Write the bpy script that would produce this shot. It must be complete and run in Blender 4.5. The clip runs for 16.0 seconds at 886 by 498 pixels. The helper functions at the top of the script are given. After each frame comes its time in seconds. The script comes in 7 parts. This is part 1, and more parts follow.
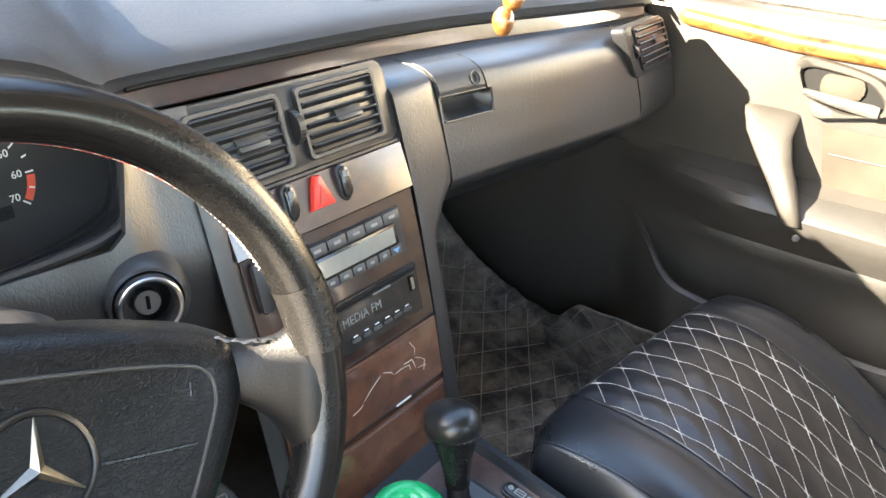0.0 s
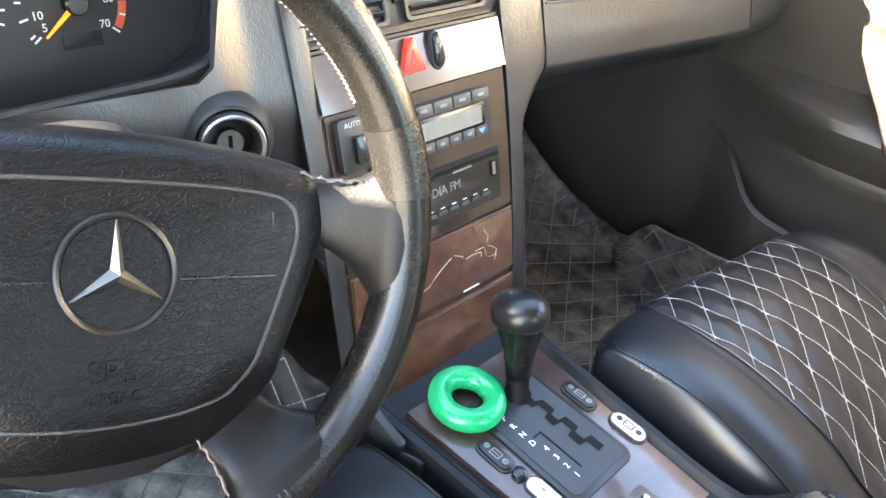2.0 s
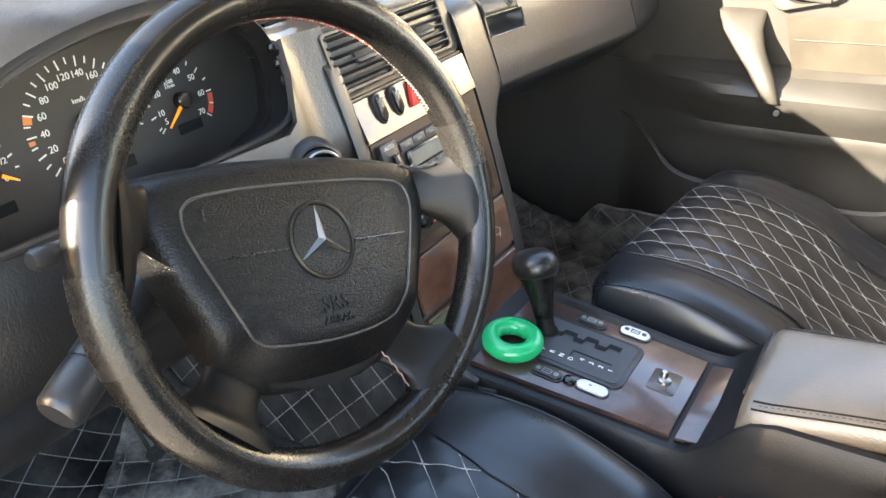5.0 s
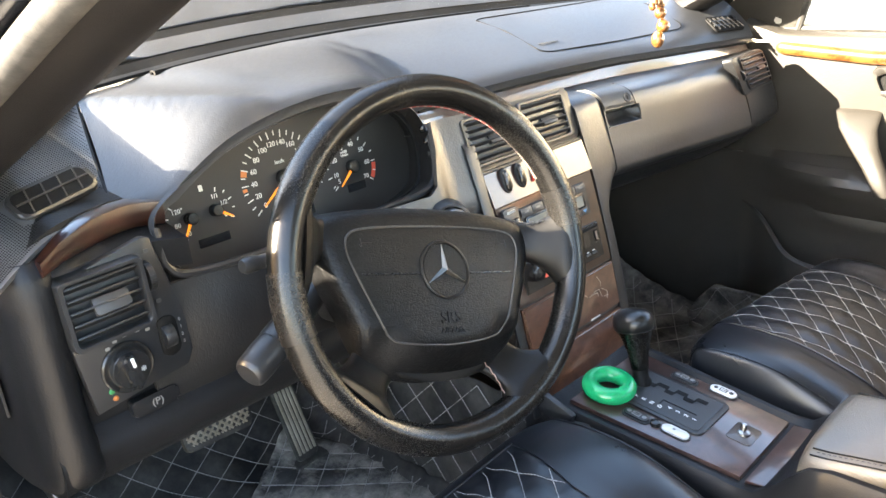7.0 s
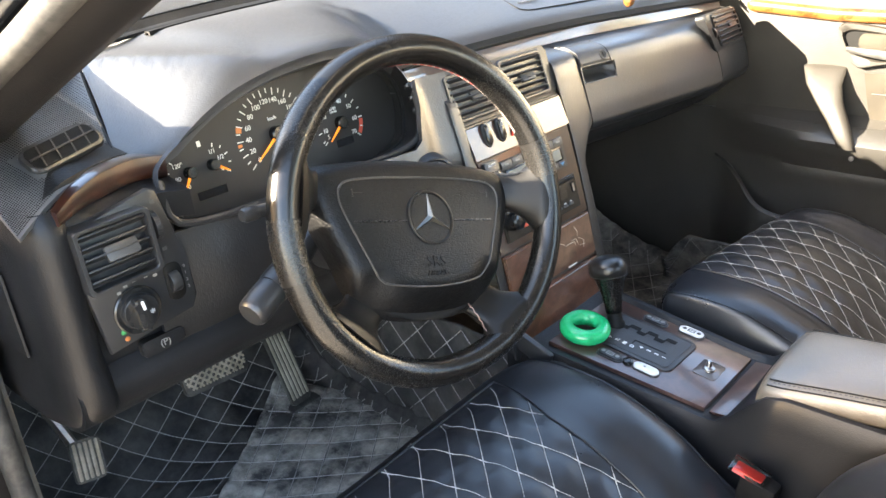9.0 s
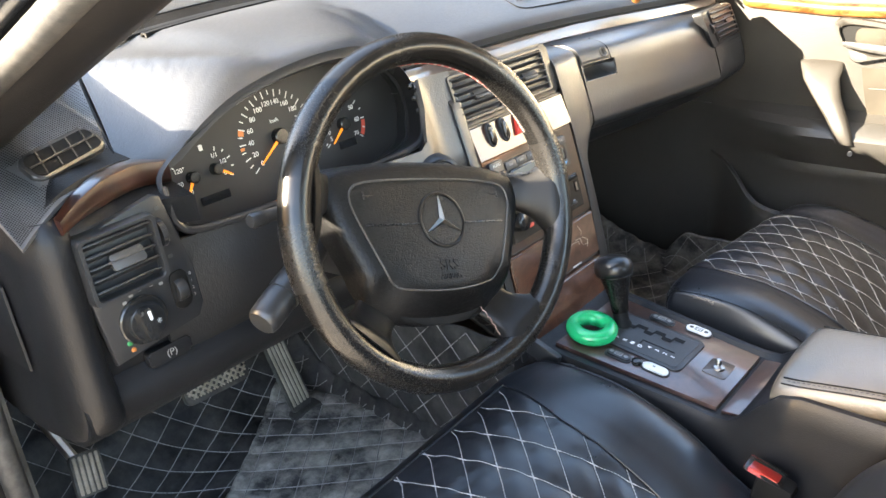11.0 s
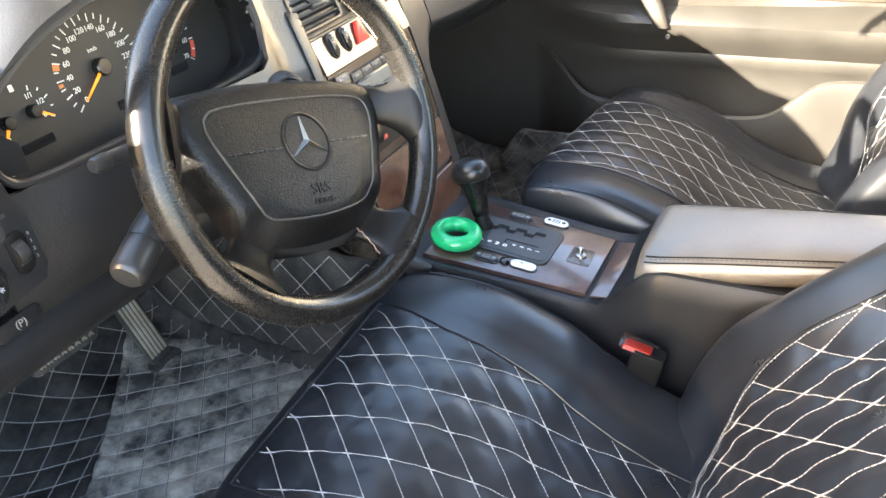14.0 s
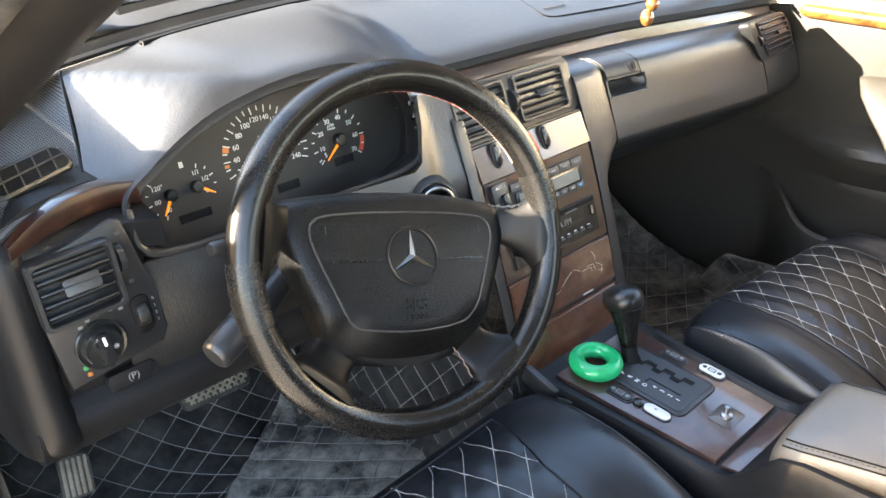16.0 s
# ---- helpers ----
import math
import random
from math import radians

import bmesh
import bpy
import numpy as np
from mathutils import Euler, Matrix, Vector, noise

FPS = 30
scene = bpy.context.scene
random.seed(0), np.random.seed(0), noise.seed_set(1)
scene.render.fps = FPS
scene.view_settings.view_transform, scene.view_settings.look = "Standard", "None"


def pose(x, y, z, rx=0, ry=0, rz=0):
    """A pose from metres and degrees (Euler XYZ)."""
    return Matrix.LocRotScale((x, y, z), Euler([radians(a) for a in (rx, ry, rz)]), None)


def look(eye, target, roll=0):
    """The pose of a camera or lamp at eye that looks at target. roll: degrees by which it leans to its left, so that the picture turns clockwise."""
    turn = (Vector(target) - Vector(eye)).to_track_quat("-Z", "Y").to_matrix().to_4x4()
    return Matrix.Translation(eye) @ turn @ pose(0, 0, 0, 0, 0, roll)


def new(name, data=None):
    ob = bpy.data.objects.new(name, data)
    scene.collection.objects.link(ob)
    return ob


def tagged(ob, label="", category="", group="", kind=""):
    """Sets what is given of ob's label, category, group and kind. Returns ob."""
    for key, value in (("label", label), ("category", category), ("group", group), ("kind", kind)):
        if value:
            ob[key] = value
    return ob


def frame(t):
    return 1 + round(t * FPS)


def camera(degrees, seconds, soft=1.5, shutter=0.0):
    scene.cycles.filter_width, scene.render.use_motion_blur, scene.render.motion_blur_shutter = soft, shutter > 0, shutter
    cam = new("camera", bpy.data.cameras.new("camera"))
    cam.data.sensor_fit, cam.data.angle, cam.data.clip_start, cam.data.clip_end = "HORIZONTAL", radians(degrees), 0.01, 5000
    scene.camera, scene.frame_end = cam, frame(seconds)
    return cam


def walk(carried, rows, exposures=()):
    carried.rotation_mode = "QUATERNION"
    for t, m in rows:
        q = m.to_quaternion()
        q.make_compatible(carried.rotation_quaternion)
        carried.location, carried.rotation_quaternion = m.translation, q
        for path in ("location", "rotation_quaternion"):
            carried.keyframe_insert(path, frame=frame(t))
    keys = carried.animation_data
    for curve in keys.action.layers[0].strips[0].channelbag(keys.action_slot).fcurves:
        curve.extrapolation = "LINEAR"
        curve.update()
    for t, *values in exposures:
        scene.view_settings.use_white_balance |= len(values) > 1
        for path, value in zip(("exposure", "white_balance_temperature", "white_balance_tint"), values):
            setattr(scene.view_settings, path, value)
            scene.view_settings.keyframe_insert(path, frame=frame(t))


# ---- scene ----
cam = camera(57.7, 16.0)
PATH = [
    (0, (-0.491, -0.176, 0.841), (0.952, 0.87, -0.066), 2.8),
    (0.5, (-0.494, -0.159, 0.842), (0.948, 0.881, -0.073), 4.4),
    (1, (-0.501, -0.149, 0.834), (0.883, 0.96, -0.09), 5.5),
    (1.5, (-0.501, -0.147, 0.807), (0.84, 0.988, -0.149), 6.7),
    (2, (-0.501, -0.159, 0.788), (0.792, 0.924, -0.287), 7.0),
    (2.5, (-0.506, -0.167, 0.778), (0.77, 0.881, -0.351), 6.8),
    (3, (-0.52, -0.169, 0.765), (0.732, 0.837, -0.428), 6.0),
    (3.2, (-0.526, -0.17, 0.764), (0.72, 0.824, -0.443), 5.4),
    (5.3, (-0.795, -0.242, 0.83), (0.69, 0.768, -0.048), -4.8),
    (5.5, (-0.812, -0.266, 0.835), (0.652, 0.804, -0.009), -4.7),
    (6, (-0.86, -0.329, 0.848), (0.447, 0.983, 0.093), -5.2),
    (6.5, (-0.882, -0.351, 0.856), (0.423, 0.979, 0.128), -4.4),
    (7, (-0.889, -0.365, 0.855), (0.434, 0.958, 0.148), -4.3),
    (7.5, (-0.904, -0.382, 0.86), (0.424, 0.918, 0.12), -4.3),
    (8, (-0.916, -0.397, 0.864), (0.404, 0.875, 0.064), -4.3),
    (8.5, (-0.933, -0.409, 0.868), (0.394, 0.85, 0.06), -4.4),
    (9, (-0.936, -0.407, 0.867), (0.383, 0.865, 0.064), -4.5),
    (9.2, (-0.934, -0.406, 0.866), (0.387, 0.868, 0.073), -4.7),
    (11.3, (-0.944, -0.353, 0.865), (0.41, 0.873, 0.049), -5.2),
    (11.5, (-0.939, -0.337, 0.865), (0.427, 0.863, 0.032), -6.0),
    (12, (-0.934, -0.321, 0.867), (0.537, 0.714, -0.007), -7.2),
    (12.5, (-0.94, -0.31, 0.87), (0.584, 0.609, -0.042), -7.3),
    (13, (-0.957, -0.294, 0.85), (0.546, 0.583, -0.137), -7.1),
    (13.5, (-0.966, -0.291, 0.857), (0.516, 0.558, -0.184), -6.3),
    (14, (-0.95, -0.31, 0.859), (0.543, 0.529, -0.173), -6.0),
    (14.5, (-0.918, -0.339, 0.875), (0.558, 0.546, -0.145), -5.1),
    (15, (-0.856, -0.374, 0.888), (0.468, 0.778, -0.072), -6.4),
    (15.5, (-0.826, -0.401, 0.894), (0.423, 0.887, 0.01), -5.3),
    (16, (-0.821, -0.407, 0.894), (0.378, 0.956, 0.055), -4.4),
]
LIGHTNESS = ((0, 4.22), (1, 4.26), (1.5, 4.45), (2, 4.72), (2.5, 4.95), (3, 5.3), (4, 4.6), (5.3, 3.97), (7, 4.0), (9, 4.06), (11.5, 4.06), (12.5, 3.97), (13.5, 4.26), (14.0, 4.27), (14.5, 4.14), (16, 3.95))
walk(cam, [(t, look(eye, target, roll)) for t, eye, target, roll in PATH], [(t, ev + 0.44, 6950, 11) for t, ev in LIGHTNESS])


# ---- light ----
SUN_AZ, SUN_EL = radians(58), radians(23.5)      # the sun stands ahead of the car and to its left
to_sun = Vector((-math.sin(SUN_AZ) * math.cos(SUN_EL), math.cos(SUN_AZ) * math.cos(SUN_EL), math.sin(SUN_EL)))
world = bpy.data.worlds.new("sky")
scene.world = world
world.use_nodes = True
wn = world.node_tree
sky = wn.nodes.new("ShaderNodeTexSky")
sky.sky_type = "NISHITA"
sky.sun_disc = False
sky.sun_elevation = SUN_EL
sky.sun_rotation = -SUN_AZ
sky.dust_density = 2.0
wn.nodes["Background"].inputs["Strength"].default_value = 0.122
wn.links.new(sky.outputs["Color"], wn.nodes["Background"].inputs["Color"])
sun = new("sun", bpy.data.lights.new("sun", "SUN"))
sun.data.energy, sun.data.angle, sun.data.color = 3.8, radians(0.6), (1.0, 0.90, 0.74)
sun.matrix_world = look(to_sun * 20, (0, 0, 0))

# ---- materials ----
def material(name, build):
    m = bpy.data.materials.new(name)
    m.use_nodes = True
    build(m.node_tree, m.node_tree.nodes["Principled BSDF"])
    return m


def node(nt, kind, **values):
    n = nt.nodes.new(kind)
    for k, v in values.items():
        n.inputs[k].default_value = v
    return n


def coords(nt, scale=(1, 1, 1)):
    tc = nt.nodes.new("ShaderNodeTexCoord")
    mp = nt.nodes.new("ShaderNodeMapping")
    mp.inputs["Scale"].default_value = scale
    nt.links.new(tc.outputs["Object"], mp.inputs["Vector"])
    return mp.outputs["Vector"]


def ramp(nt, fac, stops):
    r = nt.nodes.new("ShaderNodeValToRGB")
    el = r.color_ramp.elements
    el[0].position, el[0].color = stops[0][0], (*stops[0][1], 1)
    el[1].position, el[1].color = stops[-1][0], (*stops[-1][1], 1)
    for p, c in stops[1:-1]:
        e = el.new(p)
        e.color = (*c, 1)
    nt.links.new(fac, r.inputs["Fac"])
    return r.outputs["Color"]


def noise_fac(nt, vec, scale, detail=4.0, rough=0.55):
    n = node(nt, "ShaderNodeTexNoise", Scale=scale, Detail=detail, Roughness=rough)
    nt.links.new(vec, n.inputs["Vector"])
    return n.outputs["Fac"]


def bump(nt, bs, height, strength, distance):
    b = node(nt, "ShaderNodeBump", Strength=strength, Distance=distance)
    nt.links.new(height, b.inputs["Height"])
    nt.links.new(b.outputs["Normal"], bs.inputs["Normal"])
    return b


def ranged(nt, fac, lo, hi):
    r = nt.nodes.new("ShaderNodeMapRange")
    r.inputs["To Min"].default_value, r.inputs["To Max"].default_value = lo, hi
    nt.links.new(fac, r.inputs["Value"])
    return r.outputs["Result"]


def leather(name, dark, light, rough, cell=520, depth=0.0004, wrinkle=0.4, spec=0.5, coat=0.0, stretch=(1.0, 1.0, 1.0)):
    """Grained leather or skinned foam: meandering creases over a fine grain, uneven gloss."""
    def build(nt, bs):
        v = coords(nt, stretch)

        def creases(scale, wide, detail):
            """Narrow grooves along the winding lines where a soft noise crosses its middle."""
            off = nt.nodes.new("ShaderNodeMath")
            off.operation = "SUBTRACT"
            off.inputs[1].default_value = 0.5
            nt.links.new(noise_fac(nt, v, scale, detail, 0.5), off.inputs[0])
            size = nt.nodes.new("ShaderNodeMath")
            size.operation = "ABSOLUTE"
            nt.links.new(off.outputs[0], size.inputs[0])
            flat = nt.nodes.new("ShaderNodeMapRange")
            flat.interpolation_type = "SMOOTHSTEP"
            flat.inputs["From Max"].default_value = wide
            nt.links.new(size.outputs[0], flat.inputs["Value"])
            return flat.outputs["Result"]

        def plus(a, k, b):
            add = nt.nodes.new("ShaderNodeMath")
            add.operation = "MULTIPLY_ADD"
            add.inputs[1].default_value = k
            nt.links.new(a, add.inputs[0])
            nt.links.new(b, add.inputs[2])
            return add.outputs[0]

        fine, long_ = creases(cell * 0.62, 0.10, 1.0), creases(cell * 0.26, 0.055, 2.0)
        soft = noise_fac(nt, v, cell * 0.1, 4)
        big = noise_fac(nt, coords(nt), 9, 4)
        height = plus(soft, wrinkle, plus(long_, 0.8 * wrinkle, fine))
        bump(nt, bs, height, 1.0, depth)
        nt.links.new(ramp(nt, big, [(0.3, dark), (0.7, light)]), bs.inputs["Base Color"])
        nt.links.new(plus(fine, -0.05, ranged(nt, big, rough, rough + 0.13)), bs.inputs["Roughness"])
        bs.inputs["Specular IOR Level"].default_value = spec
        bs.inputs["Coat Weight"].default_value = coat
        bs.inputs["Coat Roughness"].default_value = 0.22
    return material(name, build)


def plastic(name, dark, light, rough, grain=0.0002, spec=0.5, dust=0.0, metal=0.0):
    def build(nt, bs):
        v = coords(nt)
        fine, big = noise_fac(nt, v, 900, 2), noise_fac(nt, v, 14, 5)
        col = ramp(nt, big, [(0.35, dark), (0.68, light)])
        if dust:
            d = noise_fac(nt, v, 15, 9, 0.72)
            mx = nt.nodes.new("ShaderNodeMix")
            mx.data_type = "RGBA"
            cloud = nt.nodes.new("ShaderNodeMapRange")
            cloud.inputs["From Min"].default_value, cloud.inputs["From Max"].default_value = 0.40, 0.70
            cloud.inputs["To Max"].default_value = 1.3 * dust
            nt.links.new(d, cloud.inputs["Value"])
            nt.links.new(cloud.outputs["Result"], mx.inputs["Factor"])
            nt.links.new(col, mx.inputs[6])
            mx.inputs[7].default_value = (0.46, 0.43, 0.38, 1)
            col = mx.outputs[2]
        nt.links.new(col, bs.inputs["Base Color"])
        nt.links.new(ranged(nt, big, rough - 0.06, rough + 0.08), bs.inputs["Roughness"])
        bs.inputs["Specular IOR Level"].default_value = spec
        bs.inputs["Metallic"].default_value = metal
        if grain:
            bump(nt, bs, fine, 0.5, grain)
    return material(name, build)


def wood(name, stops, coat=1.0, scale=1.0, clear=0.045):
    """Burl veneer under thick clear lacquer."""
    def build(nt, bs):
        v = coords(nt, (1.0, 1.0, 1.3))
        warp = node(nt, "ShaderNodeTexNoise", Scale=16 * scale, Detail=4.0)
        nt.links.new(v, warp.inputs["Vector"])
        mx = nt.nodes.new("ShaderNodeVectorMath")
        mx.operation = "MULTIPLY_ADD"
        mx.inputs[1].default_value = (0.09, 0.09, 0.09)
        nt.links.new(warp.outputs["Color"], mx.inputs[0])
        nt.links.new(v, mx.inputs[2])
        n = noise_fac(nt, mx.outputs[0], 34 * scale, 8, 0.65)
        nt.links.new(ramp(nt, n, stops), bs.inputs["Base Color"])
        bs.inputs["Roughness"].default_value = 0.32
        bs.inputs["Coat Weight"].default_value = coat
        bs.inputs["Coat Roughness"].default_value = clear
        bs.inputs["Coat IOR"].default_value = 1.7
        bump(nt, bs, noise_fac(nt, v, 22, 3), 0.12, 0.0008)
    return material(name, build)


def plain(name, color, rough, metal=0.0, coat=0.0, emit=0.0):
    def build(nt, bs):
        n = noise_fac(nt, coords(nt), 60, 5)
        lo = tuple(c * 0.86 for c in color)
        nt.links.new(ramp(nt, n, [(0.3, lo), (0.7, color)]), bs.inputs["Base Color"])
        nt.links.new(ranged(nt, n, max(rough - 0.05, 0.02), rough + 0.06), bs.inputs["Roughness"])
        bs.inputs["Metallic"].default_value = metal
        bs.inputs["Coat Weight"].default_value = coat
        if emit:
            bs.inputs["Emission Color"].default_value = (*color, 1)
            bs.inputs["Emission Strength"].default_value = emit
    return material(name, build)


def pane(name, tint, gloss, dust=0.0):
    """Thin glass: mostly clear, with a mirror-like skin and a film of dust."""
    m = bpy.data.materials.new(name)
    m.use_nodes = True
    nt = m.node_tree
    nt.nodes.remove(nt.nodes["Principled BSDF"])
    out = nt.nodes["Material Output"]
    clear, shine = nt.nodes.new("ShaderNodeBsdfTransparent"), nt.nodes.new("ShaderNodeBsdfGlossy")
    clear.inputs["Color"].default_value = (*tint, 1)
    shine.inputs["Roughness"].default_value = 0.02
    fr = node(nt, "ShaderNodeFresnel", IOR=1.45)
    mul = nt.nodes.new("ShaderNodeMath")
    mul.operation = "MULTIPLY"
    mul.inputs[1].default_value = gloss
    nt.links.new(fr.outputs[0], mul.inputs[0])
    mix = nt.nodes.new("ShaderNodeMixShader")
    nt.links.new(mul.outputs[0], mix.inputs[0])
    nt.links.new(clear.outputs[0], mix.inputs[1])
    nt.links.new(shine.outputs[0], mix.inputs[2])
    last = mix.outputs[0]
    if dust:
        dirt = nt.nodes.new("ShaderNodeBsdfDiffuse")
        dirt.inputs["Color"].default_value = (0.6, 0.56, 0.5, 1)
        n = noise_fac(nt, coords(nt), 12, 8, 0.7)
        mix2 = nt.nodes.new("ShaderNodeMixShader")
        nt.links.new(ranged(nt, n, 0.0, dust), mix2.inputs[0])
        nt.links.new(last, mix2.inputs[1])
        nt.links.new(dirt.outputs[0], mix2.inputs[2])
        last = mix2.outputs[0]
    nt.links.new(last, out.inputs["Surface"])
    return m


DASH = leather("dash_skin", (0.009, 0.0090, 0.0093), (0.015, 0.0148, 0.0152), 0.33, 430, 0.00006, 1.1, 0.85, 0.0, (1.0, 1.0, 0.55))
# top padding: black skin lifted and blued to carry dust and sky sheen
DASHTOP = leather("dash_top_sky_sheen", (0.026, 0.0277, 0.0308), (0.038, 0.0402, 0.0446), 0.36, 430, 0.00005, 0.8, 0.55, 0.0, (0.55, 1.0, 1.0))
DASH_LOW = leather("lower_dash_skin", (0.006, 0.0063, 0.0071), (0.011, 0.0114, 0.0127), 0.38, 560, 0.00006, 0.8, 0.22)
PADHIDE = leather("airbag_cover_hide", (0.003, 0.003, 0.0031), (0.006, 0.006, 0.0062), 0.32, 560, 0.00014, 1.0, 0.22, 0.0, (0.7, 1.0, 1.2))
HIDE = leather("wheel_leather", (0.004, 0.0038, 0.0036), (0.008, 0.0076, 0.0072), 0.21, 620, 0.000015, 0.4, 0.42)
WORN = leather("worn_leather", (0.007, 0.0066, 0.0062), (0.014, 0.0131, 0.0123), 0.26, 520, 0.00002, 0.5, 0.42)
RUBBED = leather("rubbed_ridge", (0.022, 0.020, 0.018), (0.038, 0.035, 0.032), 0.34, 380, 0.00008, 0.8, 0.5)
SEAT = leather("seat_leatherette", (0.008, 0.0090, 0.0112), (0.014, 0.0155, 0.0188), 0.28, 700, 0.00002, 0.9, 0.46)
# dark armrest leather, its colour raised to khaki for the warm sheen on top
ARM = leather("armrest_khaki_sheen", (0.075, 0.063, 0.048), (0.110, 0.094, 0.074), 0.36, 460, 0.00008, 1.2, 0.9)
MAT = plastic("mat_leatherette", (0.011, 0.0112, 0.0120), (0.021, 0.0212, 0.0225), 0.42, 0.0002, 0.4, dust=0.09)
MAT_SPECK = plastic("dust_flecked_mat", (0.018, 0.018, 0.0185), (0.034, 0.034, 0.035), 0.42, 0.0002, 0.4, dust=0.40)
MAT_DUSTY = plastic("dusty_mat_leatherette", (0.026, 0.0262, 0.027), (0.090, 0.088, 0.085), 0.6, 0.0003, 0.3, dust=0.75)
THREAD = plain("pale_thread", (0.29, 0.285, 0.275), 0.75)
LACE = plain("worn_lacing", (0.34, 0.27, 0.24), 0.8)
THREAD_DIM = plain("grey_thread", (0.25, 0.24, 0.23), 0.75)
TRIM = plastic("black_plastic", (0.014, 0.014, 0.0145), (0.022, 0.022, 0.0225), 0.36)
TRIM_SOFT = plastic("grey_black_plastic", (0.013, 0.0134, 0.0142), (0.021, 0.0215, 0.0228), 0.38)
DARK = plastic("deep_black_plastic", (0.004, 0.004, 0.004), (0.007, 0.007, 0.007), 0.6, 0.0002, 0.15)
GLOSSBLACK = plastic("gloss_black_plastic", (0.010, 0.010, 0.010), (0.016, 0.016, 0.016), 0.18, 0.0)
DOORSKIN = leather("door_skin", (0.022, 0.0200, 0.0170), (0.033, 0.0300, 0.0255), 0.46, 420, 0.00006, 0.8)
DOORLOW = leather("lower_door_skin", (0.023, 0.0218, 0.0197), (0.034, 0.0322, 0.0292), 0.40, 420, 0.00007, 0.8, 0.55)
CLOTH = plastic("door_cloth", (0.030, 0.026, 0.020), (0.046, 0.040, 0.031), 0.8, 0.0004, 0.2)
# dark carpet, its colour raised to give the footwell a pale brown haze
CARPET = plastic("haze_lifted_carpet", (0.062, 0.057, 0.050), (0.092, 0.086, 0.077), 0.95, 0.0012, 0.1, dust=0.10)
HEADLINER = plastic("headliner", (0.34, 0.33, 0.31), (0.42, 0.41, 0.39), 0.9, 0.0004, 0.2)
PILLAR = plastic("pillar_trim", (0.008, 0.0073, 0.0075), (0.013, 0.0120, 0.0122), 0.5, 0.0004, 0.3)
RUBBER = plastic("rubber", (0.014, 0.014, 0.014), (0.024, 0.024, 0.024), 0.6, 0.0003, 0.4, dust=0.12)
METAL_PED = plastic("worn_pedal_rubber", (0.10, 0.088, 0.066), (0.21, 0.185, 0.14), 0.6, 0.0004, 0.4, dust=0.4)
# one walnut veneer; its copies differ in tone by the light each panel catches
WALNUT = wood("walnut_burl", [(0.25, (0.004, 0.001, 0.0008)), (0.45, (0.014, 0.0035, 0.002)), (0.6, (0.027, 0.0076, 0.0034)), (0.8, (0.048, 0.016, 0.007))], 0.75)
SWITCHWOOD = wood("switch_walnut_lit", [(0.25, (0.010, 0.004, 0.003)), (0.5, (0.036, 0.014, 0.009)), (0.8, (0.07, 0.032, 0.018))], 0.48, 1.0, 0.09)
CONSOLEWOOD = wood("console_walnut_lit", [(0.25, (0.020, 0.010, 0.008)), (0.5, (0.050, 0.026, 0.020)), (0.8, (0.09, 0.050, 0.038))], 0.5, 1.0, 0.10)
# the same burl on the door, coloured orange as the sun lights it
AMBERWOOD = wood("sunlit_amber_burl", [(0.30, (0.04, 0.010, 0.003)), (0.42, (0.11, 0.034, 0.009)), (0.5, (0.18, 0.070, 0.017)), (0.85, (0.24, 0.108, 0.031))], 0.5, 0.9)
CHROME = plain("chrome", (0.75, 0.74, 0.72), 0.14, 1.0)
SCUFFED = plastic("scuffed_metal", (0.012, 0.012, 0.012), (0.085, 0.083, 0.08), 0.32, 0.0005, 0.7)
STEEL = plain("worn_steel", (0.42, 0.41, 0.40), 0.34, 1.0)
SILVER = plain("emblem_metal", (0.26, 0.245, 0.215), 0.32, 1.0)
RINGMETAL = plain("dark_ring_metal", (0.045, 0.042, 0.037), 0.34, 0.8)
# needle orange with a slight added glow, though the needles are no lamps
ORANGE = plain("glowing_needle_orange", (0.90, 0.24, 0.012), 0.5, emit=0.06)
RED = plain("red_plastic", (0.62, 0.035, 0.02), 0.35)
REDSCALE = plain("red_scale", (0.62, 0.09, 0.05), 0.6)
AMBERSCALE = plain("amber_scale", (0.62, 0.20, 0.05), 0.6)
WHITE = plain("print_white", (0.72, 0.72, 0.70), 0.6)
GREYPRINT = plain("print_grey", (0.20, 0.20, 0.195), 0.6)
GREEN = plain("green_plastic", (0.003, 0.37, 0.13), 0.2, coat=0.2)
LAMPGREEN = plain("green_lamp", (0.03, 0.22, 0.07), 0.4)
LAMPORANGE = plain("orange_lamp", (0.35, 0.12, 0.03), 0.4)
LCD = plain("display_glass", (0.20, 0.205, 0.18), 0.12, coat=0.6)
LCD_DARK = plain("dark_display", (0.012, 0.012, 0.012), 0.14, coat=0.5)
DIAL = plastic("dial_face", (0.023, 0.0225, 0.022), (0.031, 0.0305, 0.030), 0.55, 0.0, 0.35)
LINING = plastic("hood_lining", (0.014, 0.014, 0.015), (0.022, 0.022, 0.023), 0.42, 0.0002, 0.45)
SPOKE = leather("spoke_leather", (0.004, 0.0038, 0.0036), (0.008, 0.0076, 0.0072), 0.34, 560, 0.00003, 1.0, 0.19)
BUTTON = plastic("button_grey", (0.038, 0.038, 0.038), (0.05, 0.05, 0.05), 0.4, 0.0)
PALEBUTTON = plain("pale_button", (0.62, 0.62, 0.60), 0.3)
KNOB = plastic("rubbed_knob", (0.009, 0.009, 0.009), (0.015, 0.015, 0.015), 0.30, 0.0001, 0.45)
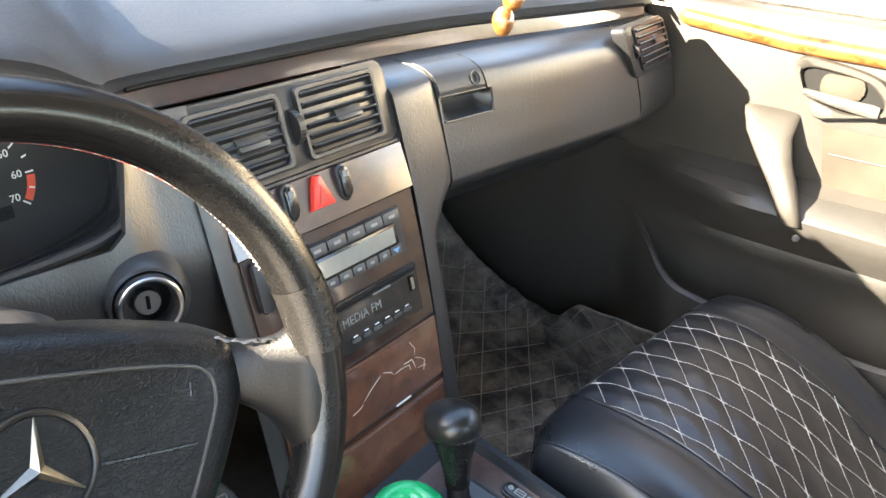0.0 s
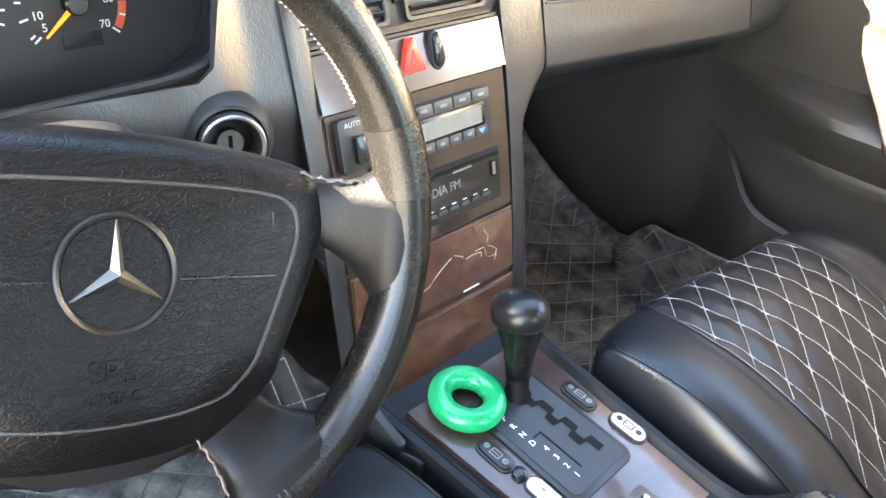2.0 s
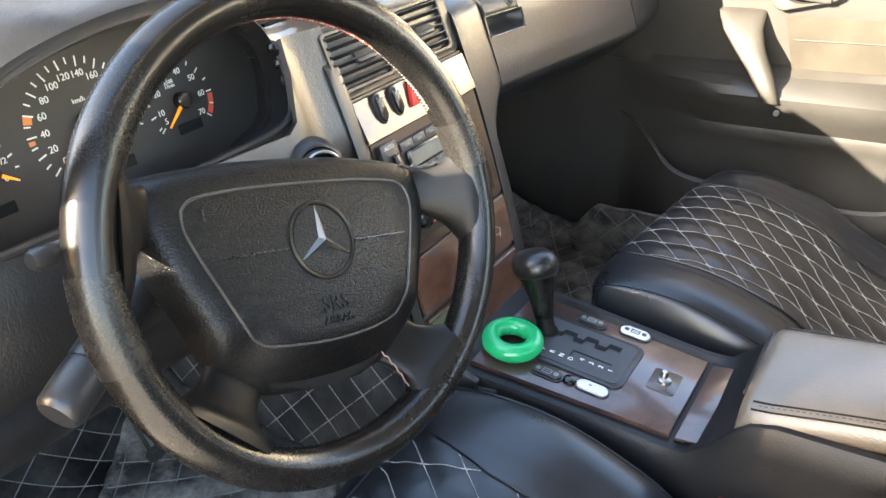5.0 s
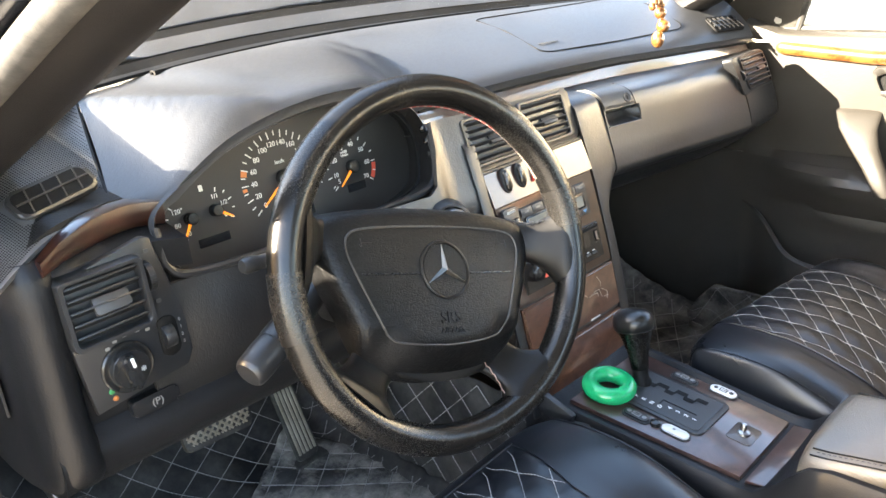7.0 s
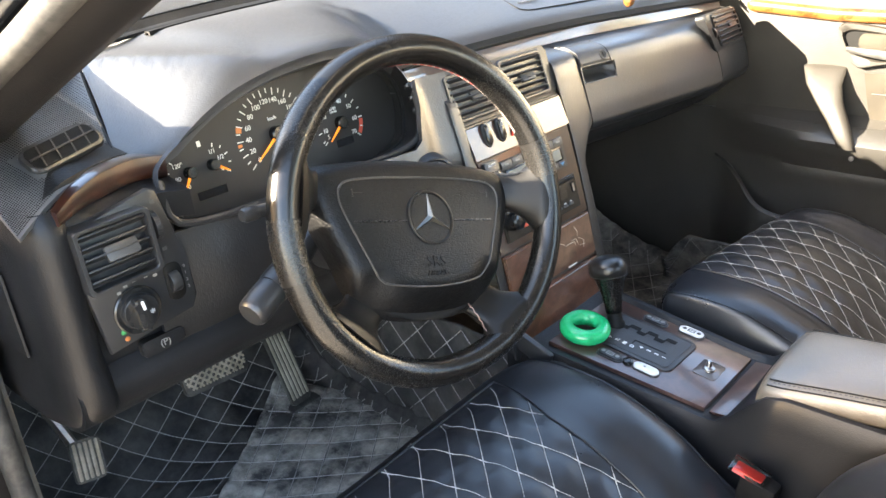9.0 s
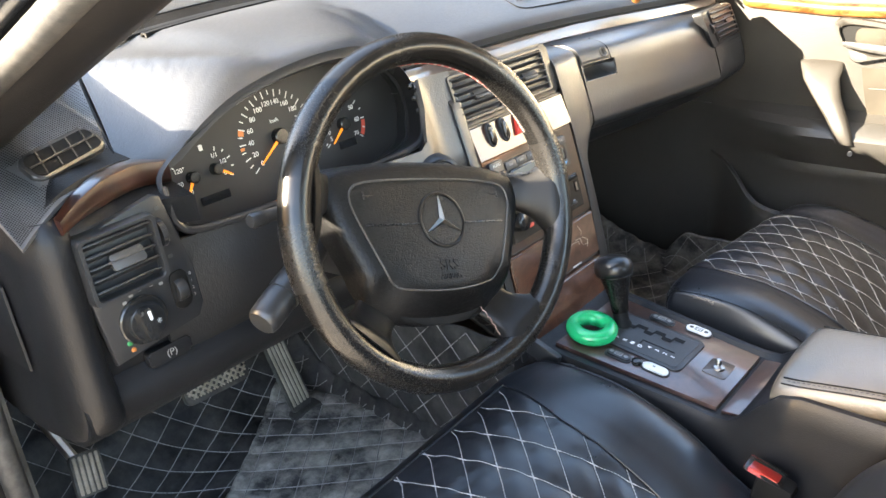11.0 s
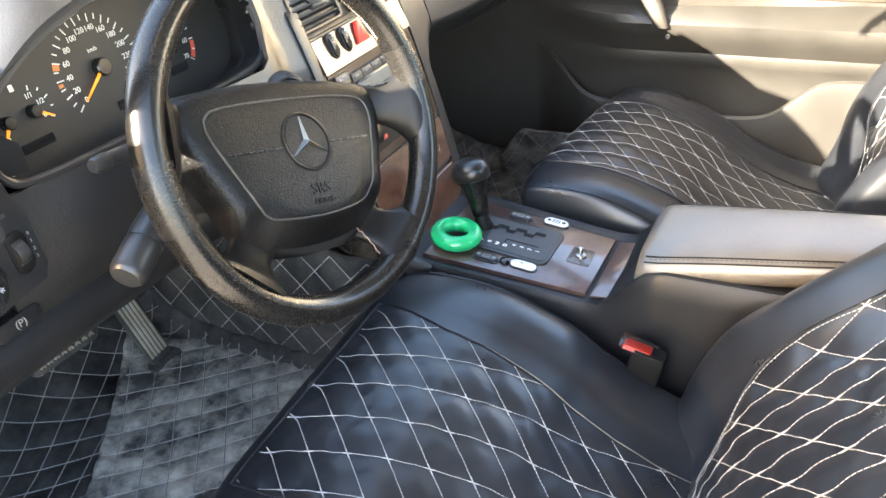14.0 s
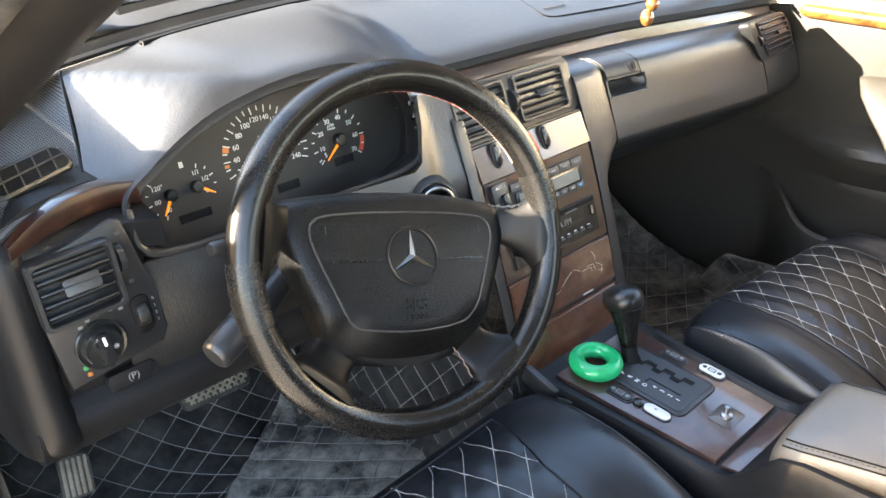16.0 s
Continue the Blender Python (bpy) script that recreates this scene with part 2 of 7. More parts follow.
BEAD = wood("bead_wood", [(0.25, (0.05, 0.016, 0.004)), (0.5, (0.15, 0.06, 0.014)), (0.8, (0.26, 0.125, 0.035))], 0.8, 2.0)
# black corner plastic, grey raised for its bright sheen besides thin dust
CORNER = plastic("dusty_sheen_plastic", (0.046, 0.048, 0.052), (0.070, 0.072, 0.077), 0.42, 0.0002, 0.6, dust=0.08)
# lightest walnut copy: reflected light on the drawers is put into the colour
DRAWERWOOD = wood("drawer_walnut_lit", [(0.25, (0.032, 0.012, 0.007)), (0.5, (0.082, 0.034, 0.019)), (0.8, (0.15, 0.068, 0.038))], 1.0, 1.0, 0.04)
# cowl grey lightened to stand for reflections as well as dust
COWLING = plastic("pale_reflecting_cowl", (0.07, 0.068, 0.064), (0.13, 0.126, 0.118), 0.55, 0.0004, 0.4, dust=0.25)
GLASS = pane("windscreen_glass", (0.92, 0.95, 0.93), 1.0, dust=0.05)
# made-up dark tint that keeps the sun off the driver's side
SUNBLOCK = pane("sun_blocking_glass", (0.07, 0.055, 0.035), 1.0)
SIDEGLASS = pane("side_glass", (0.93, 0.95, 0.94), 1.0, dust=0.03)
PAINT = plain("dark_car_paint", (0.035, 0.038, 0.045), 0.16, 0.3, coat=1.0)
SAND = plastic("dry_ground", (0.34, 0.30, 0.25), (0.46, 0.42, 0.36), 0.95, 0.002, 0.2)
PLASTER = plastic("pale_plaster", (0.76, 0.66, 0.49), (0.88, 0.79, 0.62), 0.9, 0.001, 0.2)
WRAP = pane("clear_film", (0.95, 0.95, 0.95), 1.6)


# ---- mesh helpers ----
def thing(name, at, label, category, group="", kind=""):
    e = new(name)
    e.location = at
    e.empty_display_size = 0.02
    return tagged(e, label, category, group, kind)


def part(name, bm, mat, parent=None, label="", angle=40):
    """Links a bmesh, built in world metres, as one mesh object under a thing or a part."""
    bmesh.ops.recalc_face_normals(bm, faces=bm.faces)
    me = bpy.data.meshes.new(name)
    bm.to_mesh(me)
    bm.free()
    me.materials.append(mat)
    me.shade_smooth()
    if angle < 180:
        me.set_sharp_from_angle(angle=radians(angle))
    ob = new(name, me)
    if parent:
        ob.parent = parent
        ob.matrix_parent_inverse = Matrix.Translation(-parent.location)
    if label:
        ob["label"] = label
    return ob


def solo(name, bm, mat, label, category, group="", kind="", angle=40):
    return tagged(part(name, bm, mat, None, "", angle), label, category, group, kind)


def add_faces(bm, verts, faces):
    vs = [bm.verts.new(v) for v in verts]
    for f in faces:
        try:
            bm.faces.new([vs[i] for i in f])
        except ValueError:
            pass
    return vs


def grid(rows, bm=None, close_u=False, close_v=False, caps=False):
    """Skin over rows of points."""
    bm = bm or bmesh.new()
    n, k = len(rows), len(rows[0])
    faces = []
    for i in range(n if close_v else n - 1):
        for j in range(k if close_u else k - 1):
            faces.append((i * k + j, i * k + (j + 1) % k, (i + 1) % n * k + (j + 1) % k, (i + 1) % n * k + j))
    if caps:
        faces += [tuple(range(k)), tuple((n - 1) * k + j for j in range(k))]
    add_faces(bm, [p for r in rows for p in r], faces)
    return bm


def thicken(bm, t, toward=(0.0, 0.62, 0.35)):
    """Gives an open skin a thickness t on the side that faces the place toward."""
    bmesh.ops.recalc_face_normals(bm, faces=bm.faces)
    bm.normal_update()
    ref = Vector(toward)
    side = sum((ref - f.calc_center_median()).normalized().dot(f.normal) * f.calc_area() for f in bm.faces)
    off = abs(t) * (1 if side > 0 else -1)
    old, faces = bm.verts[:], bm.faces[:]
    rim = [e for e in bm.edges if len(e.link_faces) == 1]
    twin = {v: bm.verts.new(v.co + v.normal * off) for v in old}
    for f in faces:
        bm.faces.new([twin[v] for v in reversed(f.verts)])
    for e in rim:
        a, b = e.verts
        bm.faces.new([a, b, twin[b], twin[a]])
    return bm


def box(c, s, bevel=0.0, m=None, bm=None, seg=2):
    """A box of size s centred at c (turned by m), with rounded edges."""
    b = bmesh.new()
    bmesh.ops.create_cube(b, size=1)
    bmesh.ops.scale(b, vec=s, verts=b.verts)
    if bevel:
        bmesh.ops.bevel(b, geom=b.edges[:], offset=min(bevel, min(s) * 0.45), segments=seg, affect="EDGES", profile=0.5)
    t = Matrix.Translation(c) @ (m.to_4x4() if m else Matrix())
    bmesh.ops.transform(b, matrix=t, verts=b.verts)
    return join(bm, b)


def join(bm, b):
    if bm is None:
        return b
    me = bpy.data.meshes.new("tmp")
    b.to_mesh(me)
    b.free()
    bm.from_mesh(me)
    bpy.data.meshes.remove(me)
    return bm


def prism(outline, frame_m, depth, bevel=0.0, bm=None, seg=2):
    """Outline points (a, b) in the plane of frame_m, pushed out by depth along its z, edges rounded."""
    b = bmesh.new()
    n = len(outline)
    add_faces(b, [(x, y, 0) for x, y in outline] + [(x, y, depth) for x, y in outline],
              [tuple(range(n)), tuple(range(n, 2 * n))] + [(i, (i + 1) % n, n + (i + 1) % n, n + i) for i in range(n)])
    if bevel:
        es = [e for e in b.edges if all(abs(v.co.z - depth) < 1e-7 for v in e.verts)]
        bmesh.ops.bevel(b, geom=es, offset=bevel, segments=seg, affect="EDGES", profile=0.5)
    bmesh.ops.transform(b, matrix=frame_m, verts=b.verts)
    return join(bm, b)


def rounded(w, h, r, n=5):
    """Outline of a rounded rectangle, centred."""
    pts = []
    for cx, cy, a0 in ((w / 2 - r, h / 2 - r, 0), (-w / 2 + r, h / 2 - r, 90), (-w / 2 + r, -h / 2 + r, 180), (w / 2 - r, -h / 2 + r, 270)):
        for i in range(n + 1):
            a = radians(a0 + 90 * i / n)
            pts.append((cx + r * math.cos(a), cy + r * math.sin(a)))
    return pts


def basis(o, right, up):
    """A frame at o: x to the right, y up, z out towards the viewer."""
    x = Vector(right).normalized()
    z = x.cross(Vector(up)).normalized()
    y = z.cross(x)
    return Matrix(((x.x, y.x, z.x, o[0]), (x.y, y.y, z.y, o[1]), (x.z, y.z, z.z, o[2]), (0, 0, 0, 1)))


def catmull(pts, n):
    """n points on a smooth line through pts, evenly by parameter."""
    P = [Vector(p) for p in pts]
    P = [P[0] * 2 - P[1]] + P + [P[-1] * 2 - P[-2]]
    out, m = [], len(pts) - 1
    for i in range(n):
        t = i / (n - 1) * m
        k = min(int(t), m - 1)
        u = t - k
        a, b, c, d = P[k:k + 4]
        out.append(0.5 * (2 * b + (c - a) * u + (2 * a - 5 * b + 4 * c - d) * u * u + (3 * b - a - 3 * c + d) * u ** 3))
    return out


def catmull_pairs(pts, n=41):
    return [(p.x, p.y) for p in catmull([(*p, 0) for p in pts], n)]


def smooth_interp(table, x):
    xs, ys = zip(*table)
    if x <= xs[0] or x >= xs[-1]:
        return float(np.interp(x, xs, ys))
    k = max(i for i in range(len(xs) - 1) if xs[i] <= x)
    u = (x - xs[k]) / (xs[k + 1] - xs[k])
    m0 = (ys[k + 1] - ys[k - 1]) / (xs[k + 1] - xs[k - 1]) if k else (ys[1] - ys[0]) / (xs[1] - xs[0])
    m1 = (ys[k + 2] - ys[k]) / (xs[k + 2] - xs[k]) if k + 2 < len(xs) else (ys[k + 1] - ys[k]) / (xs[k + 1] - xs[k])
    h = xs[k + 1] - xs[k]
    return ((2 * u ** 3 - 3 * u * u + 1) * ys[k] + (u ** 3 - 2 * u * u + u) * h * m0 + (-2 * u ** 3 + 3 * u * u) * ys[k + 1] + (u ** 3 - u * u) * h * m1)


def tube(path, r, sides=10, bm=None, closed=False, caps=True):
    """A round bar along a path; r may be one radius or one a point."""
    P = [Vector(p) for p in path]
    n = len(P)
    rows, ref = [], None
    for i in range(n):
        d = (P[(i + 1) % n] - P[i - 1]) if closed else (P[min(i + 1, n - 1)] - P[max(i - 1, 0)])
        d.normalize()
        if ref is None:
            ref = Vector((0, 0, 1)) if abs(d.z) < 0.9 else Vector((1, 0, 0))
        u = d.cross(ref).normalized()
        v = u.cross(d).normalized()
        ref = v
        rr = r[i] if isinstance(r, (list, tuple)) else r
        rows.append([P[i] + rr * (math.cos(2 * math.pi * k / sides) * u + math.sin(2 * math.pi * k / sides) * v) for k in range(sides)])
    return grid(rows, bm, close_u=True, close_v=closed, caps=caps and not closed)


def lathe(profile, m, n=32, bm=None):
    """Profile points (radius, height) turned about the z axis of m."""
    rows = [[m @ Vector((r * math.cos(2 * math.pi * k / n), r * math.sin(2 * math.pi * k / n), h)) for k in range(n)] for r, h in profile]
    return grid(rows, bm, close_u=True, caps=True)


def text_bm(body, m, size, depth=0.0003, align="CENTER", bm=None):
    c = bpy.data.curves.new("text", "FONT")
    c.body, c.size, c.extrude, c.align_x, c.align_y = body, size, depth, align, "CENTER"
    c.resolution_u = 3
    ob = bpy.data.objects.new("text", c)
    scene.collection.objects.link(ob)
    me = bpy.data.meshes.new_from_object(ob.evaluated_get(bpy.context.evaluated_depsgraph_get()))
    b = bmesh.new()
    b.from_mesh(me)
    bmesh.ops.transform(b, matrix=m, verts=b.verts)
    bpy.data.objects.remove(ob)
    bpy.data.curves.remove(c)
    bpy.data.meshes.remove(me)
    return join(bm, b)


def at2(m, x, y, z=0.0):
    return m @ Matrix.Translation((x, y, z))


def spin(m, deg):
    return m @ Matrix.Rotation(radians(deg), 4, "Z")


# ---- surroundings and car shell ----
def build_surroundings():
    g = bmesh.new()
    add_faces(g, [(-300, -300, -0.42), (300, -300, -0.42), (300, 300, -0.42), (-300, 300, -0.42)], [(0, 1, 2, 3)])
    solo("ground", g, SAND, "dry pale earth ground around the car", "ground", kind="structure")
    w = box((4, 14.0, 0.8), (46, 0.25, 2.4), 0.02)
    wall = solo("boundary_wall", w, PLASTER, "pale plastered yard wall beyond the bonnet", "wall", kind="structure")
    side = box((5.4, 4.8, 1.1), (0.25, 18.0, 3.0), 0.02)
    side = box((5.4, -6.98, 0.8), (0.25, 5.56, 2.4), 0.02, None, side)
    solo("boundary_wall", side, PLASTER, "pale sunlit plastered wall beside the car", "wall", kind="structure")
    for k in range(15):
        part("pier", box((-16 + 2.9 * k, 13.82, 0.84), (0.3, 0.16, 2.5), 0.02), PLASTER, wall)


def y_base(x):
    return 0.785 + 0.06 * x - 0.60 * x * x


def build_shell():
    fl = bmesh.new()
    rows = []
    for y, z in ((-1.9, -0.03), (-0.4, -0.03), (0.2, -0.03), (0.62, -0.025), (0.72, -0.01), (0.80, 0.05), (0.90, 0.16), (1.0, 0.34), (1.02, 0.665)):
        rows.append([(x, y, z) for x in np.linspace(-0.76, 0.76, 9)])
    solo("floor", thicken(grid(rows, fl), 0.02, (0, 0.3, -9)), CARPET, "black carpeted car floor and toe board", "floor", kind="structure")
    # roof lining
    rows = []
    for y in np.linspace(0.06, -1.5, 10):
        rows.append([(x, y - 0.4 * x * x * (1 if y > -0.5 else 0), 1.11 - 0.10 * x * x - 0.05 * math.exp(-((y - 0.06) / 0.25) ** 2) - 0.06 * (max(0, -y - 0.8)) ** 2) for x in np.linspace(-0.60, 0.60, 9)])
    solo("ceiling", thicken(grid(rows), 0.03, (0, -0.5, 9)), HEADLINER, "pale grey cloth roof lining of the car", "ceiling", kind="structure")
    # windscreen
    rows = []
    for v in np.linspace(0, 1, 7):
        row = []
        for x in np.linspace(-0.68, 0.68, 41):
            xx = x * (1 - 0.13 * v)
            y0, y1 = y_base(x) + 0.035, 0.06 - 0.45 * xx * xx
            row.append((xx, y0 + (y1 - y0) * v, 0.712 + (1.065 - 0.712) * v + 0.02 * math.sin(math.pi * v)))
        rows.append(row)
    ws = solo("window_1", grid(rows), GLASS, "dusty curved windscreen glass", "window", kind="structure", angle=180)
    ws.visible_shadow = False
    # black band at the foot of the glass
    rows = [[(x, y_base(x) + dy, z) for x in np.linspace(-0.67, 0.67, 90)] for dy, z in ((-0.010, 0.7240), (-0.008, 0.7265), (0.016, 0.7285), (0.036, 0.716))]
    solo("trim", thicken(grid(rows), 0.004, (0, 1, -9)), DARK, "black rubber band at the foot of the windscreen", "trim", kind="structure")
    # pillars
    for s, nm in ((-1, "pillar_left"), (1, "pillar_right")):
        path = catmull([(s * 0.71, 0.70, 0.58), (s * 0.685, 0.54, 0.665), (s * 0.664, 0.41, 0.730), (s * 0.654, 0.30, 0.780), (s * 0.645, 0.20, 0.824), (s * 0.63, 0.06, 0.885), (s * 0.605, -0.10, 0.955), (s * 0.58, -0.30, 1.03), (s * 0.57, -0.6, 1.06)], 24)
        rows = []
        for i, p in enumerate(path):
            d = (path[min(i + 1, 23)] - path[max(i - 1, 0)]).normalized()
            u = Vector((s, 0, 0)) - d * d.x * s
            u.normalize()
            v = d.cross(u)
            rows.append([p + u * 0.042 * math.cos(a) * (1 + 0.2 * math.sin(2 * a)) + v * 0.032 * math.sin(a) for a in np.linspace(0, 2 * math.pi, 16, endpoint=False)])
        solo(nm, grid(rows, None, close_u=True, caps=True), PILLAR, "grey-brown padded windscreen pillar trim", "pillar", kind="structure")
    path = catmull([(-0.775, 0.72, 0.60), (-0.745, 0.56, 0.69), (-0.722, 0.43, 0.757), (-0.710, 0.32, 0.808), (-0.700, 0.22, 0.852), (-0.685, 0.08, 0.912), (-0.66, -0.08, 0.982), (-0.635, -0.28, 1.055), (-0.625, -0.6, 1.085)], 24)
    solo("pillar_skin", tube(path, 0.034, 12), PAINT, "dark painted outer skin of the windscreen pillar", "pillar", kind="structure")
    # right side behind the front door, rear wall, left rear side
    for s in (-1, 1):
        nm = "wall_left" if s < 0 else "wall_right"
        y0 = -0.62
        b = box((s * 0.75, (y0 - 1.9) / 2, 0.29), (0.06, 1.9 + y0, 0.66), 0.02)
        b = box((s * 0.70, y0 - 0.02, 0.82), (0.08, 0.12, 0.62), 0.03, Matrix.Rotation(radians(-s * 12), 3, "Y"), b)
        b = box((s * 0.66, -1.75, 0.86), (0.10, 0.3, 0.6), 0.03, None, b)
        solo(nm, b, DOORLOW, "dark rear side panel of the cabin", "wall", kind="structure")
    b = box((0, -1.9, 0.3), (1.5, 0.08, 0.72), 0.03)
    b = box((0, -1.6, 1.06), (1.2, 0.3, 0.05), 0.02, None, b)
    solo("wall_back", b, DOORLOW, "dark panel behind the rear bench", "wall", kind="structure")
    # sill and hinge pillar of the open driver's doorway, with its rubber seal
    sill = box((-0.745, -0.12, -0.02), (0.12, 1.5, 0.16), 0.03)
    sill = box((-0.765, 0.60, 0.30), (0.07, 0.20, 0.72), 0.03, Matrix.Rotation(radians(8), 3, "X"), sill)
    solo("door_frame", sill, PILLAR, "dusty grey-brown body frame of the open doorway", "door frame", kind="structure")
    seal = tube(catmull([(-0.62, -0.55, 1.05), (-0.63, -0.25, 0.99), (-0.675, 0.02, 0.885), (-0.70, 0.20, 0.805), (-0.718, 0.38, 0.715), (-0.735, 0.46, 0.60), (-0.745, 0.47, 0.46), (-0.745, 0.48, 0.30), (-0.74, 0.47, 0.15), (-0.73, 0.38, 0.07), (-0.72, -0.1, 0.06), (-0.72, -0.6, 0.06)], 60), 0.013, 10)
    solo("door_seal", seal, RUBBER, "black rubber seal round the doorway", "door seal", kind="structure")
    # cowl between the glass and the bonnet
    rows = [[(x, y_base(x) + dy, z) for x in np.linspace(-0.74, 0.74, 90)] for dy, z in ((0.0, 0.70), (0.05, 0.69), (0.2, 0.655), (0.42, 0.64))]
    solo("cowl", thicken(grid(rows), 0.01, (0, 1, -9)), COWLING, "dusty cowl at the foot of the windscreen, reflections painted pale grey", "cowl", kind="structure")
    # unseen driver's door, swung wide open ahead of the doorway, added to block sun
    hinge, d = Vector((-0.78, 0.52, 0)), Vector((-0.906, -0.423, 0))
    n = Vector((0.423, -0.906, 0))
    turn = Matrix((d, n, (0, 0, 1))).transposed()
    door = thing("driver_door", hinge, "driver's door standing wide open, unseen, added to block sun", "car door")
    part("panel", box(hinge + d * 0.54 + Vector((0, 0, 0.30)), (1.06, 0.07, 0.74), 0.02, turn), PAINT, door)
    part("lining", box(hinge + d * 0.54 + n * 0.042 + Vector((0, 0, 0.30)), (1.0, 0.02, 0.68), 0.01, turn), DOORLOW, door)
    top = [hinge + d * u + Vector((0, 0, z)) for u, z in ((0.02, 0.67), (0.30, 0.90), (0.55, 1.03), (0.80, 1.06), (1.02, 1.03), (1.06, 0.67))]
    part("window_frame", tube(catmull(top, 30), 0.018, 8), RUBBER, door)
    g = bmesh.new()
    add_faces(g, [p - Vector((0, 0, 0.005)) for p in top], [tuple(range(6))])
    part("window_glass", g, SUNBLOCK, door, "dark window glass added out of view to block sun")
    # bonnet
    rows = []
    for y in np.linspace(1.0, 2.05, 12):
        k = (y - 1.0) / 1.05
        rows.append([(x, y + 0.10 * (1 - (x / 0.72) ** 2), 0.655 - 0.10 * k * k - 0.07 * (abs(x) / 0.72) ** 3 + 0.016 * math.exp(-((abs(x) - 0.36) / 0.06) ** 2)) for x in np.linspace(-0.72, 0.72, 25)])
    bon = solo("car_bonnet", thicken(grid(rows), 0.02, (0, 1.5, -9)), PAINT, "dark glossy car bonnet seen through the windscreen", "car bonnet")
    for k in range(2):
        y = 1.045
        arm = tube([(-0.52 + 0.62 * k, y - 0.02, 0.675), (-0.28 + 0.62 * k, y + 0.06, 0.70), (0.02 + 0.55 * k, y + 0.03, 0.708)], [0.008, 0.006, 0.005], 8)
        solo("wiper", arm, RUBBER, "black windscreen wiper arm at rest", "wiper", "wipers")
    return bon


build_surroundings()
build_shell()


# ---- dashboard ----
Y_LIP = [(-0.60, 0.392), (-0.56, 0.386), (-0.53, 0.381), (-0.48, 0.380), (-0.20, 0.380), (-0.165, 0.395), (-0.13, 0.432), (0.0, 0.43), (0.3, 0.402), (0.5, 0.368), (0.735, 0.332)]
Z_LIP = [(-0.60, 0.632), (-0.56, 0.634), (-0.529, 0.637), (-0.488, 0.661), (-0.448, 0.680), (-0.407, 0.692), (-0.365, 0.700), (-0.314, 0.704), (-0.26, 0.702), (-0.21, 0.688), (-0.175, 0.668), (-0.15, 0.656), (-0.12, 0.652), (0.2, 0.655), (0.45, 0.650), (0.735, 0.641)]


def stack_y(z):
    d = z - 0.296
    return 0.256 + 0.2 * d + 0.25 * d * d


def stack_frame(x, z, out=0.0):
    """A frame on the centre stack: x right, y up along its slope, z towards the seats."""
    s = 0.2 + 0.5 * (z - 0.296)
    m = basis((x, stack_y(z), z), (1, 0, 0), (0, s, 1))
    return at2(m, 0, 0, out)


def glove_y(x):
    return smooth_interp([(0.18, 0.327), (0.25, 0.318), (0.40, 0.298), (0.575, 0.279), (0.65, 0.281), (0.735, 0.290)], x)


def face_y(x):
    return smooth_interp([(-0.68, 0.35), (-0.56, 0.345), (-0.40, 0.343), (-0.22, 0.325), (-0.12, 0.312)], x)


dash = thing("dashboard", (0, 0.6, 0.3), "black grained dashboard with leather-look padding and walnut strips", "dashboard")


def pad_height(x, v):
    """Height of the top padding, v of the way from its lip to the windscreen."""
    yl, zl, yb = smooth_interp(Y_LIP, x), smooth_interp(Z_LIP, x), y_base(x)
    z = zl + (0.718 - zl) * (1 - (1 - v) ** (3.2 if x < -0.1 else 2.2)) + 0.012 * math.sin(math.pi * v) + 0.006 * min(1, v / 0.03)
    k = min(1.0, max(0.0, (-0.365 - x) / 0.07))
    if k > 0:                                # left of the gauges a plain slope climbs to a fold
        far = (float(np.interp(x, (-0.56, -0.52, -0.50, -0.48, -0.45, -0.40), (0.64, 0.56, 0.50, 0.455, 0.415, 0.392))) - yl) / (yb - yl)
        a = zl + 0.004 + (0.714 - zl) * v / far
        b = 0.718 + 0.004 * math.sin(math.pi * v)
        soft = 0.0035
        flat = -soft * math.log(math.exp(-a / soft) + math.exp(-b / soft)) + 0.003 * (min(1, v / 0.03) - 1)
        z += (flat - z) * k * k * (3 - 2 * k)
    return z


def build_dash_body():
    # padded top with the hood over the gauges
    us = list(np.linspace(0, 1, 80))
    rows = []
    for v in (-0.06, -0.04, -0.015, 0.0, 0.02, 0.05, 0.09, 0.14, 0.2, 0.26, 0.32, 0.38, 0.44, 0.5, 0.56, 0.62, 0.68, 0.74, 0.8, 0.87, 0.94, 1.0):
        row = []
        x0 = -0.585 + 0.072 * max(0.0, v)
        for x in (x0 + (0.732 - x0) * u for u in us):
            yl, zl, yb = smooth_interp(Y_LIP, x), smooth_interp(Z_LIP, x), y_base(x)
            if v < 0:
                row.append((x, yl + 0.003 + 0.30 * (v + 0.02) ** 2 + (0.012 if v < -0.05 else 0), zl + 0.30 * v))
            else:
                row.append((x, yl + (yb - yl) * v, pad_height(x, v)))
        rows.append(row)
    part("top_pad", thicken(grid(rows), 0.006, (0, 0.7, -9)), DASHTOP, dash, "grained black top padding, sky sheen in its colour, with a hood over the gauges")
    # slot of the windscreen blower
    rows = [[(x, y_base(x) - 0.045 + dy, 0.7265 + dz) for x in np.linspace(-0.40, 0.42, 40)] for dy, dz in ((-0.008, 0.0), (-0.006, 0.005), (0.006, 0.005), (0.008, 0.0))]
    part("defrost_slot", thicken(grid(rows), 0.003, (0, 0.9, -9)), DARK, dash, "long black windscreen blower slot")


def pad_z(x, y):
    yl, yb = smooth_interp(Y_LIP, x), y_base(x)
    return pad_height(x, min(max((y - yl) / (yb - yl), 0), 1))


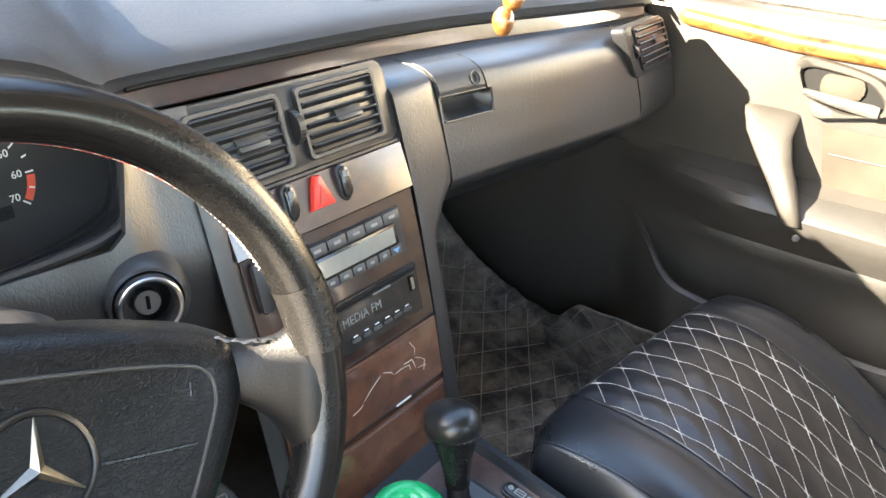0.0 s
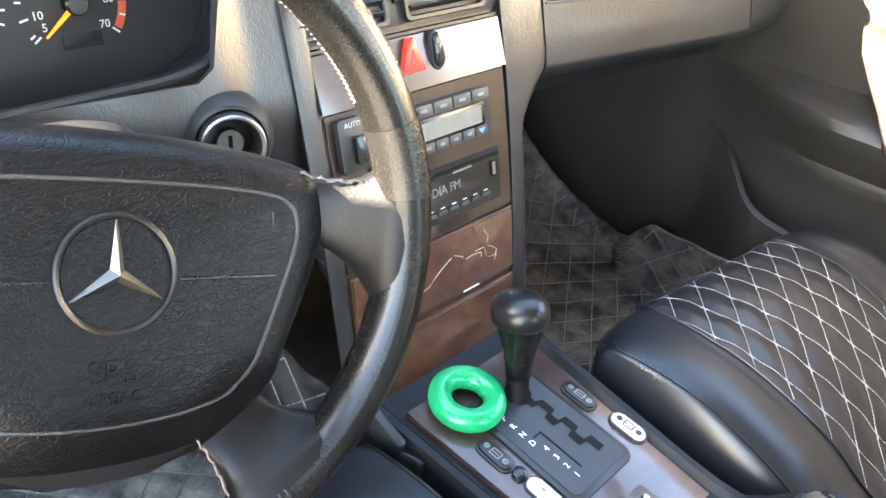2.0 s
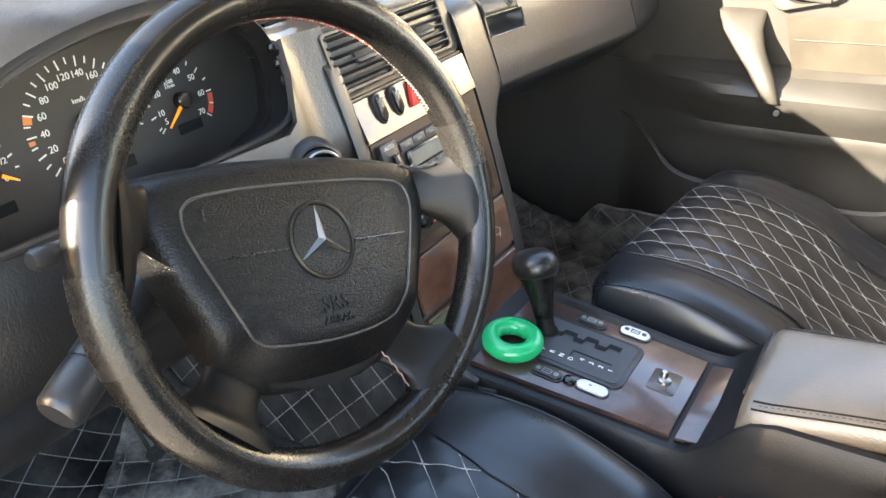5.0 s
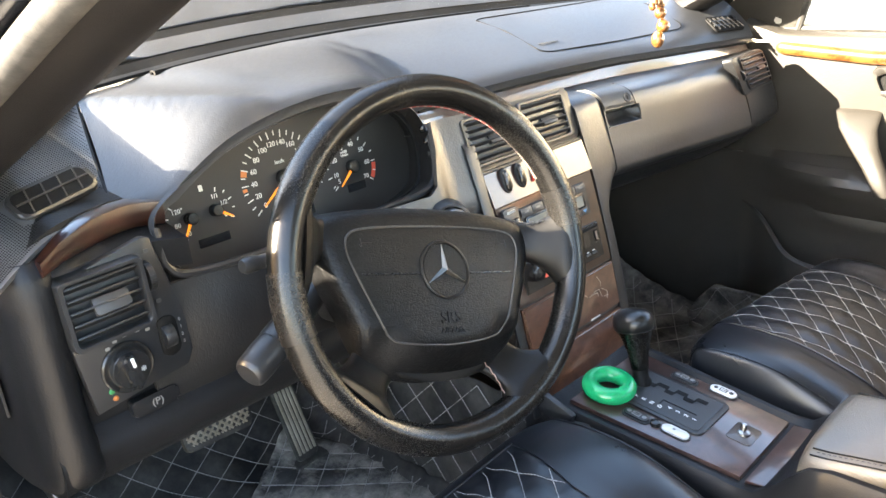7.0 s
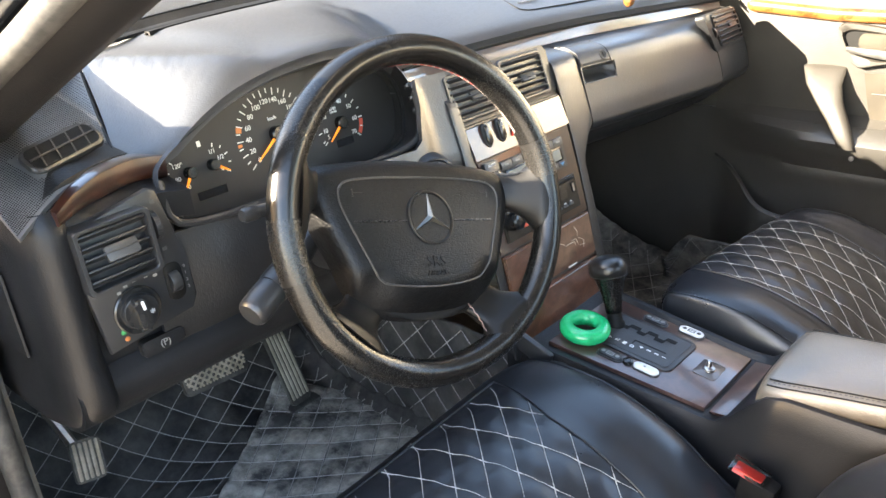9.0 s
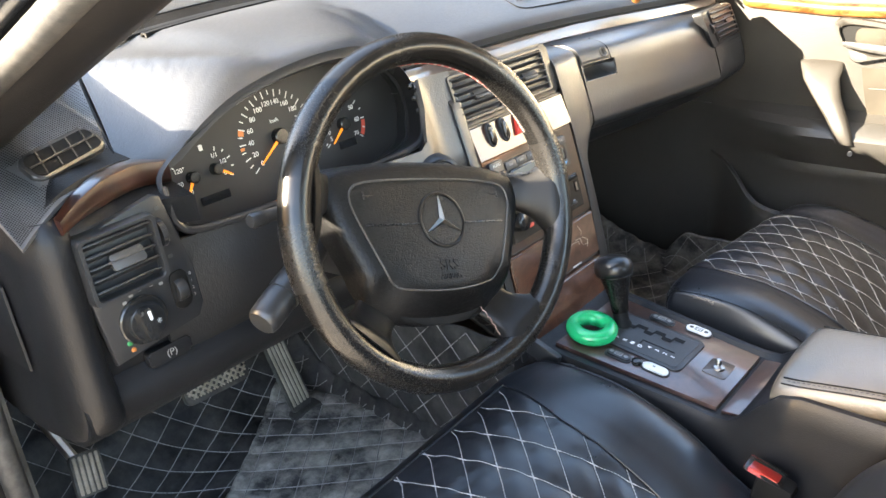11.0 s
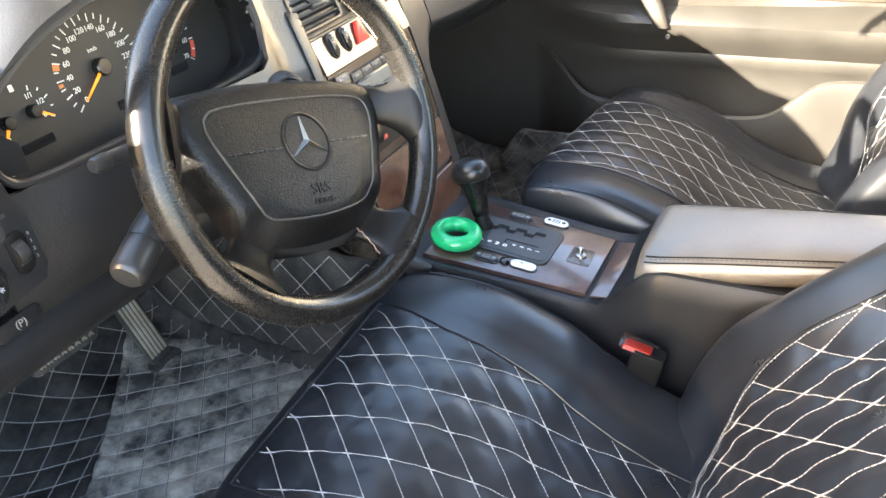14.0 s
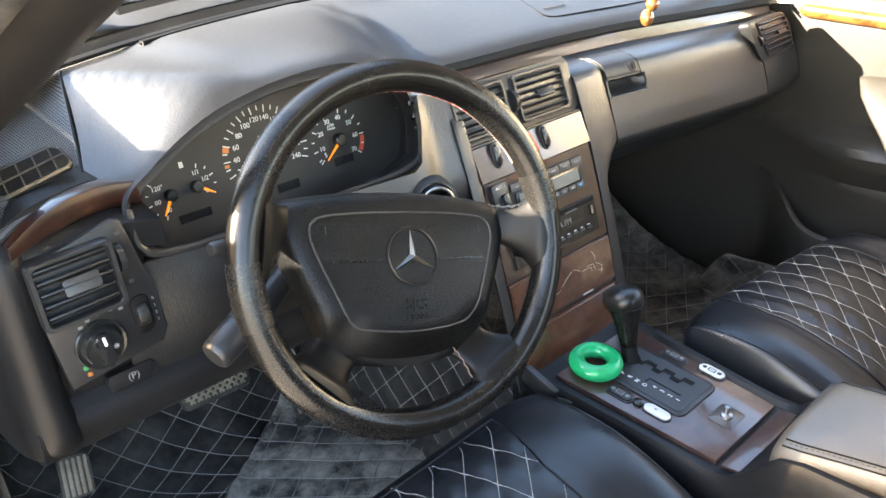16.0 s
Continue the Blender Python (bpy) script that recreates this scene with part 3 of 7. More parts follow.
def build_airbag_lid():
    out = []
    for a, b in rounded(2, 2, 0.16, 6):
        x, k = 0.385 + 0.185 * a, (b + 1) / 2
        y0 = smooth_interp(Y_LIP, x) + 0.035
        out.append(Vector((x + 0.02 * (k - 0.5), y0 + 0.17 * k, 0)))
    n = len(out)
    line = []
    for i in range(n):
        for u in (0, 0.5):
            p = out[i].lerp(out[(i + 1) % n], u)
            line.append((p.x, p.y, pad_z(p.x, p.y) + 0.0006))
    part("airbag_lid_seam", tube(line, 0.0010, 6, closed=True), DARK, dash)
    m = basis((0.232, smooth_interp(Y_LIP, 0.232) + 0.06, pad_z(0.232, smooth_interp(Y_LIP, 0.232) + 0.06) + 0.001), (1, -0.13, 0), (0.13, 1, 0.12))
    part("airbag_word", text_bm("AIRBAG", m, 0.014), TRIM_SOFT, dash, "embossed word on the airbag lid")
    # small side-window blower grille at the passenger end
    yv = smooth_interp(Y_LIP, 0.63)
    slope = (pad_z(0.672, yv + 0.040) - pad_z(0.672, yv + 0.010)) / 0.030
    m = basis((0.664, yv + 0.016, pad_z(0.664, yv + 0.018) + 0.001), (1, -0.16, -0.04), (0.16, 1, slope))
    g = part("demist_grille", prism(rounded(0.094, 0.040, 0.008), m, 0.003, 0.001), DARK, dash, "black demister grille")
    for k in range(6):
        part("slat", prism([(-0.0012, -0.016), (0.0012, -0.016), (0.0012, 0.016), (-0.0012, 0.016)], spin(at2(m, -0.0375 + 0.015 * k, 0, 0.003), 18), 0.003), TRIM_SOFT, g)
    for k in range(2):
        part("slat", prism([(-0.044, -0.001), (0.044, -0.001), (0.044, 0.001), (-0.044, 0.001)], at2(m, 0, -0.006 + 0.012 * k, 0.003), 0.0025), TRIM_SOFT, g)


def build_wood_strips():
    rows = []
    for x in np.linspace(-0.150, 0.704, 62):
        yl, zl = smooth_interp(Y_LIP, x) + 0.004, smooth_interp(Z_LIP, x)
        end = min(1.0, (x + 0.156) / 0.03)
        # a nearly flat face that leans back, so that it mirrors the side windows
        rows.append([(x, yl + 0.008 + (dy - 0.008) * end, zl - 0.0225 + dz * (0.4 + 0.6 * end)) for dy, dz in
                     ((0.008, -0.0105), (-0.0085, -0.0105), (-0.0108, -0.0096), (-0.0116, -0.0078), (-0.0100, -0.0036), (-0.0083, 0.0006), (-0.0065, 0.0048), (-0.0045, 0.0090), (-0.0034, 0.0102), (-0.001, 0.0106), (0.008, 0.0106))])
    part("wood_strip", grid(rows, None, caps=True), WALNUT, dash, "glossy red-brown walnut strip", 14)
    rows = []
    for x in np.linspace(-0.155, 0.705, 52):
        yl, zl = smooth_interp(Y_LIP, x), smooth_interp(Z_LIP, x)
        rows.append([(x, yl + 0.02, zl - 0.033), (x, yl - 0.004, zl - 0.036), (x, yl - 0.006, zl - 0.040), (x, yl + 0.02, zl - 0.043)])
    part("strip_edge", grid(rows), TRIM, dash)
    part("strip_groove", tube([(x, smooth_interp(Y_LIP, x) - 0.0006, smooth_interp(Z_LIP, x) - 0.0116) for x in np.linspace(-0.118, 0.704, 40)], 0.0022, 6), DARK, dash, "dark groove over the walnut strip")
    rows = []
    for i, p in enumerate(catmull([(-0.676, 0.336, 0.619), (-0.649, 0.350, 0.627), (-0.613, 0.365, 0.632), (-0.572, 0.380, 0.631), (-0.536, 0.386, 0.624)], 32)):
        k = 0.55 + 0.45 * min(1.0, i / 14)
        rows.append([p + Vector((0, -o * k, h * k)) for o, h in ((-0.015, 0.0125), (0.0040, 0.0124), (0.0062, 0.0108), (0.0071, 0.0060), (0.0076, 0.0005), (0.0072, -0.0055), (0.0056, -0.0108), (0.0020, -0.0135), (-0.015, -0.0138))])
    part("wood_strip", grid(rows, None, caps=True), WALNUT, dash, "curved walnut strip over the driver's side vent")
    rows = []
    for p in catmull([(-0.690, 0.342, 0.614), (-0.652, 0.356, 0.628), (-0.613, 0.371, 0.632), (-0.572, 0.386, 0.631), (-0.532, 0.392, 0.624)], 20):
        rows.append([p + Vector((0, 0.060, 0.024)), p + Vector((0, 0.014, 0.0125)), p + Vector((0, 0.001, -0.012)), Vector((p.x, 0.348, p.z - 0.022)), Vector((p.x, 0.347, p.z - 0.05))])
    part("strip_bed", grid(rows), DASH_LOW, dash)


def build_driver_face():
    # skin below the gauges
    rows = []
    for x in np.linspace(-0.595, -0.118, 36):
        y = face_y(x)
        k = max(0.0, min(1.0, (x + 0.207) / 0.036))          # the right part climbs to the vents
        top = 0.562 + (0.645 - 0.562) * k * k * (3 - 2 * k)
        row = []
        for v in np.linspace(0, 1, 14):
            z = top + (0.428 - top) * v
            bulge = 0.012 * math.sin(math.pi * min(1, v * 1.1)) * (1 - k) * min(1, max(0, (x + 0.565) / 0.06))
            row.append((x, y - bulge + 0.07 * k * max(0, (z - 0.53)) / 0.1 * 0.5 + (0.25 * max(0, 0.46 - z)) * (1 if x < -0.3 else 0.3), z))
        rows.append(row)
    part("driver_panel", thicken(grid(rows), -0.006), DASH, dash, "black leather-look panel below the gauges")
    rows = [[(x, 0.357, z) for z in np.linspace(0.418, 0.60, 4)] for x in np.linspace(-0.69, -0.554, 4)]
    part("panel_filler", thicken(grid(rows), 0.006, (-0.5, 1, 0.5)), DASH_LOW, dash)
    # knee cover running under it
    rows = []
    for x in np.linspace(-0.70, -0.13, 20):
        y = 0.340 if x < -0.5 else 0.340 - 0.03 * (x + 0.5)
        rows.append([(x, y + 0.016, 0.447), (x, y + 0.008, 0.436), (x, y + 0.002, 0.428), (x, y + 0.001, 0.418), (x, y + 0.005, 0.402), (x, y + 0.014, 0.388), (x, y + 0.032, 0.377), (x, y + 0.06, 0.371), (x, y + 0.15, 0.372), (x, y + 0.45, 0.40)])
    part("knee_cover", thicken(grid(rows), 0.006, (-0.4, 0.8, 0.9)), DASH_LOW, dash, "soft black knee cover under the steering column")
    # driver-end cheek: a rounded corner and the end face with its seams
    rows = []
    for z in (0.386, 0.388, 0.393, 0.402, 0.416, 0.435, 0.46, 0.50, 0.54, 0.58, 0.605, 0.618, 0.625):
        tuck = 0.022 * max(0.0, (0.420 - z) / 0.034) ** 2 + 0.012 * max(0.0, (z - 0.60) / 0.025) ** 2
        w = 0.008 * max(0, (0.46 - z)) / 0.065
        rows.append([(-0.664 + w, 0.348 + tuck, z), (-0.669 + w, 0.339 + tuck, z), (-0.677 + w, 0.3345 + tuck, z), (-0.686 + w * 0.6, 0.334 + tuck, z), (-0.695, 0.339 + tuck, z), (-0.703, 0.349 + tuck, z), (-0.709, 0.365 + tuck, z), (-0.713, 0.39 + tuck, z), (-0.715, 0.45, z), (-0.715, 0.60, z), (-0.71, 0.75, z)])
    part("end_cheek", thicken(grid(rows), -0.006), DASH_LOW, dash, "black rounded cheek at the dashboard's end")
    part("fuse_cover", prism([(-0.10, -0.042), (0.085, -0.035), (0.078, 0.055), (-0.10, 0.085)], basis((-0.7165, 0.48, 0.505), (0, -1, 0), (0, 0, 1)), 0.003, 0.002), DASH_LOW, dash, "flat fuse box cover on the dashboard's end")
    # perforated corner panel
    top = catmull([(-0.715, 0.46, 0.690), (-0.65, 0.535, 0.704), (-0.58, 0.578, 0.712), (-0.513, 0.598, 0.716)], 20)
    low = catmull([(-0.712, 0.335, 0.616), (-0.690, 0.345, 0.627), (-0.660, 0.360, 0.638), (-0.622, 0.379, 0.644), (-0.583, 0.390, 0.646)], 20)
    def corner(u, v):
        k = u * 19
        a = min(int(k), 18)
        p = low[a].lerp(low[a + 1], k - a).lerp(top[a].lerp(top[a + 1], k - a), v) + Vector((0, 0, -0.004)) * (1 - v)
        return p + Vector((0, 0, u ** 6 * (pad_z(p.x, p.y) - 0.001 - p.z)))

    rows = [[corner(i / 29, v) for i in range(30)] for v in np.linspace(0, 1, 14)]
    part("corner_seam", tube([corner(1.0, v) + Vector((0.001, 0, 0.001)) for v in np.linspace(0, 1, 14)], 0.0016, 6), DARK, dash)
    cp = part("corner_panel", thicken(grid(rows), 0.005, (-0.6, 0.6, 0)), CORNER, dash, "finely perforated black corner panel")
    m = at2(basis((-0.6228, 0.4212, 0.6569), (0.078, 0.019, 0.0103), (0.0, 0.0195, 0.0152)), 0, 0, 0.003)
    holes = bmesh.new()
    for i in range(58):
        for j in range(56):
            u, v = (i + 0.5 + 0.5 * (j % 2)) / 59, 0.03 + 0.94 * j / 55
            p = corner(u, v)
            q = m.inverted() @ p
            if abs(q.x) < 0.048 and abs(q.y) < 0.021:
                continue
            nrm = Vector((0.05, -0.62, 0.78))
            mm = nrm.to_track_quat("Z", "Y").to_matrix().to_4x4()
            mm.translation = p + nrm * 0.0009
            add_faces(holes, [mm @ Vector((0.0008 * math.cos(q), 0.0008 * math.sin(q), 0)) for q in (0, 1.05, 2.09, 3.14, 4.19, 5.24)], [(0, 1, 2, 3, 4, 5)])
    tagged(part("perforation", holes, DARK, cp), kind="stuff")
    vent = part("demist_vent", prism(rounded(0.088, 0.034, 0.010), m, 0.006, 0.003), TRIM, dash, "black side-window demister vent")
    part("recess", prism(rounded(0.080, 0.026, 0.008), at2(m, 0, 0, 0.0055), 0.0012), DARK, vent)
    for k in range(4):
        part("slat", prism([(-0.0045, -0.013), (-0.0030, -0.013), (0.0060, 0.013), (0.0045, 0.013)], at2(m, -0.027 + 0.018 * k, 0, 0.0050), 0.0026), TRIM, vent)
    part("slat", prism([(-0.0395, -0.0008), (0.0395, -0.0008), (0.0395, 0.0008), (-0.0395, 0.0008)], at2(m, 0, 0, 0.006), 0.0022), TRIM, vent)


def build_passenger_face():
    # upright leather column beside the centre stack
    def column(x0, x1, narrow):
        rows = []
        for z in [0.6245, 0.6235, 0.621, 0.618, 0.614, 0.609] + list(np.linspace(0.602, 0.225, 28)):
            xr = x1 if z > 0.506 else x1 - narrow * min(1, (0.506 - z) / 0.05) ** 0.7
            xl = x0 + 0.006 * max(0, (0.5 - z)) / 0.25 * (1 if x0 > 0 else -1) * -1
            y = stack_y(z) - 0.006 + 0.085 * (max(0, (z - 0.600)) / 0.0245) ** 3
            if x0 > 0 and z > 0.603:
                y = min(y, 0.3250 + float(np.interp(z, (0.604, 0.613, 0.619, 0.6225, 0.624), (0.009, 0.016, 0.029, 0.050, 0.085))))
            row = []
            for u in np.linspace(0, 1, 9):
                row.append((xl + (xr - xl) * u, y + 0.0012 * (2 * u - 1) ** 4 + (0.0008 if u == 1 else 0), z))
            rows.append(row)
        return thicken(grid(rows), 0.005)
    part("side_column", column(0.118, 0.1843, 0.047), DASH, dash, "black leather-look column beside the centre stack")
    part("side_column", column(-0.135, -0.114, 0.0), DASH, dash)
    # glovebox lid
    prof = [(0.085, 0.624), (0.050, 0.6225), (0.029, 0.619), (0.016, 0.613), (0.009, 0.604), (0.003, 0.590), (-0.003, 0.570), (-0.009, 0.550), (-0.0155, 0.530), (-0.020, 0.512), (-0.021, 0.502), (-0.015, 0.491), (0.0, 0.484), (0.03, 0.480)]
    lid = catmull([(0, dy, z) for dy, z in prof], 60)

    def lid_at(x, i, out=0.0):
        """A place on the lid at step i of its profile, lifted by out."""
        i = max(1, min(58, i)) if out else i
        d = (lid[min(i + 1, 59)] - lid[max(i - 1, 0)]).normalized()
        n = Vector((0, d.z, -d.y))
        n = n if n.y < 0 else -n
        return Vector((x, glove_y(x) + lid[i].y, lid[i].z - 0.016 * (x - 0.187))) + n * out

    def lid_pt(x, z, out):
        """A place on the lid at height z, lifted by out."""
        return lid_at(x, min(range(1, 59), key=lambda k: abs(lid[k].z - z)), out)

    # the lid, with a hole for the finger recess under the latch
    i0 = min(range(60), key=lambda k: abs(lid[k].z - 0.591))
    i1 = min(range(60), key=lambda k: abs(lid[k].z - 0.567))
    xs = [0.1845, 0.188] + list(np.linspace(0.188, 0.270, 9))[1:] + list(np.linspace(0.270, 0.573, 22))[1:]
    skin = grid([[lid_at(x, i) for i in range(60)] for x in xs])
    hole = []
    for f in skin.faces:
        c = f.calc_center_median()
        z = c.z + 0.016 * (c.x - 0.187)
        if 0.188 < c.x < 0.270 and lid[i1].z < z < lid[i0].z:
            hole.append(f)
    bmesh.ops.delete(skin, geom=hole, context="FACES")
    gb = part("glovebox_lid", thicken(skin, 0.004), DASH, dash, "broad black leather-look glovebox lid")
    zs = (0.6225, 0.6215, 0.620, 0.6175, 0.614, 0.610, 0.605, 0.600, 0.595, 0.591)
    rows = [[lid_pt(x, z, 0.0016 if 0 < i < 9 else -0.001) for i, z in enumerate(zs)] for x in (0.187, 0.1875, 0.205, 0.225, 0.245, 0.2605, 0.262)]
    rows[0] = [lid_pt(0.187, z, -0.001) for z in zs]
    rows[-1] = [lid_pt(0.2622, z, -0.001) for z in zs]
    latch = part("latch_plate", grid(rows), TRIM_SOFT, gb, "smooth grey-black latch plate with lock", 50)
    rows = []
    for u in np.linspace(0, 1, 17):
        deep = 0.020 * min(1.0, 6 * u, 6 * (1 - u))
        rows.append([lid_at(0.1875 + 0.083 * u, i, -0.0015 - deep * max(0.0, 1 - ((i - i0) / (i1 - i0)) ** 2.5) * min(1.0, (i - i0) * 2.0)) for i in range(i0, i1 + 1)])
    part("handle_recess", thicken(grid(rows), 0.001), TRIM, gb, "dark finger recess under the latch")
    part("recess_lip", tube([lid_at(x, i1, 0.0004) for x in np.linspace(0.188, 0.264, 12)] + [lid_at(0.2685, i1 - 1, 0.0004), lid_at(0.2705, i1 - 3, 0.0004), lid_at(0.2708, i0, 0.0004)], 0.0013, 6), DASH, gb)
    part("latch_groove", tube([lid_pt(0.2632, z, 0.0002) for z in (0.622, 0.6175, 0.612, 0.606, 0.600, 0.594)], 0.0011, 6), DARK, gb)
    part("latch_groove", tube([lid_pt(0.1862, z, 0.0002) for z in (0.622, 0.6175, 0.612, 0.606, 0.600, 0.594)], 0.0011, 6), DARK, gb)
    p0 = lid_pt(0.247, 0.604, 0.0017)
    lm = basis(p0, (1, -0.16, 0), lid_pt(0.247, 0.608, 0) - lid_pt(0.247, 0.600, 0))
    part("lock_ring", lathe([(0.0058, 0), (0.0088, 0), (0.0086, 0.0007), (0.0076, 0.0010), (0.0066, 0.0007), (0.0058, 0)], lm, 28), TRIM, latch)
    part("keyhole", prism(rounded(0.0020, 0.0075, 0.0009), at2(lm, 0, 0, 0.0002), 0.0004), DARK, latch)
    # end panel round the outer vent
    tall = [(0.085, 0.618), (0.045, 0.616), (0.026, 0.611), (0.014, 0.603), (0.008, 0.593), (0.003, 0.578), (-0.003, 0.562), (-0.009, 0.545), (-0.0145, 0.528), (-0.019, 0.510), (-0.020, 0.498), (-0.014, 0.486), (0.001, 0.478), (0.03, 0.474)]
    rows = []
    for x in np.linspace(0.576, 0.738, 10):
        rows.append([(x, glove_y(x) + dy + 0.02 * max(0, (x - 0.715) / 0.02) ** 2, z) for dy, z in tall])
    part("end_panel", thicken(grid(rows), 0.006), DASH, dash, "black panel at the passenger's end")
    # lower dash running back under the glovebox
    rows = []
    for x in np.linspace(0.12, 0.738, 18):
        y = glove_y(max(x, 0.18))
        rows.append([(x, y + 0.02, 0.505), (x, y + 0.022, 0.48), (x, y + 0.035, 0.455), (x, y + 0.07, 0.435), (x, y + 0.16, 0.425), (x, y + 0.40, 0.43), (x, y + 0.55, 0.45)])
    part("lower_panel", thicken(grid(rows), -0.006), DASH, dash, "dark under-glovebox panel")


build_dash_body()
build_airbag_lid()
build_wood_strips()
build_driver_face()
build_passenger_face()


def air_vent(name, m, w, h, slats, label, tab=(0.0, 0.0), wheel=None, frame_w=0.007, group="air vents", deep=0.013):
    """A slatted vent in its frame m: x right, y up, z out; it stands deep proud of m's plane."""
    e = thing(name, m.translation, label, "air vent", group)
    outer, inner = rounded(w + 2 * frame_w, h + 2 * frame_w, 0.006), rounded(w, h, 0.005)
    rows = [[m @ Vector((*p, z)) for p in o] for o, z in ((outer, -0.012), (outer, deep - 0.003), ([(a * 0.985, b * 0.97) for a, b in outer], deep), ([(a * 1.02, b * 1.03) for a, b in inner], deep), (inner, deep - 0.0015), (inner, -0.004))]
    part("frame", grid(rows, None, close_u=True), TRIM_SOFT, e, angle=30)
    part("backing", prism(rounded(w * 0.99, h * 0.99, 0.004), at2(m, 0, 0, -0.002), 0.001), DARK, e)
    for k in range(slats):
        y = -h / 2 + h * (k + 0.5) / slats
        sm = at2(m, 0, y, deep * 0.45) @ Matrix.Rotation(radians(-32), 4, "X")
        part("slat", prism([(-w / 2 + 0.001, -0.0012), (w / 2 - 0.001, -0.0012), (w / 2 - 0.001, 0.0012), (-w / 2 + 0.001, 0.0012)], at2(sm, 0, 0, -0.007), 0.0135, 0.0009), TRIM_SOFT, e)
    if tab:
        tm = at2(m, tab[0], tab[1], deep - 0.006) @ Matrix.Rotation(radians(-25), 4, "X")
        part("slide_tab", prism(rounded(0.034, 0.016, 0.0025), tm, 0.0050, 0.0010), BUTTON, e, "dark grey slide tab")
    if wheel:
        for px, py, r in wheel:
            wm = at2(m, px, py, deep - 0.010) @ Matrix.Rotation(radians(90), 4, "Y")
            bm = lathe([(0.0, -0.0035), (r, -0.0035), (r, 0.0035), (0.0, 0.0035)], wm, 30)
            for k in range(30):
                a = 2 * math.pi * k / 30
                bm = box(wm @ Vector((r * math.cos(a), r * math.sin(a), 0)), (0.0066, 0.0012, 0.0012), 0, wm.to_3x3() @ Matrix.Rotation(a, 3, "Z") @ Matrix.Rotation(radians(90), 3, "Y"), bm)
            part("thumbwheel", bm, TRIM, e, "ribbed black thumbwheel")
    return e


M_VL, M_VR = stack_frame(-0.0765, 0.605, -0.004), stack_frame(0.0455, 0.605, -0.004)
air_vent("air_vent", M_VL, 0.092, 0.058, 6, "black slatted centre air vent with a slide tab", (0.012, -0.002), None, 0.005, deep=0.009)
air_vent("air_vent", M_VR, 0.096, 0.058, 6, "black slatted centre air vent with a slide tab and thumbwheel", (0.008, -0.001), [(-0.059, 0.0, 0.017)], 0.005, deep=0.009)
m = stack_frame(-0.014, 0.604, -0.004)
part("vent_surround", prism(rounded(0.262, 0.080, 0.010), at2(m, 0.0005, 0.001, -0.012), 0.016, 0.003), TRIM_SOFT, dash, "grey-black surround of the centre vents")
M_PV = basis((0.624, 0.283, 0.592), (1, 0.05, 0.0), (0, 0.22, 1)) @ Matrix(((1, -0.5, 0, 0), (0, 1, 0, 0), (0, 0, 1, 0), (0, 0, 0, 1)))
air_vent("air_vent", M_PV, 0.104, 0.058, 6, "black slatted outer air vent on the passenger's side", (0.026, 0.004), [(-0.061, -0.002, 0.012)], 0.004, deep=0.006)
part("vent_surround", prism(rounded(0.142, 0.074, 0.010), at2(M_PV, -0.010, -0.002, -0.016), 0.0185, 0.003), TRIM_SOFT, dash, "black surround of the outer vent")

# driver's switch panel with vent, light switch and dimmer
M_SW = basis((-0.607, 0.342, 0.540), (0.9976, 0.0, 0.03), (0.02, 0.03, 1))
sw = thing("switch_panel", (-0.607, 0.342, 0.47), "black driver's switch panel with rotary light switch", "switch panel")
part("plate", prism([(-0.066, 0.060), (-0.054, -0.074), (0.044, -0.064), (0.052, -0.05), (0.050, -0.004), (0.036, 0.074), (0.028, 0.078)], at2(M_SW, 0, 0, -0.004), 0.008, 0.003), TRIM_SOFT, sw)
air_vent("air_vent", at2(M_SW, -0.0215, 0.031, 0.004), 0.070, 0.060, 5, "black slatted driver's side air vent with a slide tab", (0.004, 0.0), None, 0.005)
lm = at2(M_SW, -0.017, -0.038, 0.004)
knob = part("light_switch", lathe([(0.0, 0), (0.0255, 0), (0.0255, 0.003), (0.0242, 0.0045), (0.0225, 0.0040), (0.0205, 0.0035), (0.0195, 0.0095), (0.018, 0.0115), (0.0, 0.0115)], lm, 48), GLOSSBLACK, sw, "round black rotary light switch")
part("grip", prism(rounded(0.013, 0.036, 0.005), spin(at2(lm, -0.002, 0, 0.0105), 6), 0.010, 0.004), GLOSSBLACK, knob)
part("pointer", prism(rounded(0.003, 0.010, 0.001), spin(at2(lm, -0.001, 0.010, 0.0205), 6), 0.0006), WHITE, knob)
part("lamp_symbol", text_bm("*", spin(at2(lm, 0.0105, -0.006, 0.0118), 0), 0.013), WHITE, knob)
for x, y in ((-0.030, -0.012), (-0.022, -0.0075), (-0.012, -0.0055), (0.001, -0.006), (0.011, -0.009)):
    part("symbol", prism(rounded(0.0045, 0.003, 0.001), at2(M_SW, x, y - 0.002, 0.004), 0.0004), GREYPRINT, sw)
part("indicator", lathe([(0, 0), (0.0028, 0), (0.0022, 0.0014), (0, 0.0018)], at2(M_SW, -0.037, -0.056, 0.004), 14), LAMPGREEN, sw, "small green tell-tale")
part("indicator", lathe([(0, 0), (0.0028, 0), (0.0022, 0.0014), (0, 0.0018)], at2(M_SW, -0.035, -0.064, 0.004), 14), LAMPORANGE, sw, "small orange tell-tale")
part("dimmer_recess", prism(rounded(0.020, 0.042, 0.008), at2(M_SW, 0.030, -0.026, 0.0035), 0.002, 0.001), DARK, sw)
wm = at2(M_SW, 0.029, -0.026, 0.002) @ Matrix.Rotation(radians(90), 4, "Y")
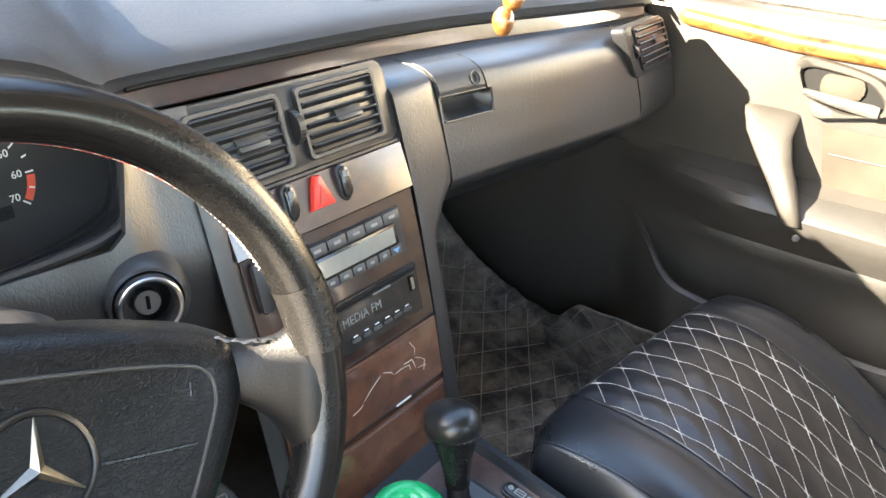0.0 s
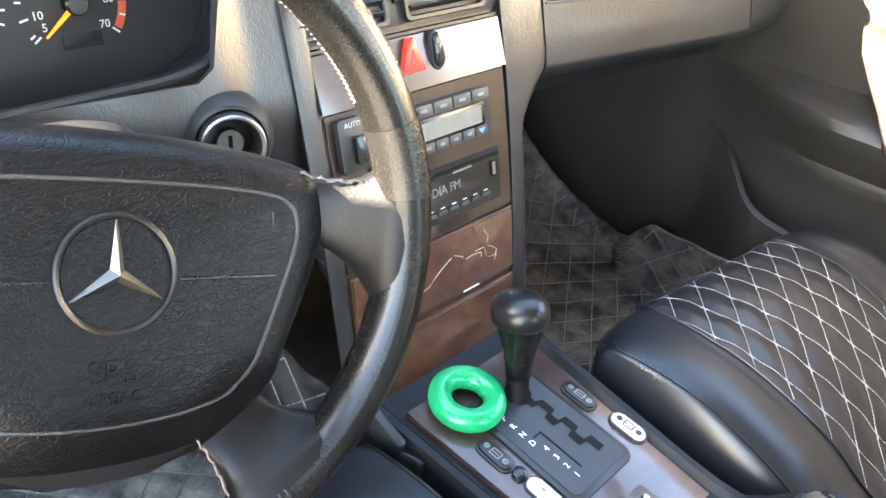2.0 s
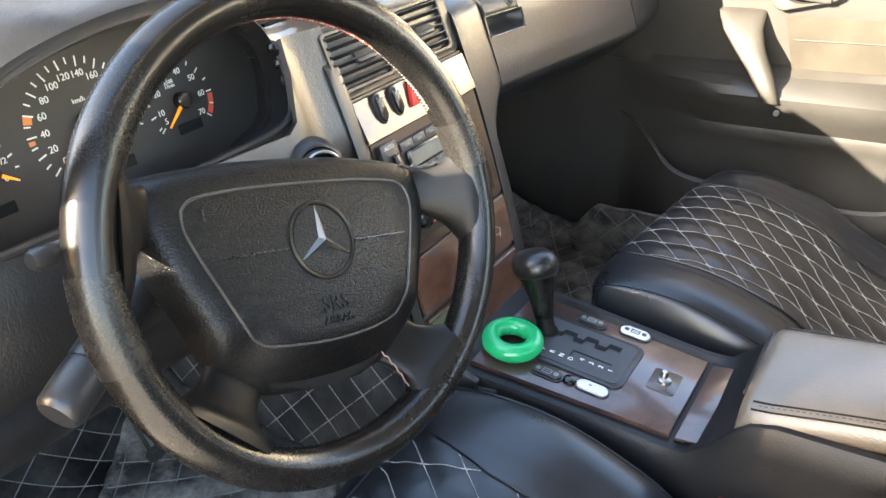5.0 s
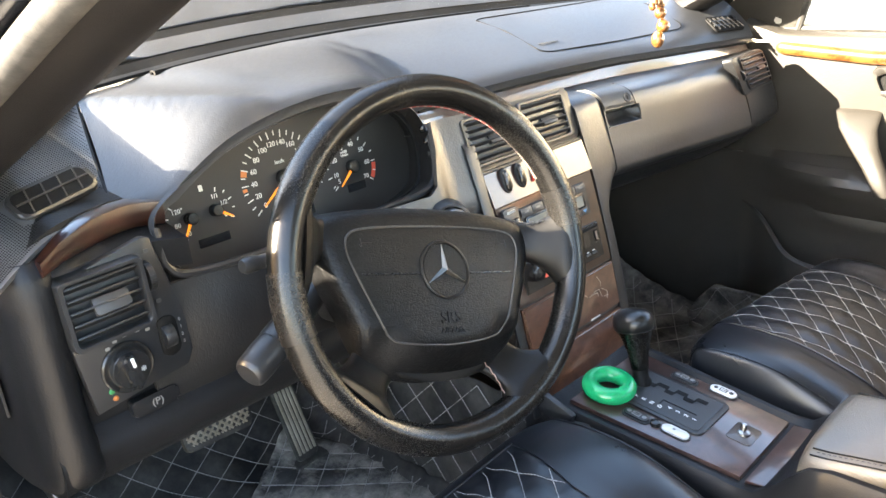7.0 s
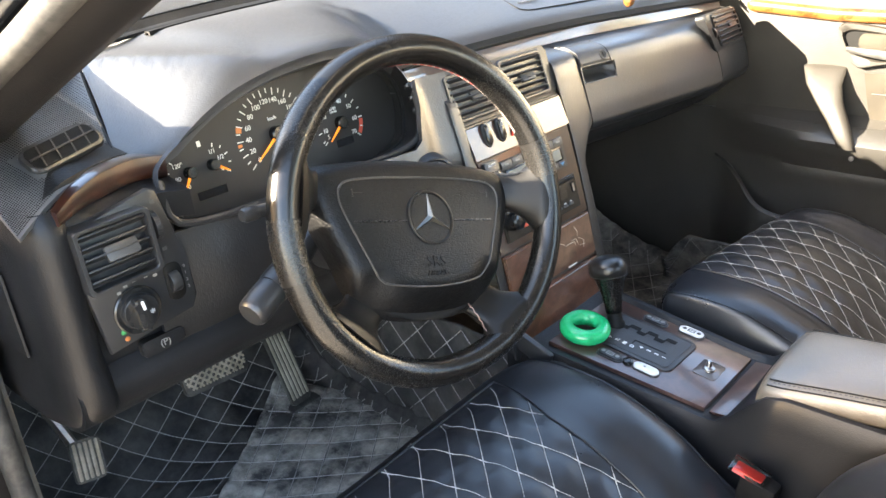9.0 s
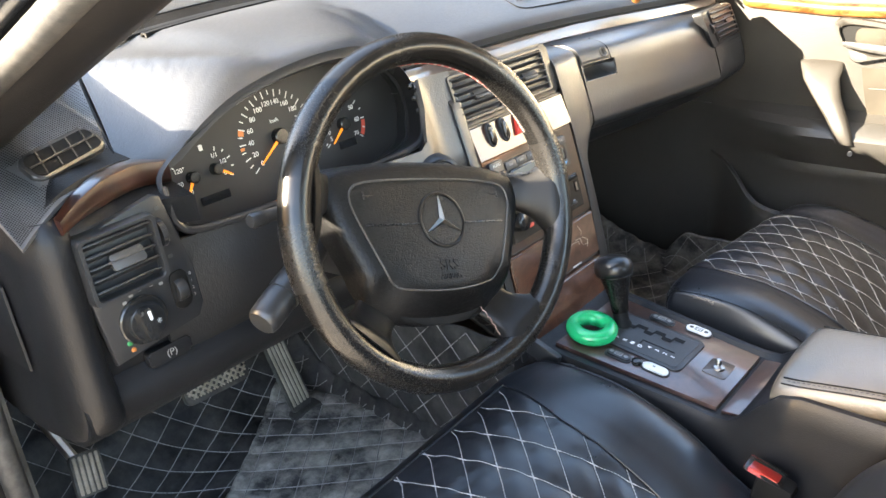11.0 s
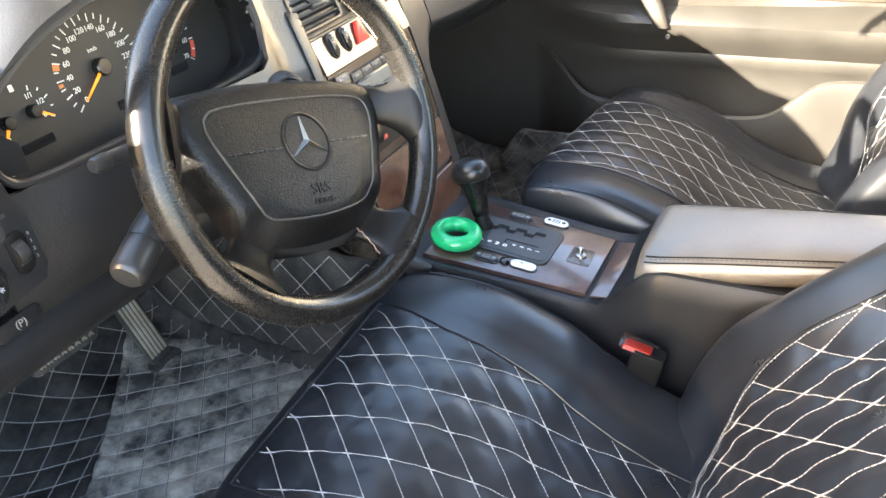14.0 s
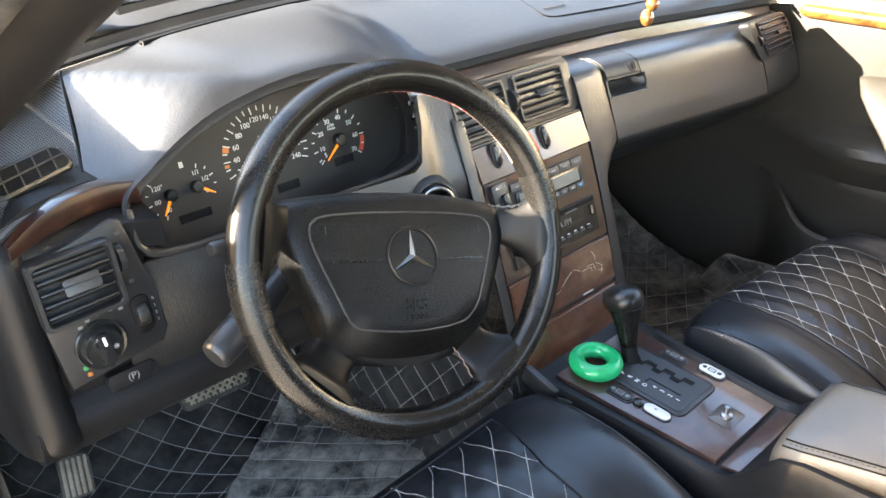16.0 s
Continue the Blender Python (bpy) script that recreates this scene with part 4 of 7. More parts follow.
part("levelling_wheel", lathe([(0.0, -0.0055), (0.012, -0.0055), (0.0125, -0.004), (0.0125, 0.004), (0.012, 0.0055), (0.0, 0.0055)], wm, 24), TRIM, sw, "headlamp levelling thumbwheel")
for k, ch in enumerate("0123"):
    part("digit", text_bm(ch, at2(M_SW, 0.044, -0.014 - 0.008 * k, 0.0045), 0.005), GREYPRINT, sw)
wm = at2(M_SW, 0.024, 0.040, 0.003) @ Matrix.Rotation(radians(90), 4, "Y")
bm = lathe([(0.0, -0.003), (0.015, -0.003), (0.015, 0.003), (0.0, 0.003)], wm, 30)
for k in range(30):
    a = 2 * math.pi * k / 30
    bm = box(wm @ Vector((0.015 * math.cos(a), 0.015 * math.sin(a), 0)), (0.006, 0.0012, 0.0012), 0, wm.to_3x3() @ Matrix.Rotation(a, 3, "Z") @ Matrix.Rotation(radians(90), 3, "Y"), bm)
part("vent_thumbwheel", bm, TRIM, sw, "ribbed vent thumbwheel")
for y in (0.064, 0.012):
    part("vent_symbol", prism(rounded(0.005, 0.004, 0.001), at2(M_SW, 0.029, y, 0.004), 0.0004), BUTTON, sw)
pb = part("parking_brake_release", prism(rounded(0.050, 0.018, 0.004), at2(M_SW, 0.005, -0.091, -0.0150), 0.010, 0.003), DASH_LOW, sw, "black parking brake release handle")
pm = at2(M_SW, 0.006, -0.091, -0.0042)
part("brake_symbol", text_bm("(P)", pm, 0.011), GREYPRINT, pb)


# ---- instrument cluster ----
def build_cluster():
    e = thing("instrument_cluster", (-0.33, 0.42, 0.52), "black instrument cluster with white scales and orange needles", "instrument cluster")
    A = [(-0.561, 0.352, 0.600), (-0.547, 0.372, 0.628), (-0.488, 0.382, 0.655), (-0.407, 0.382, 0.686), (-0.314, 0.382, 0.698), (-0.235, 0.382, 0.690), (-0.185, 0.380, 0.664), (-0.172, 0.365, 0.63), (-0.178, 0.35, 0.59), (-0.205, 0.340, 0.566), (-0.30, 0.343, 0.560), (-0.45, 0.345, 0.560), (-0.535, 0.347, 0.565), (-0.557, 0.35, 0.578)]
    B = [(-0.517, 0.44, 0.575), (-0.507, 0.445, 0.60), (-0.47, 0.45, 0.635), (-0.40, 0.455, 0.664), (-0.31, 0.457, 0.676), (-0.23, 0.455, 0.668), (-0.165, 0.45, 0.645), (-0.140, 0.445, 0.61), (-0.145, 0.437, 0.57), (-0.17, 0.43, 0.54), (-0.28, 0.426, 0.521), (-0.43, 0.426, 0.521), (-0.50, 0.43, 0.532), (-0.515, 0.434, 0.55)]
    def loop(p, n=84):
        return catmull(p + [p[0]], n)[:-1]
    a, b = loop(A), loop(B)
    rows = [[p + Vector((0, 0.004, 0)) + (p - Vector((-0.36, p.y, 0.62))) * 0.02 for p in a], a]
    for v in (0.06, 0.12, 0.5, 0.8, 1.0):
        rows.append([a[i].lerp(b[i], v) for i in range(len(a))])
    part("hood_lining", grid(rows, None, close_u=True), LINING, e, "black matt surround sloping in to the dials")
    part("outer_lip", tube(a[42:] + a[:4], 0.0045, 8), TRIM_SOFT, e, "rounded black lip round the dials")
    # raised inner bezel on the lower edge
    rows = []
    for v, o in ((0.50, 0.0), (0.5, 0.005), (0.56, 0.006), (0.6, 0.002), (0.6, 0.0)):
        rows.append([a[i].lerp(b[i], v) + (Vector((-0.34, a[i].y, 0.61)) - a[i]).normalized() * o for i in range(len(a))])
    part("bezel", grid(rows, None, close_u=True), TRIM_SOFT, e)
    M = basis((-0.352, 0.436, 0.605), (1, 0, 0), (0, 0.18, 1))
    inv = M.inverted()
    face = bmesh.new()
    add_faces(face, [M @ Vector(((inv @ p).x * 1.02, (inv @ p).y * 1.02, 0)) for p in b], [tuple(range(len(b)))])
    part("dial_face", face, DIAL, e)
    Z = 0.0006

    def dial(cx, cy, r, ticks, labels, fs, ang, long=0.009, rin=0.0105):
        for v, big in ticks:
            a_ = radians(ang(v))
            L = long if big else long * 0.66
            mm = at2(M, cx + (r - L / 2) * math.cos(a_), cy + (r - L / 2) * math.sin(a_), Z)
            part("tick", prism([(-L / 2, -0.0007), (L / 2, -0.0007), (L / 2, 0.0007), (-L / 2, 0.0007)], spin(mm, ang(v)), 0.0003), WHITE, e)
        for v, s in labels:
            a_ = radians(ang(v))
            part("number", text_bm(s, at2(M, cx + (r - long - rin) * math.cos(a_), cy + (r - long - rin * 0.8) * math.sin(a_), Z), fs), WHITE, e)

    def needle(cx, cy, deg, L, hub):
        mm = spin(at2(M, cx, cy, 0.006), deg)
        part("needle", prism([(hub * 0.8, -0.0018), (L, -0.0007), (L, 0.0007), (hub * 0.8, 0.0018)], mm, 0.0012, 0.0003), ORANGE, e, "orange needle")
        part("needle_hub", lathe([(0, -0.006), (hub, -0.006), (hub, 0.003), (hub * 0.85, 0.0045), (0, 0.0045)], mm, 28), GLOSSBLACK, e)

    sp = lambda v: 217 - v * 0.985  # noqa: E731
    dial(0, 0, 0.058, [(v, v % 20 == 0) for v in range(0, 250, 10)], [(v, str(v)) for v in range(0, 250, 20)], 0.0088, sp, 0.009, 0.0080)
    needle(0, 0, 215, 0.046, 0.010)
    part("unit", text_bm("km/h", at2(M, 0, 0.020, Z), 0.0065), WHITE, e)
    tc = lambda v: 230 - 3.84 * v  # noqa: E731
    tx, ty = 0.1045, -0.011
    dial(tx, ty, 0.0405, [(3.5, True), (5, False)] + [(v, v % 10 == 0) for v in range(10, 75, 5)], [(5, "5")] + [(v, str(v)) for v in range(10, 80, 10)], 0.0085, tc, 0.0065, 0.0068)
    needle(tx, ty, 219, 0.033, 0.0085)
    part("unit", text_bm("x100", at2(M, tx - 0.007, ty + 0.0205, Z), 0.0055), WHITE, e)
    part("unit", text_bm("1/min", at2(M, tx - 0.007, ty + 0.0165, Z), 0.0055), WHITE, e)
    def arc(cx, cy, r0, r1, d0, d1, mat, name):
        bm = bmesh.new()
        rows_ = [[M @ Vector((cx + r * math.cos(radians(d)), cy + r * math.sin(radians(d)), Z)) for d in np.linspace(d0, d1, 9)] for r in (r0, r1)]
        part(name, grid(rows_, bm), mat, e)
    arc(tx, ty, 0.0345, 0.041, tc(61), tc(69), REDSCALE, "red_band")
    arc(0, 0, 0.050, 0.058, sp(52), sp(60), AMBERSCALE, "amber_mark")
    arc(0, 0, 0.052, 0.058, sp(33), sp(37), AMBERSCALE, "amber_mark")
    # fuel and temperature
    fx, fy = -0.099, -0.013
    fu = lambda v: -32 + 105 * v  # noqa: E731
    dial(fx, fy, 0.026, [(v / 4, v % 2 == 0) for v in range(5)], [(0, "0"), (0.5, "1/2"), (1, "1/1")], 0.0075, fu, 0.005, 0.0065)
    needle(fx, fy, -33, 0.022, 0.007)
    part("pump_symbol", prism(rounded(0.005, 0.007, 0.001), at2(M, fx - 0.010, fy + 0.028, Z), 0.0003), WHITE, e)
    qx, qy = -0.131, -0.014
    tp = lambda v: 248 - (v - 40) * 1.35  # noqa: E731
    dial(qx, qy, 0.028, [(v, v % 40 == 0) for v in (40, 60, 80, 100, 120)], [(40, "40"), (80, "80"), (120, "120°")], 0.0075, tp, 0.005, 0.0072)
    needle(qx, qy, 236, 0.024, 0.007)
    for cx, cy, w, h in ((-0.108, -0.045, 0.040, 0.010), (0.1065, -0.038, 0.030, 0.0105), (0.018, -0.047, 0.032, 0.011)):
        part("display", prism(rounded(w, h, 0.001), at2(M, cx, cy, Z), 0.0004), LCD_DARK, e, "dark display window")
    for k, (x, z) in enumerate(((-0.5585, 0.598), (-0.557, 0.588), (-0.552, 0.570))):
        part("trip_button", lathe([(0, 0), (0.004, 0), (0.004, 0.004), (0.003, 0.006), (0, 0.006)], basis((x + 0.006, 0.358, z), (1, 0, 0), (0, 0.2, 1)), 14), TRIM, e)
    for k in range(3):
        part("cluster_button", lathe([(0, 0), (0.0045, 0), (0.0045, 0.004), (0.0035, 0.006), (0, 0.006)], basis((-0.176 + 0.001 * k, 0.372 - 0.005 * k, 0.634 - 0.016 * k), (0.9, 0.3, 0), (0, 0.3, 1)), 16), GLOSSBLACK if k < 2 else TRIM, e)
    return e


build_cluster()


# ---- centre stack ----
def slab(name, x0, x1, z0, z1, mat, parent, depth=0.004, bevel=0.0015, label="", out=0.0, n=8, tilt=0.0):
    """A panel on the curved centre stack, from x0 to x1 and z0 to z1."""
    rows = []
    for o in (-0.004, depth):
        for z in (np.linspace(z0, z1, n) if o < 0 else np.linspace(z1, z0, n)):
            y = stack_y(z) - out - (o + tilt * (z1 - z) if o > 0 else -0.006)
            rows.append([(x, y, z) for x in np.linspace(x0, x1, 3)])
    bm = grid(rows, None, close_v=True)
    k = len(rows[0])
    bm.verts.ensure_lookup_table()
    bm.faces.new([bm.verts[i * k] for i in range(len(rows))])
    bm.faces.new([bm.verts[i * k + k - 1] for i in range(len(rows))])
    bmesh.ops.recalc_face_normals(bm, faces=bm.faces)
    if bevel:
        es = [e for e in bm.edges if e.calc_face_angle(0) > 0.8 and all(abs(v.co.y - (stack_y(v.co.z) - out - depth)) < 1e-5 for v in e.verts)]
        bmesh.ops.bevel(bm, geom=es, offset=bevel, segments=2, affect="EDGES")
    return part(name, bm, mat, parent, label, 35)


cs = thing("centre_stack", (0, 0.27, 0.24), "walnut centre stack below the vents", "centre stack")
slab("backing", -0.118, 0.116, 0.225, 0.566, TRIM, cs, 0.0005, 0)
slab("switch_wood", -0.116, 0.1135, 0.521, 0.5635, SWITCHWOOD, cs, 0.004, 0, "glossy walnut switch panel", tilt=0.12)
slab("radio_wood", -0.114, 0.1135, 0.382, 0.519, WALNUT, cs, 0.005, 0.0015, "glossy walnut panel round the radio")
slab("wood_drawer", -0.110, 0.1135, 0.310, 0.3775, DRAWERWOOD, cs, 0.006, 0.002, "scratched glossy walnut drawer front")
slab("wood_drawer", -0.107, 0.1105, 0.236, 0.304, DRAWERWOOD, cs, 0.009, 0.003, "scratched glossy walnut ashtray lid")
for x0, z0, dx, dz in ((0.02, 0.352, 0.045, -0.012), (0.065, 0.365, 0.02, -0.035), (0.085, 0.33, -0.03, 0.02), (-0.03, 0.330, 0.05, 0.025)):
    k = [Vector((x0 + dx * u, stack_y(z0 + dz * u) - 0.0062, z0 + dz * u)) for u in np.linspace(0, 1, 6)]
    k = [p + Vector((0.004 * math.sin(i * 2.1), 0, 0.003 * math.cos(i * 1.7))) for i, p in enumerate(k)]
    tagged(part("scratch", tube(k, 0.0004, 5), plain("lacquer_scratch", (0.5, 0.42, 0.34), 0.5), cs, "pale scratch in the lacquer"))
for x, z in ((0.050, 0.304), (0.055, 0.232)):
    part("drawer_mark", prism(rounded(0.024, 0.0022, 0.0008), stack_frame(x - 0.01, z + 0.008, 0.0095 if z > 0.25 else 0.012), 0.0004), WHITE, cs)

hz = thing("hazard_switch", stack_frame(-0.011, 0.535).translation, "red triangular hazard light switch", "switch")
hm = stack_frame(-0.011, 0.546, 0.005)
part("button", prism([(-0.0155, -0.014), (0.0155, -0.014), (0.003, 0.016), (-0.003, 0.016)], hm, 0.007, 0.003), RED, hz)
part("rim", prism([(-0.0065, -0.009), (0.0065, -0.009), (0.0, 0.007)], at2(hm, 0, 0, 0.007), 0.0006), plain("deep_red", (0.42, 0.02, 0.015), 0.4), hz)
for x in (-0.078, -0.047, 0.0215, 0.075):
    if x > 0.05:
        continue
    om = stack_frame(x, 0.547, 0.005)
    o = thing("rocker_switch", om.translation, "oval black rocker switch in the walnut panel", "switch", "rocker switches")
    part("surround", prism(rounded(0.0165, 0.036, 0.0082, 7), om, 0.004, 0.0015), TRIM, o)
    part("rocker", prism(rounded(0.0115, 0.030, 0.0057, 7), at2(om, 0, 0, 0.004), 0.003, 0.002), GLOSSBLACK, o)
    part("symbol", prism(rounded(0.006, 0.006, 0.001), at2(om, 0, 0.008, 0.007), 0.0003), GREYPRINT, o)

cc = thing("climate_control", stack_frame(-0.01, 0.465).translation, "black climate control unit with display and button rows", "climate control")
slab("housing", -0.074, 0.086, 0.461, 0.507, TRIM, cc, 0.009, 0.002)
for k in range(6):
    part("button", prism(rounded(0.0238, 0.0105, 0.001), stack_frame(-0.060 + 0.0258 * k, 0.4995, 0.009), 0.003, 0.001), BUTTON, cc)
    part("symbol", prism(rounded(0.009, 0.003, 0.001), stack_frame(-0.060 + 0.0258 * k, 0.4995, 0.012), 0.0004), GREYPRINT, cc)
part("display_frame", prism(rounded(0.138, 0.023, 0.003), stack_frame(0.004, 0.4815, 0.009), 0.0025, 0.001), GLOSSBLACK, cc)
part("display", prism(rounded(0.128, 0.0165, 0.001), stack_frame(0.004, 0.4815, 0.0115), 0.0006), LCD, cc, "pale grey blank display")
for k in range(8):
    part("button", prism(rounded(0.0165, 0.009, 0.001), stack_frame(-0.062 + 0.0184 * k, 0.4665, 0.009), 0.003, 0.001), BUTTON, cc)
    if k < 7:
        part("symbol", prism(rounded(0.006, 0.003, 0.001), stack_frame(-0.062 + 0.0184 * k, 0.4665, 0.012), 0.0004), GREYPRINT, cc)
part("blue_mark", prism([(-0.005, 0.002), (0.005, 0.002), (0, -0.003)], stack_frame(-0.062 + 0.0184 * 7, 0.4665, 0.012), 0.0004), plain("blue_print", (0.10, 0.30, 0.55), 0.5), cc)

asw = thing("air_mode_switch", stack_frame(-0.09, 0.48).translation, "black side switch lettered AUTO beside the climate unit", "switch")

part("housing", prism(rounded(0.030, 0.046, 0.003), stack_frame(-0.0905, 0.490, 0.005), 0.006, 0.002), TRIM, asw)
part("rocker", prism(rounded(0.012, 0.024, 0.002), stack_frame(-0.086, 0.486, 0.011), 0.005, 0.003), GLOSSBLACK, asw)
part("word", text_bm("AUTO", stack_frame(-0.090, 0.5065, 0.0112), 0.0062), WHITE, asw)

rd = thing("car_radio", stack_frame(-0.002, 0.396).translation, "black aftermarket car radio with dim display", "car radio")
slab("faceplate", -0.0945, 0.0935, 0.395, 0.446, GLOSSBLACK, rd, 0.010, 0.002)
slab("slot", -0.088, 0.088, 0.4405, 0.4435, DARK, rd, 0.0115, 0.0)
part("display", prism(rounded(0.125, 0.022, 0.002), stack_frame(0.0, 0.425, 0.010), 0.0006), LCD_DARK, rd)
part("display_text", text_bm("MEDIA FM", stack_frame(0.004, 0.424, 0.0108), 0.0125), plain("dim_display_text", (0.15, 0.16, 0.155), 0.5), rd, "dim grey display words")
part("brand_bar", prism(rounded(0.026, 0.004, 0.001), stack_frame(0.036, 0.4365, 0.0102), 0.0004), GREYPRINT, rd)
part("usb_port", prism(rounded(0.008, 0.016, 0.001), stack_frame(0.081, 0.426, 0.010), 0.0008), DARK, rd)
part("usb_rim", prism(rounded(0.004, 0.013, 0.0008), stack_frame(0.081, 0.426, 0.0108), 0.0006), STEEL, rd)
for k in range(6):
    part("preset", prism(rounded(0.011, 0.0035, 0.001), stack_frame(-0.010 + 0.0155 * k, 0.4035, 0.010), 0.002, 0.0008), BUTTON, rd)
    part("preset_mark", prism(rounded(0.006, 0.0012, 0.0004), stack_frame(-0.010 + 0.0155 * k, 0.4075, 0.0102), 0.0003), WHITE, rd)
part("volume_knob", lathe([(0, 0), (0.014, 0), (0.0135, 0.010), (0.011, 0.012), (0, 0.012)], stack_frame(-0.074, 0.420, 0.010), 30), GLOSSBLACK, rd)
for z in (0.429, 0.408):
    part("lit_key", prism(rounded(0.012, 0.006, 0.002), stack_frame(-0.050, z, 0.0102), 0.0015), REDSCALE, rd, "small red key")


# ---- steering wheel and column ----
W_N = Vector((-0.121, -0.950, 0.288)).normalized()
W_C = Vector((-0.3655, 0.1560, 0.5605))
W_M = basis(W_C, (0.992, -0.1253, 0.0), W_N.cross(Vector((0.992, -0.1253, 0.0))))
R_RIM, R_TUBE = 0.1720, 0.0165
DISH = 0.030                 # the airbag sits this deep behind the rim
LEAN = 0.24                  # and leans back against it, its top edge deepest
TURN = -16                   # the wheel stands turned a little to the right
P_M = W_M @ Matrix.Rotation(radians(TURN), 4, "Z") @ Matrix(((1, 0, 0, 0), (0, 1, 0, 0), (0, -LEAN, 1, 0), (0, 0, 0, 1)))


def wheel_pt(a, b, c=0.0):
    return W_M @ Vector((a, b, c))


def pad_pt(a, b, c=0.0):
    return P_M @ Vector((a, b, c))


def build_wheel():
    e = thing("steering_wheel", W_C, "black leather four-spoke steering wheel with worn rim", "steering wheel")
    rows = []
    for i in range(120):
        a = 2 * math.pi * i / 120
        d = math.degrees(a) % 360
        lump = 1 + 0.05 * (math.exp(-((d - 40) / 10) ** 2) + math.exp(-((d - 140) / 10) ** 2))
        rows.append([wheel_pt((R_RIM + R_TUBE * 0.95 * lump * math.cos(q)) * math.cos(a), (R_RIM + R_TUBE * 0.95 * lump * math.cos(q)) * math.sin(a), R_TUBE * 1.05 * math.sin(q)) for q in np.linspace(0, 2 * math.pi, 22, endpoint=False)])
    rim = part("rim", grid(rows, None, close_u=True, close_v=True), HIDE, e, "black leather rim", 180)
    # paler leather at the upper spokes' ends: worn patch right, painted sun highlight left
    for d0, d1 in ((-2, 13), (166, 186)):
        rows = []
        for a in np.radians(np.linspace(d0, d1, 14)):
            rows.append([wheel_pt((R_RIM + R_TUBE * 0.985 * math.cos(q)) * math.cos(a), (R_RIM + R_TUBE * 0.985 * math.cos(q)) * math.sin(a), R_TUBE * 1.085 * math.sin(q)) for q in np.linspace(0, 2 * math.pi, 22, endpoint=False)])
        part("worn_patch", grid(rows, None, close_u=True), WORN, rim, "rubbed grey leather patch, on the left a painted sun highlight")
    for a in (d for d in (-70.0, -68.5)):
        q = radians(a)
        ring = [wheel_pt((R_RIM + R_TUBE * math.cos(t)) * math.cos(q), (R_RIM + R_TUBE * math.cos(t)) * math.sin(q), R_TUBE * 1.08 * math.sin(t)) for t in np.linspace(0, 2 * math.pi, 20, endpoint=False)]
        part("seam", tube(ring, 0.0008, 5, closed=True), HIDE, rim)
    # lacing of pale and reddish stitches on the inner side of the rim
    st = bmesh.new()
    st2 = bmesh.new()
    rs = R_RIM - R_TUBE * 0.93
    for k in range(300):
        a = 2 * math.pi * k / 300
        d = math.degrees(a)
        if not 18 < d < 150:
            continue
        p0 = wheel_pt(rs * math.cos(a), rs * math.sin(a), -0.0062)
        p1 = wheel_pt(rs * math.cos(a + 0.0105), rs * math.sin(a + 0.0105), -0.0026)
        p2 = wheel_pt(rs * math.cos(a + 0.0209), rs * math.sin(a + 0.0209), -0.0062)
        tube([p0, p1, p2], 0.00034, 4, st2 if 45 < d < 125 and k % 3 else st)
    tagged(part("lacing", st, LACE, rim, "pale zigzag stitching"), kind="stuff")
    tagged(part("lacing", st2, plain("red_thread", (0.30, 0.05, 0.04), 0.7), rim, "reddish zigzag stitching"), kind="stuff")
    # four leather spokes, each swelling into the rim
    R_M = W_M @ Matrix.Rotation(radians(TURN), 4, "Z")

    def spoke(sections, mirror):
        """Sections (one edge, other edge, depth, half thickness) from the hub out to the rim."""
        e0 = catmull([(a[0], a[1], c) for a, _, c, _ in sections], 22)
        e1 = catmull([(b[0], b[1], h) for _, b, _, h in sections], 22)
        rows_ = []
        for i in range(22):
            row = []
            for q in np.linspace(0, 2 * math.pi, 28, endpoint=False):
                k = 0.5 + 0.5 * math.copysign(abs(math.cos(q)) ** 0.75, math.cos(q))
                x, y = e0[i].x + (e1[i].x - e0[i].x) * k, e0[i].y + (e1[i].y - e0[i].y) * k
                row.append(R_M @ Vector(((-x if mirror else x) + 0.003, y, e0[i].z + e1[i].z * math.copysign(abs(math.sin(q)) ** 0.75, math.sin(q)))))
            rows_.append(row)
        return grid(rows_, None, close_u=True, caps=True)

    upper = [((0.096, 0.0440), (0.092, 0.004), -0.046, 0.010), ((0.116, 0.0455), (0.114, 0.0065), -0.042, 0.011), ((0.130, 0.0445), (0.131, 0.0025), -0.032, 0.012), ((0.1425, 0.0475), (0.1445, -0.0080), -0.016, 0.0130), ((0.151, 0.0575), (0.1535, -0.0240), -0.005, 0.0145), ((0.1575, 0.0680), (0.1655, -0.0440), 0.0, 0.0150)]
    lower = [((0.078, -0.0560), (0.024, -0.0860), -0.036, 0.009), ((0.088, -0.0765), (0.043, -0.1080), -0.032, 0.010), ((0.1025, -0.0905), (0.0600, -0.1160), -0.024, 0.011), ((0.1190, -0.0945), (0.0700, -0.1260), -0.013, 0.0125), ((0.1300, -0.0930), (0.0710, -0.1370), -0.004, 0.0145), ((0.1445, -0.0890), (0.0610, -0.1580), 0.0, 0.0150)]
    for mirror in (False, True):
        part("spoke", spoke(upper, mirror), SPOKE, e, "leather-wrapped upper spoke", 60)
        part("spoke", spoke(lower, mirror), SPOKE, e, "worn leather lower spoke", 60)
    # rough cut edges of the leather where it meets the upper spokes
    for sgn in (1,):
        cut = [R_M @ Vector((sgn * (0.112 + 0.030 * u) + 0.003, 0.0462 + 0.0008 * math.sin(23 * u) - 0.002 * math.sin(math.pi * u), -0.0335 + 0.022 * u)) for u in np.linspace(0, 1, 16)]
        part("cut_edge", tube(cut, [0.0011 + 0.0006 * math.sin(9 * i) for i in range(16)], 6), WORN, e, "frayed cut edge of the leather")
